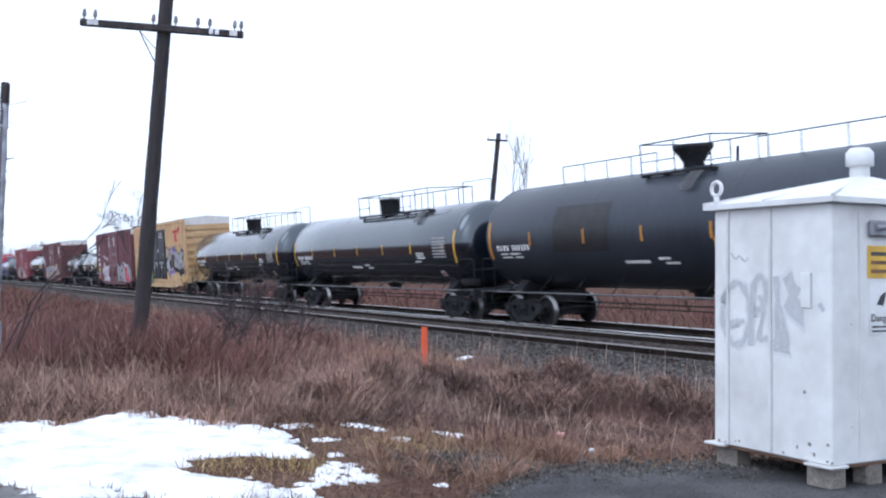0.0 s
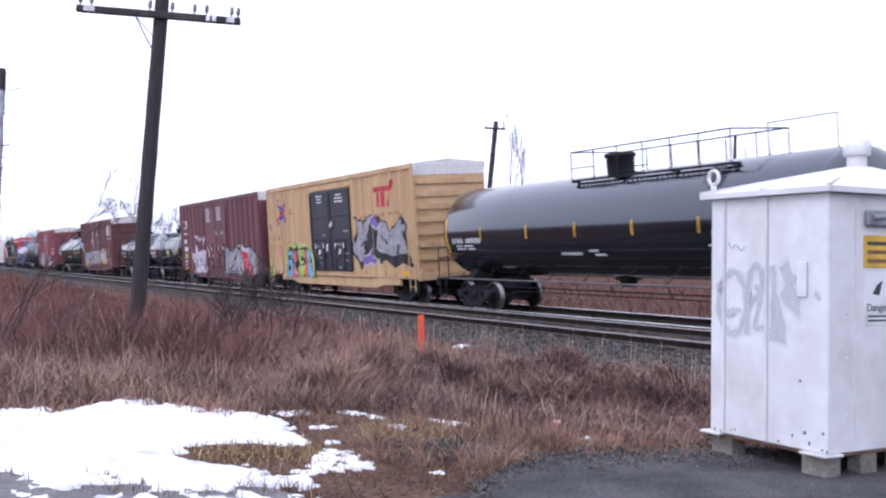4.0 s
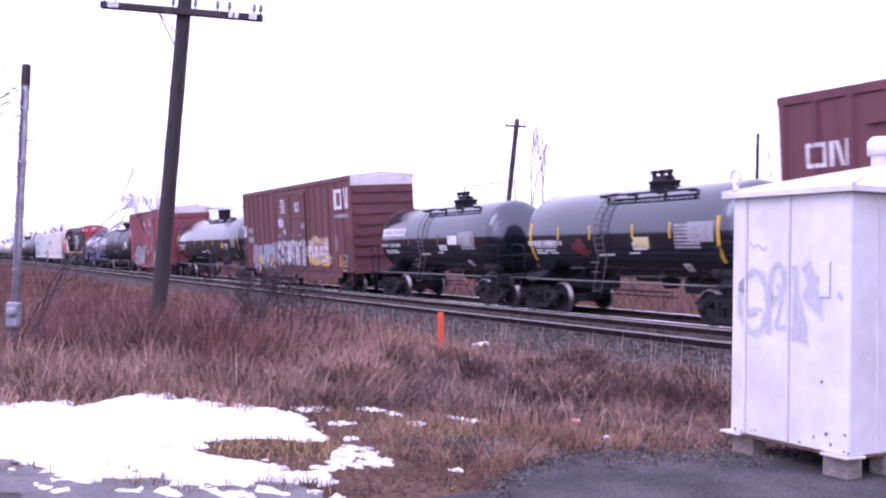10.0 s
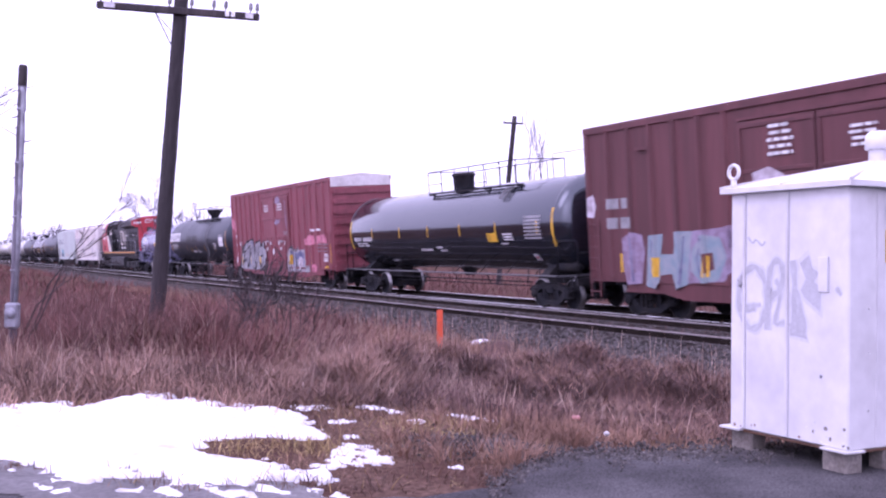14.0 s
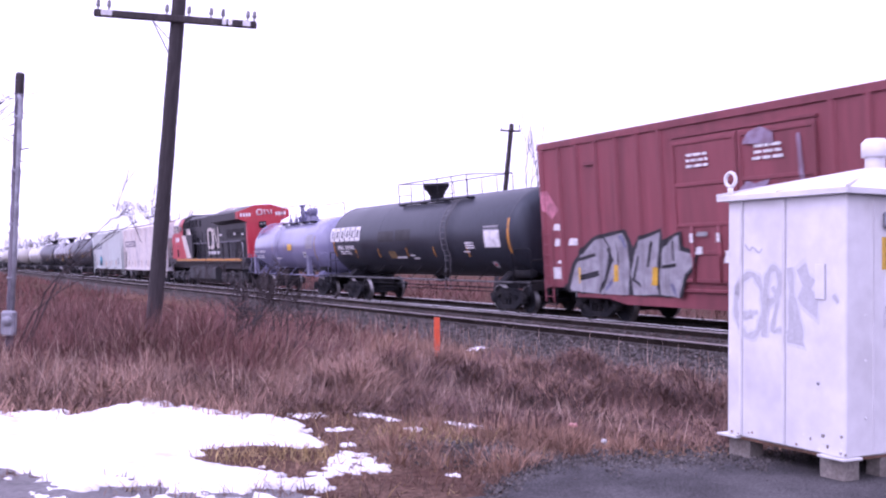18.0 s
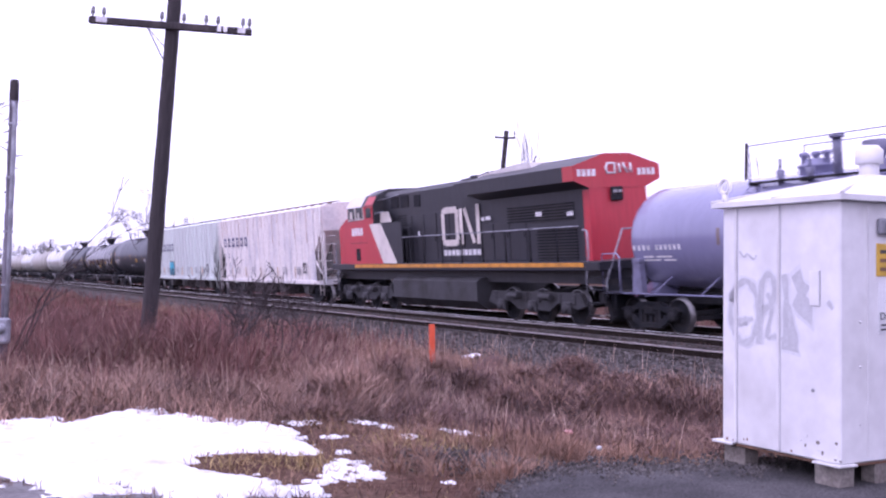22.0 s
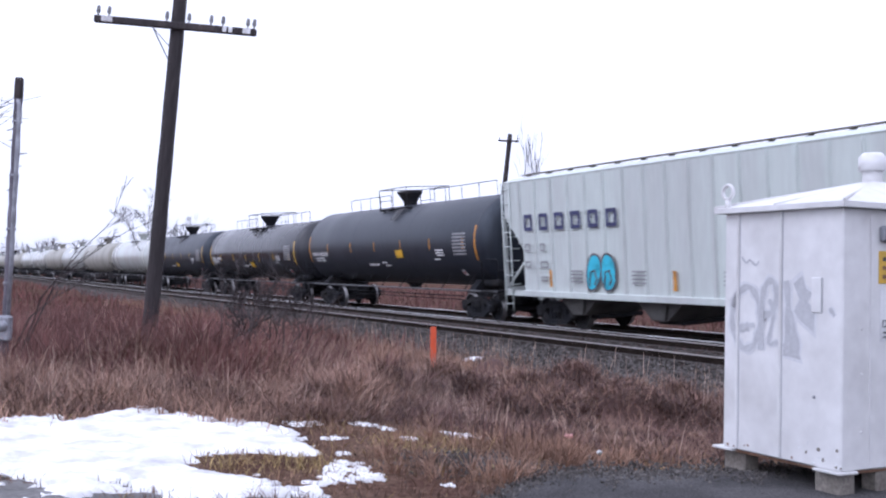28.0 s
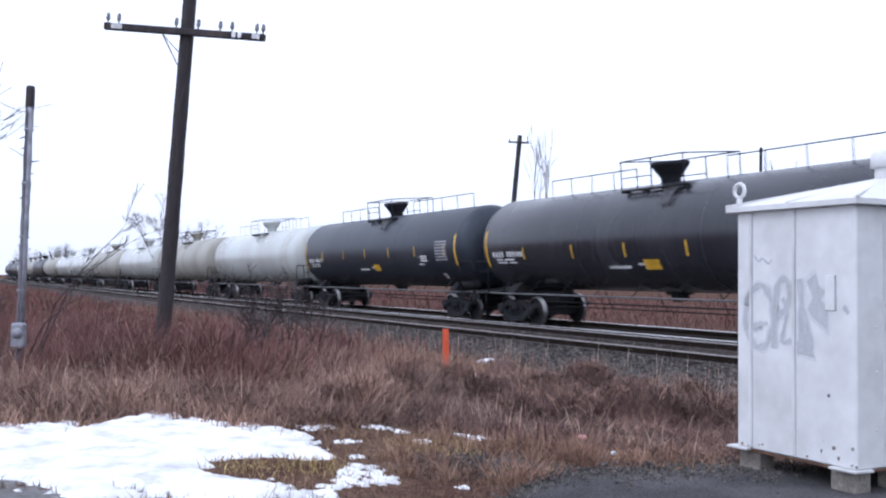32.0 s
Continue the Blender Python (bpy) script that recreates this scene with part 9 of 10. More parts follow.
put("graffiti_letter", [(-4.10, 1.80), (-3.63, 2.21), (-3.03, 2.13), (-2.83, 1.66), (-3.14, 1.11), (-3.72, 1.02), (-4.11, 1.33)], SPRAY_TEAL, "dull teal graffiti ring", 0.007)
put("graffiti_cut", [(-3.64, 1.74), (-3.30, 1.78), (-3.26, 1.38), (-3.61, 1.26)], BOX_BROWN, "", 0.010)
put("graffiti_letter", [(-4.00, 2.30), (-2.68, 2.38), (-2.42, 1.90), (-2.63, 1.32), (-2.98, 1.08), (-4.32, 1.01)], SPRAY_LILAC, "lilac graffiti shade", 0.005)
put("graffiti_letter", [(-2.84, 2.38), (-2.36, 2.47), (-2.29, 1.93), (-2.73, 1.86)], SPRAY_LILAC, "", 0.005)
ribbon(put, "graffiti_line", [(-5.47, 2.10), (-5.57, 0.90)], 0.06, SPRAY_INDIGO_DULL, 0.011)
ribbon(put, "graffiti_line", [(-4.31, 2.18), (-4.49, 0.98)], 0.06, SPRAY_INDIGO_DULL, 0.011)
ribbon(put, "graffiti_line", [(-6.35, 2.19), (-6.30, 1.01)], 0.06, SPRAY_INDIGO_DULL, 0.011)
ribbon(put, "graffiti_line", [(-3.64, 2.13), (-3.86, 1.66), (-3.76, 1.10)], 0.06, SPRAY_INDIGO_DULL, 0.011)
put("reflector_strip", [(-5.53, 1.65), (-5.25, 1.65), (-5.31, 1.15), (-5.59, 1.15)], YELLOW_TAPE, "yellow reflective strip", 0.013)
put("reflector_strip", [(-3.61, 1.70), (-3.40, 1.70), (-3.45, 1.18), (-3.66, 1.18)], YELLOW_TAPE, "yellow reflective strip", 0.013)
put("spray_halo", [(2.30, 2.06), (2.54, 2.43), (3.02, 2.50), (3.31, 2.71), (3.86, 2.60), (4.13, 2.48), (4.66, 2.58), (5.12, 2.54), (5.37, 2.28), (5.27, 1.97), (5.64, 1.59), (5.47, 1.27), (4.81, 1.21), (4.16, 1.32), (3.47, 1.23), (2.76, 1.28), (2.33, 1.73)], SPRAY_SAND, "sandy yellow spray halo", 0.005)
put("graffiti_letter", [(2.62, 2.06), (2.86, 2.39), (3.22, 2.30), (3.14, 1.98), (3.21, 1.57), (2.79, 1.64), (2.52, 1.81)], SPRAY_WHITE, "white graffiti form", 0.008)
put("graffiti_letter", [(3.33, 2.22), (3.70, 2.22), (3.85, 1.81), (3.48, 1.32), (3.30, 1.57)], SPRAY_WHITE, "white graffiti form", 0.008)
put("graffiti_letter", [(4.10, 2.21), (4.91, 2.36), (5.13, 2.05), (4.87, 1.89), (5.46, 1.51), (5.20, 1.34), (4.44, 1.42), (4.58, 1.66), (4.06, 1.73)], SPRAY_WHITE, "white graffiti form", 0.008)
ribbon(put, "graffiti_line", [(2.55, 2.31), (2.99, 2.19), (2.81, 1.81), (2.99, 1.53)], 0.07, SPRAY_LINE, 0.012)
ribbon(put, "graffiti_line", [(3.30, 2.55), (3.34, 2.06), (3.56, 1.57), (3.36, 1.31)], 0.07, SPRAY_LINE, 0.012)
ribbon(put, "graffiti_line", [(3.96, 2.18), (4.58, 2.24), (4.89, 2.17)], 0.07, SPRAY_LINE, 0.012)
ribbon(put, "graffiti_line", [(4.02, 1.93), (4.92, 1.89), (4.64, 1.64), (4.05, 1.64)], 0.07, SPRAY_LINE, 0.012)
ribbon(put, "graffiti_line", [(4.51, 1.36), (5.27, 1.34), (5.54, 1.53)], 0.07, SPRAY_LINE, 0.012)
ribbon(put, "graffiti_line", [(3.70, 2.30), (3.90, 1.81)], 0.07, SPRAY_LINE, 0.012)
ribbon(put, "yellow_drip", [(2.43, 1.86), (2.92, 1.46), (3.25, 1.30)], 0.09, YELLOW_TAPE, 0.013)
ribbon(put, "yellow_drip", [(3.47, 1.28), (3.83, 1.57)], 0.09, YELLOW_TAPE, 0.013)
ribbon(put, "yellow_drip", [(4.55, 1.26), (5.45, 1.34)], 0.09, YELLOW_TAPE, 0.013)
put("reflector_strip", [(2.91, 1.66), (3.12, 1.66), (3.08, 1.28), (2.88, 1.28)], YELLOW_TAPE, "yellow reflective strip", 0.014)
put("reflector_strip", [(4.77, 1.71), (4.96, 1.71), (4.92, 1.26), (4.74, 1.25)], YELLOW_TAPE, "yellow reflective strip", 0.014)
put("reflector_strip", [(6.57, 1.72), (6.78, 1.72), (6.74, 1.23), (6.53, 1.23)], ORANGE_TAPE, "orange reflective strip", 0.010)
put("data_panel", [(6.94, 1.75), (7.49, 1.75), (7.46, 1.42), (6.91, 1.41)], LETTER_GREY, "pale framed panel", 0.008)
put("panel_centre", [(7.02, 1.69), (7.39, 1.69), (7.38, 1.48), (7.00, 1.47)], BOX_BROWN, "", 0.011)
put("lettering", [(6.91, 1.37), (7.55, 1.38), (7.54, 1.34), (6.91, 1.33)], SPRAY_SAND, "sand-coloured line", 0.008)
put("lettering", [(6.90, 1.27), (7.54, 1.28), (7.53, 1.22), (6.90, 1.21)], SPRAY_SAND, "sand-coloured line", 0.008)
put("lettering", [(6.89, 1.08), (7.48, 1.09), (7.48, 1.05), (6.89, 1.03)], SPRAY_SAND, "sand-coloured line", 0.008)
put("lettering", [(6.03, 2.58), (6.20, 2.58), (6.19, 2.53), (6.03, 2.54)], LETTER_GREY, "pale stencilled mark", 0.008)
put("lettering", [(6.34, 2.58), (6.52, 2.57), (6.52, 2.53), (6.34, 2.53)], LETTER_GREY, "pale stencilled mark", 0.008)
put("lettering", [(6.02, 2.45), (6.19, 2.44), (6.18, 2.40), (6.02, 2.40)], LETTER_GREY, "pale stencilled mark", 0.008)
put("lettering", [(6.33, 2.44), (6.51, 2.44), (6.51, 2.39), (6.33, 2.40)], LETTER_GREY, "pale stencilled mark", 0.008)
put("lettering", [(6.01, 2.31), (6.18, 2.31), (6.17, 2.27), (6.01, 2.27)], LETTER_GREY, "pale stencilled mark", 0.008)
put("lettering", [(6.32, 2.31), (6.50, 2.31), (6.49, 2.26), (6.32, 2.26)], LETTER_GREY, "pale stencilled mark", 0.008)
put("lettering", [(6.00, 2.18), (6.17, 2.18), (6.16, 2.13), (6.00, 2.13)], LETTER_GREY, "pale stencilled mark", 0.008)
put("lettering", [(6.31, 2.18), (6.49, 2.17), (6.48, 2.13), (6.31, 2.13)], LETTER_GREY, "pale stencilled mark", 0.008)
put("lettering", [(5.99, 2.04), (6.16, 2.04), (6.15, 2.00), (5.98, 2.00)], LETTER_GREY, "pale stencilled mark", 0.008)
put("lettering", [(6.30, 2.04), (6.48, 2.04), (6.47, 2.00), (6.30, 2.00)], LETTER_GREY, "pale stencilled mark", 0.008)
put("graffiti_tag", [(-1.78, 3.56), (-1.28, 3.67), (-0.86, 3.48), (-0.92, 3.22), (-1.44, 3.13), (-1.77, 3.26)], SPRAY_WHITE, "white tag", 0.007)
put("graffiti_tag", [(-0.99, 2.97), (-0.71, 3.13), (-0.61, 2.85), (-0.83, 2.74)], SPRAY_WHITE, "white tag", 0.008)
put("lettering", [(-1.82, 2.82), (-1.44, 2.81), (-1.45, 2.76), (-1.83, 2.77)], LETTER_GREY, "pale stencilled mark", 0.010)
put("lettering", [(-1.83, 2.71), (-1.38, 2.70), (-1.38, 2.64), (-1.84, 2.65)], LETTER_GREY, "pale stencilled mark", 0.010)
put("lettering", [(0.16, 2.83), (0.40, 2.82), (0.39, 2.77), (0.15, 2.77)], LETTER_GREY, "pale stencilled mark", 0.010)
put("lettering", [(0.15, 2.72), (0.56, 2.71), (0.55, 2.67), (0.14, 2.68)], LETTER_GREY, "pale stencilled mark", 0.010)
put("lettering", [(1.30, 2.76), (1.75, 2.75), (1.75, 2.70), (1.30, 2.71)], LETTER_GREY, "pale stencilled mark", 0.010)
put("graffiti_tag", [(1.70, 3.27), (2.26, 3.31), (2.36, 3.07), (1.87, 3.02)], LETTER_GREY, "faint pale tag", 0.006)
put("graffiti_tag", [(-8.20, 3.27), (-7.98, 3.39), (-7.87, 3.04), (-8.01, 2.73), (-8.20, 2.78)], SPRAY_WHITE, "white tag", 0.006)
put("graffiti_block", jag(-2.2, 2.3, 1.2, 2.55, 10, 0.25, 23), SPRAY_SILVER, "silver graffiti over the doors", 0.006)
letters(brown, -1.9, 1.25, 3.9, 1.15, 6, (SPRAY_WHITE, SPRAY_SILVER), SPRAY_BLACK, 25, 0.0)
lines(brown, [(-1.75, 1.3, 0.5, 0.14), (0.55, 1.3, 0.5, 0.14), (-6.9, 1.25, 0.12, 0.5)], YELLOW_TAPE, "yellow reflective strip")

red = box_car(BOX_RED, "red box car with silver graffiti along the sill", BOX_RED)
place(red, (-68.5 - 51.95) / 2)
notice(red, -1.7, 4.0, 0.85, 0.4, 3)
notice(red, 0.45, 4.0, 1.1, 0.4, 3)
put = PAINTERS[red.name]
put("graffiti_outline", [(-7.21, 0.97), (-6.84, 1.66), (-6.24, 2.15), (-5.71, 2.43), (-4.92, 2.54), (-4.29, 2.59), (-4.10, 2.30), (-4.00, 2.09), (-3.76, 2.38), (-2.73, 2.59), (-2.71, 2.28), (-2.47, 2.39), (-1.97, 2.49), (-1.93, 2.10), (-1.40, 1.99), (-1.52, 1.56), (-1.80, 1.40), (-2.07, 0.84), (-3.22, 0.84), (-4.15, 0.84), (-6.16, 0.84), (-7.08, 0.84)], SPRAY_BLACK, "black graffiti outline", 0.004)
put("graffiti_letter", [(-6.99, 0.98), (-6.65, 1.62), (-6.11, 2.06), (-5.69, 2.32), (-5.28, 2.37), (-5.03, 2.10), (-5.17, 1.58), (-5.42, 1.04), (-5.58, 0.84), (-6.93, 0.89)], SPRAY_SILVER, "silver graffiti form", 0.007)
put("graffiti_letter", [(-5.21, 2.39), (-4.41, 2.49), (-4.24, 2.23), (-4.18, 1.58), (-4.29, 0.84), (-5.45, 0.84), (-5.20, 1.22), (-4.95, 1.67), (-4.97, 2.10)], SPRAY_SILVER, "silver graffiti form", 0.007)
put("graffiti_letter", [(-3.92, 2.01), (-3.64, 2.29), (-2.87, 2.48), (-2.99, 1.92), (-3.17, 1.25), (-3.03, 0.89), (-4.07, 0.84), (-4.13, 1.41)], SPRAY_SILVER, "silver graffiti form", 0.007)
put("graffiti_letter", [(-2.70, 2.08), (-2.48, 2.27), (-2.07, 2.40), (-2.06, 2.01), (-1.51, 1.91), (-1.65, 1.59), (-1.91, 1.43), (-2.17, 0.84), (-2.97, 0.89), (-2.98, 1.42)], SPRAY_SILVER, "silver graffiti form", 0.007)
ribbon(put, "graffiti_line", [(-6.42, 1.79), (-5.66, 1.93)], 0.10, SPRAY_BLACK, 0.012)
ribbon(put, "graffiti_line", [(-6.34, 1.28), (-5.45, 1.43)], 0.16, SPRAY_BLACK, 0.012)
ribbon(put, "graffiti_line", [(-5.10, 2.10), (-4.88, 1.72)], 0.10, SPRAY_BLACK, 0.012)
ribbon(put, "graffiti_line", [(-3.78, 1.89), (-4.03, 1.24), (-3.65, 1.08)], 0.12, SPRAY_BLACK, 0.012)
ribbon(put, "graffiti_line", [(-3.22, 2.25), (-3.43, 1.59)], 0.10, SPRAY_BLACK, 0.012)
ribbon(put, "graffiti_line", [(-2.40, 2.24), (-2.39, 1.75)], 0.10, SPRAY_BLACK, 0.012)
ribbon(put, "graffiti_line", [(-2.84, 1.59), (-2.20, 1.66)], 0.09, SPRAY_BLACK, 0.012)
ribbon(put, "graffiti_line", [(-4.62, 2.27), (-4.55, 1.75), (-4.80, 1.23)], 0.08, SPRAY_BLACK, 0.012)
ribbon(put, "graffiti_line", [(-5.27, 0.96), (-4.89, 1.26)], 0.10, SPRAY_INDIGO_DULL, 0.013)
ribbon(put, "graffiti_line", [(-2.53, 1.18), (-2.34, 0.86)], 0.10, SPRAY_INDIGO_DULL, 0.013)
ribbon(put, "graffiti_line", [(-4.45, 2.44), (-4.31, 2.10)], 0.10, SPRAY_INDIGO_DULL, 0.013)
put("reflector_strip", [(-6.48, 1.57), (-6.30, 1.57), (-6.35, 1.12), (-6.53, 1.11)], YELLOW_TAPE, "yellow reflective strip", 0.015)
put("reflector_strip", [(-4.85, 1.65), (-4.63, 1.65), (-4.67, 1.20), (-4.90, 1.19)], YELLOW_TAPE, "yellow reflective strip", 0.015)
put("reflector_strip", [(-3.25, 1.59), (-3.02, 1.59), (-3.07, 1.12), (-3.30, 1.12)], YELLOW_TAPE, "yellow reflective strip", 0.015)
put("lettering", [(-7.67, 2.84), (-7.22, 2.83), (-7.24, 2.64), (-7.70, 2.65)], LETTER_WHITE, "white stencilled block", 0.006)
put("lettering", [(-7.65, 2.41), (-7.27, 2.40), (-7.29, 2.18), (-7.68, 2.18)], LETTER_WHITE, "white stencilled block", 0.006)
put("lettering", [(-6.93, 2.40), (-6.42, 2.39), (-6.44, 2.19), (-6.96, 2.20)], LETTER_WHITE, "white stencilled block", 0.006)
put("lettering", [(-7.57, 1.77), (-7.26, 1.77), (-7.28, 1.68), (-7.58, 1.68)], LETTER_WHITE, "white stencilled block", 0.006)
put("lettering", [(-7.83, 1.56), (-7.29, 1.57), (-7.33, 1.23), (-7.87, 1.22)], LETTER_WHITE, "white stencilled block", 0.006)
put("graffiti_haze", [(-8.20, 3.81), (-7.94, 3.83), (-7.67, 3.54), (-7.39, 3.24), (-7.73, 2.98), (-8.16, 3.27)], SPRAY_PINK, "faint pink haze", 0.005)
put("lock_label", [(-1.47, 2.10), (-1.23, 2.10), (-1.25, 1.91), (-1.49, 1.91)], LETTER_WHITE, "white label on the door", 0.012)
put("lock_label", [(0.84, 2.12), (1.05, 2.12), (1.03, 1.93), (0.83, 1.93)], LETTER_WHITE, "white label on the door", 0.012)
put("lock_label", [(-0.48, 2.00), (-0.20, 2.00), (-0.23, 1.71), (-0.51, 1.71)], LETTER_WHITE, "white label on the door", 0.012)
put("lettering", [(-1.43, 2.46), (-1.03, 2.45), (-1.04, 2.34), (-1.44, 2.35)], LETTER_GREY, "pale stencilled mark", 0.011)
put("lettering", [(0.66, 2.45), (1.31, 2.43), (1.30, 2.32), (0.65, 2.33)], LETTER_GREY, "pale stencilled mark", 0.011)
put("lettering", [(1.82, 1.75), (2.09, 1.75), (2.08, 1.61), (1.81, 1.61)], LETTER_GREY, "pale stencilled mark", 0.011)
put("lettering", [(0.52, 1.34), (0.84, 1.34), (0.84, 1.27), (0.51, 1.26)], LETTER_GREY, "pale stencilled mark", 0.011)
put("lettering", [(1.46, 2.90), (2.05, 2.88), (2.05, 2.83), (1.46, 2.86)], LETTER_GREY, "pale stencilled mark", 0.011)
put("lettering", [(1.45, 2.79), (2.00, 2.77), (2.00, 2.72), (1.45, 2.74)], LETTER_GREY, "pale stencilled mark", 0.011)
put("graffiti_block", [(1.79, 1.00), (2.03, 1.84), (2.43, 2.16), (3.02, 1.89), (3.24, 2.15), (3.43, 1.92), (4.28, 1.95), (4.33, 1.29), (4.33, 0.84), (2.75, 0.84), (1.83, 0.84)], SPRAY_SILVER, "pale graffiti block", 0.005)
put("graffiti_form", [(2.28, 1.89), (3.15, 1.76), (3.73, 1.87), (4.20, 1.73), (4.10, 1.21), (3.66, 1.12), (3.47, 1.52), (3.00, 1.43), (2.85, 1.02), (2.56, 1.10), (2.55, 1.56)], SPRAY_INDIGO_DULL, "dark blue graffiti form", 0.008)
put("graffiti_form", [(1.86, 1.39), (2.34, 1.29), (2.54, 0.90), (1.87, 0.86)], SPRAY_WHITE, "white graffiti form", 0.009)
put("graffiti_form", [(3.70, 1.60), (4.01, 1.45), (3.87, 1.04), (4.22, 0.84), (3.49, 0.84), (3.38, 1.11)], SPRAY_WHITE, "white graffiti form", 0.009)
ribbon(put, "graffiti_line", [(2.06, 1.93), (2.45, 2.09), (2.98, 1.83), (3.30, 2.09)], 0.08, SPRAY_BLACK, 0.012)
ribbon(put, "graffiti_line", [(2.85, 1.68), (3.03, 1.11)], 0.08, SPRAY_BLACK, 0.012)
ribbon(put, "graffiti_line", [(2.42, 1.79), (2.73, 1.60), (2.64, 1.26)], 0.08, SPRAY_BLACK, 0.012)
put("reflector_strip", [(2.19, 1.69), (2.53, 1.69), (2.48, 1.20), (2.14, 1.19)], YELLOW_TAPE, "yellow reflective strip", 0.014)
put("graffiti_haze", [(4.48, 2.42), (4.99, 2.63), (5.63, 2.61), (5.88, 2.24), (5.20, 2.13), (4.57, 2.17)], SPRAY_PINK, "pink spray haze", 0.005)
put("graffiti_haze", [(6.01, 2.57), (6.58, 2.61), (7.31, 2.65), (7.41, 2.22), (6.78, 2.27), (6.07, 2.18)], SPRAY_PINK, "pink spray haze", 0.005)
put("graffiti_haze", [(5.24, 1.15), (5.63, 1.25), (5.88, 1.09), (5.77, 0.86), (5.28, 0.85)], SPRAY_PINK, "pink spray blot", 0.005)
put("graffiti_haze", [(4.42, 1.14), (4.79, 1.17), (4.96, 0.84), (4.44, 0.84)], LETTER_GREY, "grey spray blot", 0.005)
put("lettering", [(6.10, 2.21), (6.26, 2.21), (6.26, 2.16), (6.09, 2.17)], LETTER_GREY, "pale stencilled mark", 0.009)
put("lettering", [(6.39, 2.21), (6.66, 2.20), (6.66, 2.16), (6.38, 2.16)], LETTER_GREY, "pale stencilled mark", 0.009)
put("lettering", [(6.91, 2.20), (7.09, 2.20), (7.09, 2.15), (6.91, 2.16)], LETTER_GREY, "pale stencilled mark", 0.009)
put("lettering", [(7.22, 2.20), (7.47, 2.19), (7.47, 2.15), (7.22, 2.15)], LETTER_GREY, "pale stencilled mark", 0.009)
put("lettering", [(6.08, 2.05), (6.25, 2.05), (6.24, 2.00), (6.08, 2.00)], LETTER_GREY, "pale stencilled mark", 0.009)
put("lettering", [(6.37, 2.05), (6.65, 2.04), (6.65, 2.00), (6.37, 2.00)], LETTER_GREY, "pale stencilled mark", 0.009)
put("lettering", [(6.90, 2.04), (7.08, 2.04), (7.07, 2.00), (6.89, 2.00)], LETTER_GREY, "pale stencilled mark", 0.009)
put("lettering", [(7.21, 2.04), (7.46, 2.04), (7.45, 1.99), (7.21, 2.00)], LETTER_GREY, "pale stencilled mark", 0.009)
put("lettering", [(6.07, 1.88), (6.23, 1.88), (6.23, 1.84), (6.07, 1.84)], LETTER_GREY, "pale stencilled mark", 0.009)
put("lettering", [(6.36, 1.88), (6.64, 1.88), (6.63, 1.84), (6.36, 1.84)], LETTER_GREY, "pale stencilled mark", 0.009)
put("lettering", [(6.89, 1.88), (7.06, 1.88), (7.06, 1.84), (6.88, 1.84)], LETTER_GREY, "pale stencilled mark", 0.009)
put("lettering", [(7.20, 1.88), (7.45, 1.88), (7.44, 1.84), (7.19, 1.84)], LETTER_GREY, "pale stencilled mark", 0.009)
put("data_panel", [(6.92, 1.74), (7.46, 1.74), (7.43, 1.38), (6.89, 1.38)], LETTER_WHITE, "white framed panel", 0.008)
put("panel_centre", [(7.00, 1.68), (7.36, 1.68), (7.35, 1.45), (6.98, 1.45)], BOX_RED, "", 0.011)
put("reflector_strip", [(7.79, 2.19), (8.02, 2.19), (7.95, 1.28), (7.72, 1.28)], ORANGE_TAPE, "orange reflective strip", 0.009)
put("reflector_strip", [(5.22, 1.73), (5.40, 1.73), (5.36, 1.26), (5.18, 1.26)], ORANGE_TAPE, "orange reflective strip", 0.009)
put("data_plate", [(6.96, 1.15), (7.45, 1.16), (7.45, 1.06), (6.95, 1.05)], YELLOW_TAPE, "yellow plate", 0.009)
put("lettering", [(5.25, 2.92), (5.84, 2.90), (5.84, 2.80), (5.24, 2.82)], LETTER_WHITE, "white stencilled block", 0.008)
put("lettering", [(6.06, 2.94), (6.65, 2.92), (6.65, 2.82), (6.05, 2.84)], LETTER_WHITE, "white stencilled block", 0.008)
ribbon(put, "pale_streak", [(1.89, 4.46), (1.93, 3.62), (2.02, 3.04)], 0.12, SPRAY_LILAC, 0.008)
put("graffiti_tag", [(0.25, 4.39), (0.45, 4.64), (0.82, 4.73), (1.16, 4.57), (1.20, 4.31)], SPRAY_LILAC, "faint pale tag", 0.010)
put("graffiti_tag", [(0.03, 3.32), (0.34, 3.56), (0.59, 3.48), (1.06, 3.56), (0.84, 3.32), (0.44, 3.24)], SPRAY_LILAC, "faint pale tag", 0.010)

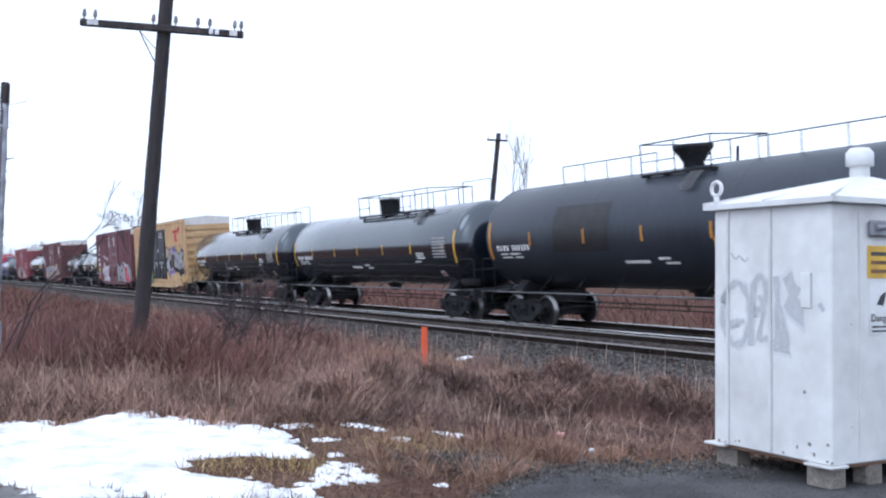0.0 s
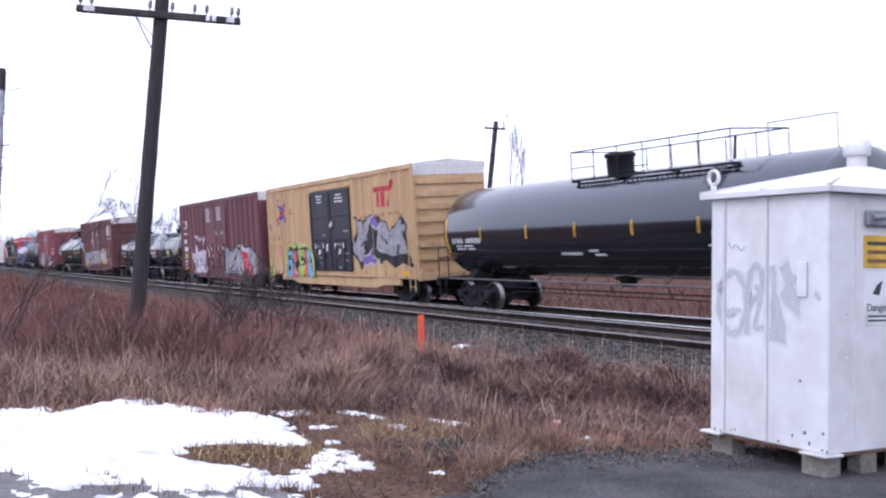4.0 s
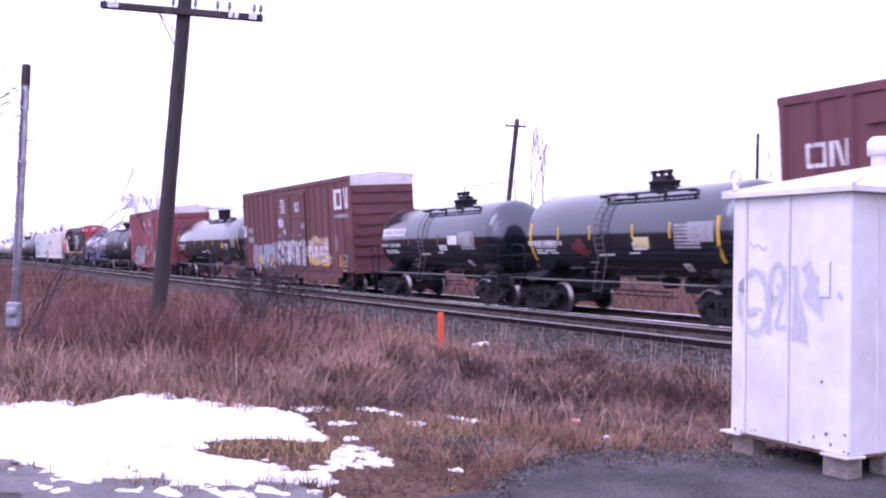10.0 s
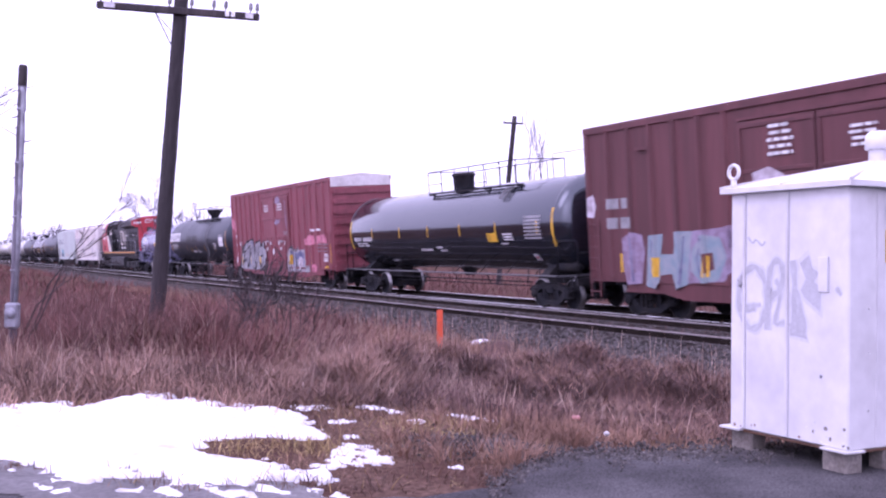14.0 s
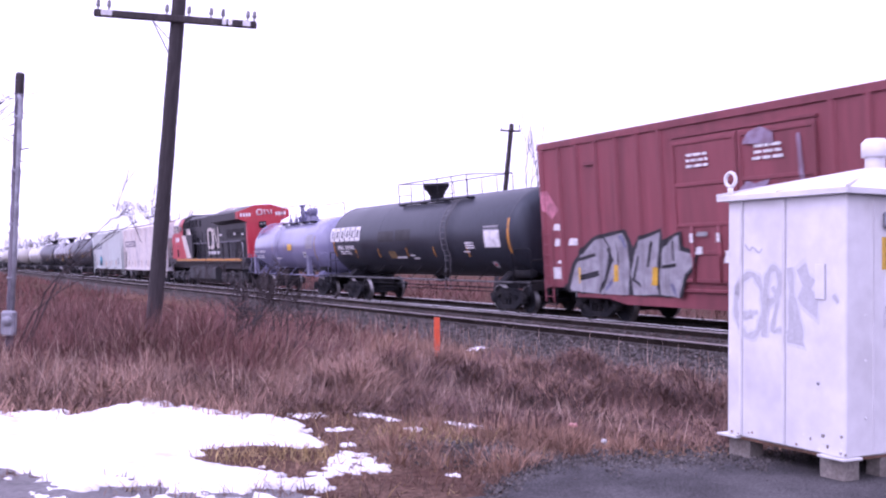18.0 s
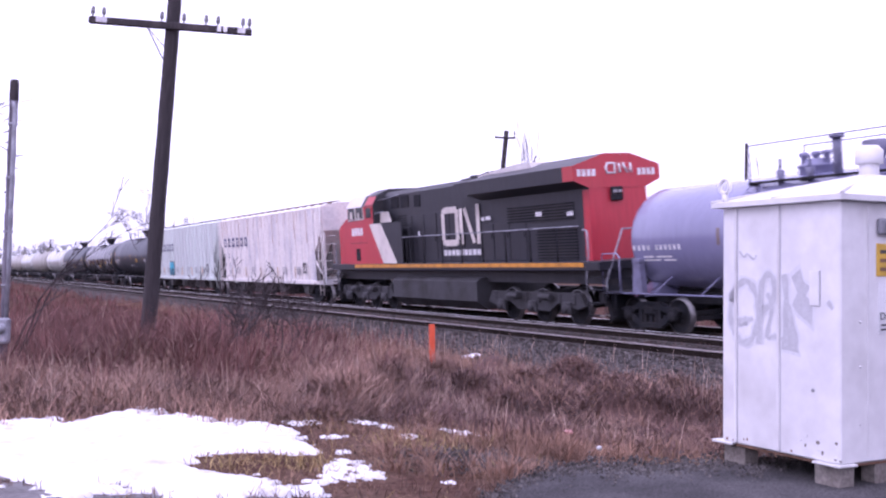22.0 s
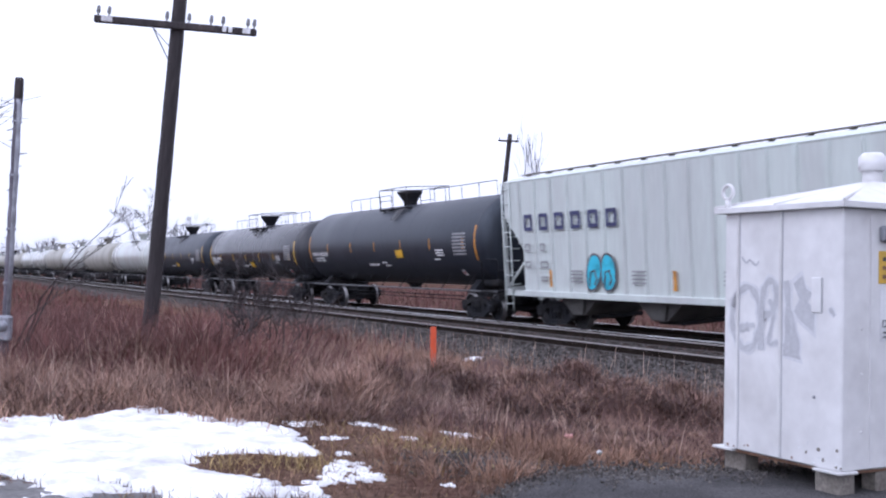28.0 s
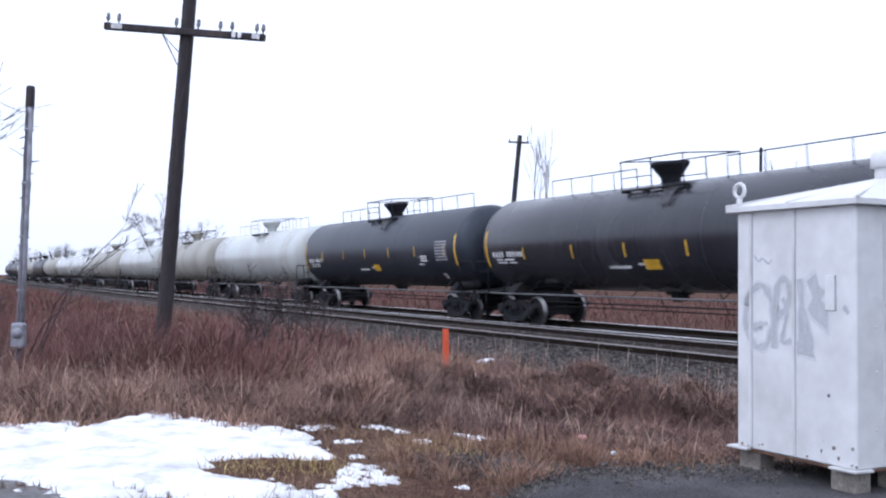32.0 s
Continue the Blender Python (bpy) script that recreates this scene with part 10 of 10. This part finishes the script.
place(locomotive("black and red diesel locomotive with white emblem"), -110.05)
place(hopper_car(HOPPER_WORN, "pale grey covered hopper car with flaking paint"), -129.45)
grey = hopper_car(HOPPER_GREY, "light grey covered hopper car with a cyan tag")
place(grey, -147.45)
for x0, lean in ((-4.22, 0.1), (-3.55, 0.0)):
    for grow, y, mat, name, label in ((0.06, -1.578, SPRAY_LINE, "graffiti_outline", "dark tag outline"), (0.0, -1.584, SPRAY_CYAN, "graffiti_tag", "cyan graffiti tag")):
        ring = [(x0 + 0.32 + (0.30 + grow) * math.cos(a) * abs(math.cos(a)) ** -0.2 + lean * math.sin(a), 1.74 + (0.47 + grow) * math.sin(a) * (1 + 0.06 * math.cos(3 * a))) for a in np.linspace(0.05, 2 * math.pi + 0.05, 22)[:-1]]
        part(name, Shape().prism(ring, y - 0.002, y + 0.002), mat, grey, label)
    curl = Shape().pipe([(x0 + 0.12, -1.588, 1.35), (x0 + 0.2, -1.588, 1.75), (x0 + 0.38, -1.588, 1.8), (x0 + 0.48, -1.588, 1.55), (x0 + 0.36, -1.588, 1.4)], 0.03, 5)
    part("graffiti_line", curl, SPRAY_LINE, grey, "dark curl of the tag")
white = tank_car(TANK_WHITE, "plain white tank car with dulled paint", marks=False)
place(white, -220.5)
beige = tank_car(TANK_BEIGE, "beige tank car with a white top", marks=False)
place(beige, -239.1)
for i in range(10):
    place(copy_thing((white, beige, dull)[(0, 1, 0, 0, 1, 2, 1, 0, 2, 2)[i]], Matrix.Identity(4)), -257.7 - 18.6 * i)


def motions():
    for car, mid in TRAIN:
        walk(car, [(t, on_track(mid + SPEED * (t - 13))) for t in (0, 32)])
        # the wheels turn while the car is near enough to see them
        t0, t1 = 13 + (-70 - mid) / SPEED, 13 + (2 - mid) / SPEED
        t0, t1 = max(0, t0), min(32, t1)
        if t1 - t0 < 0.3:
            continue
        for ax in [c for c in car.children if c.name.startswith("wheelset")]:
            r = ax.location.z
            spin = SPEED / r
            times = sorted({k / FPS for k in range(round(t0 * FPS), round(t1 * FPS) + 1, 2)} | {0.0, 32.0})
            home = ax.location.copy()
            turn = lambda t: (min(max(t, t0), t1) - t0) * spin
            walk(ax, [(t, Matrix.Translation(home) @ Matrix.Rotation(turn(t), 4, "Y")) for t in times])


motions()
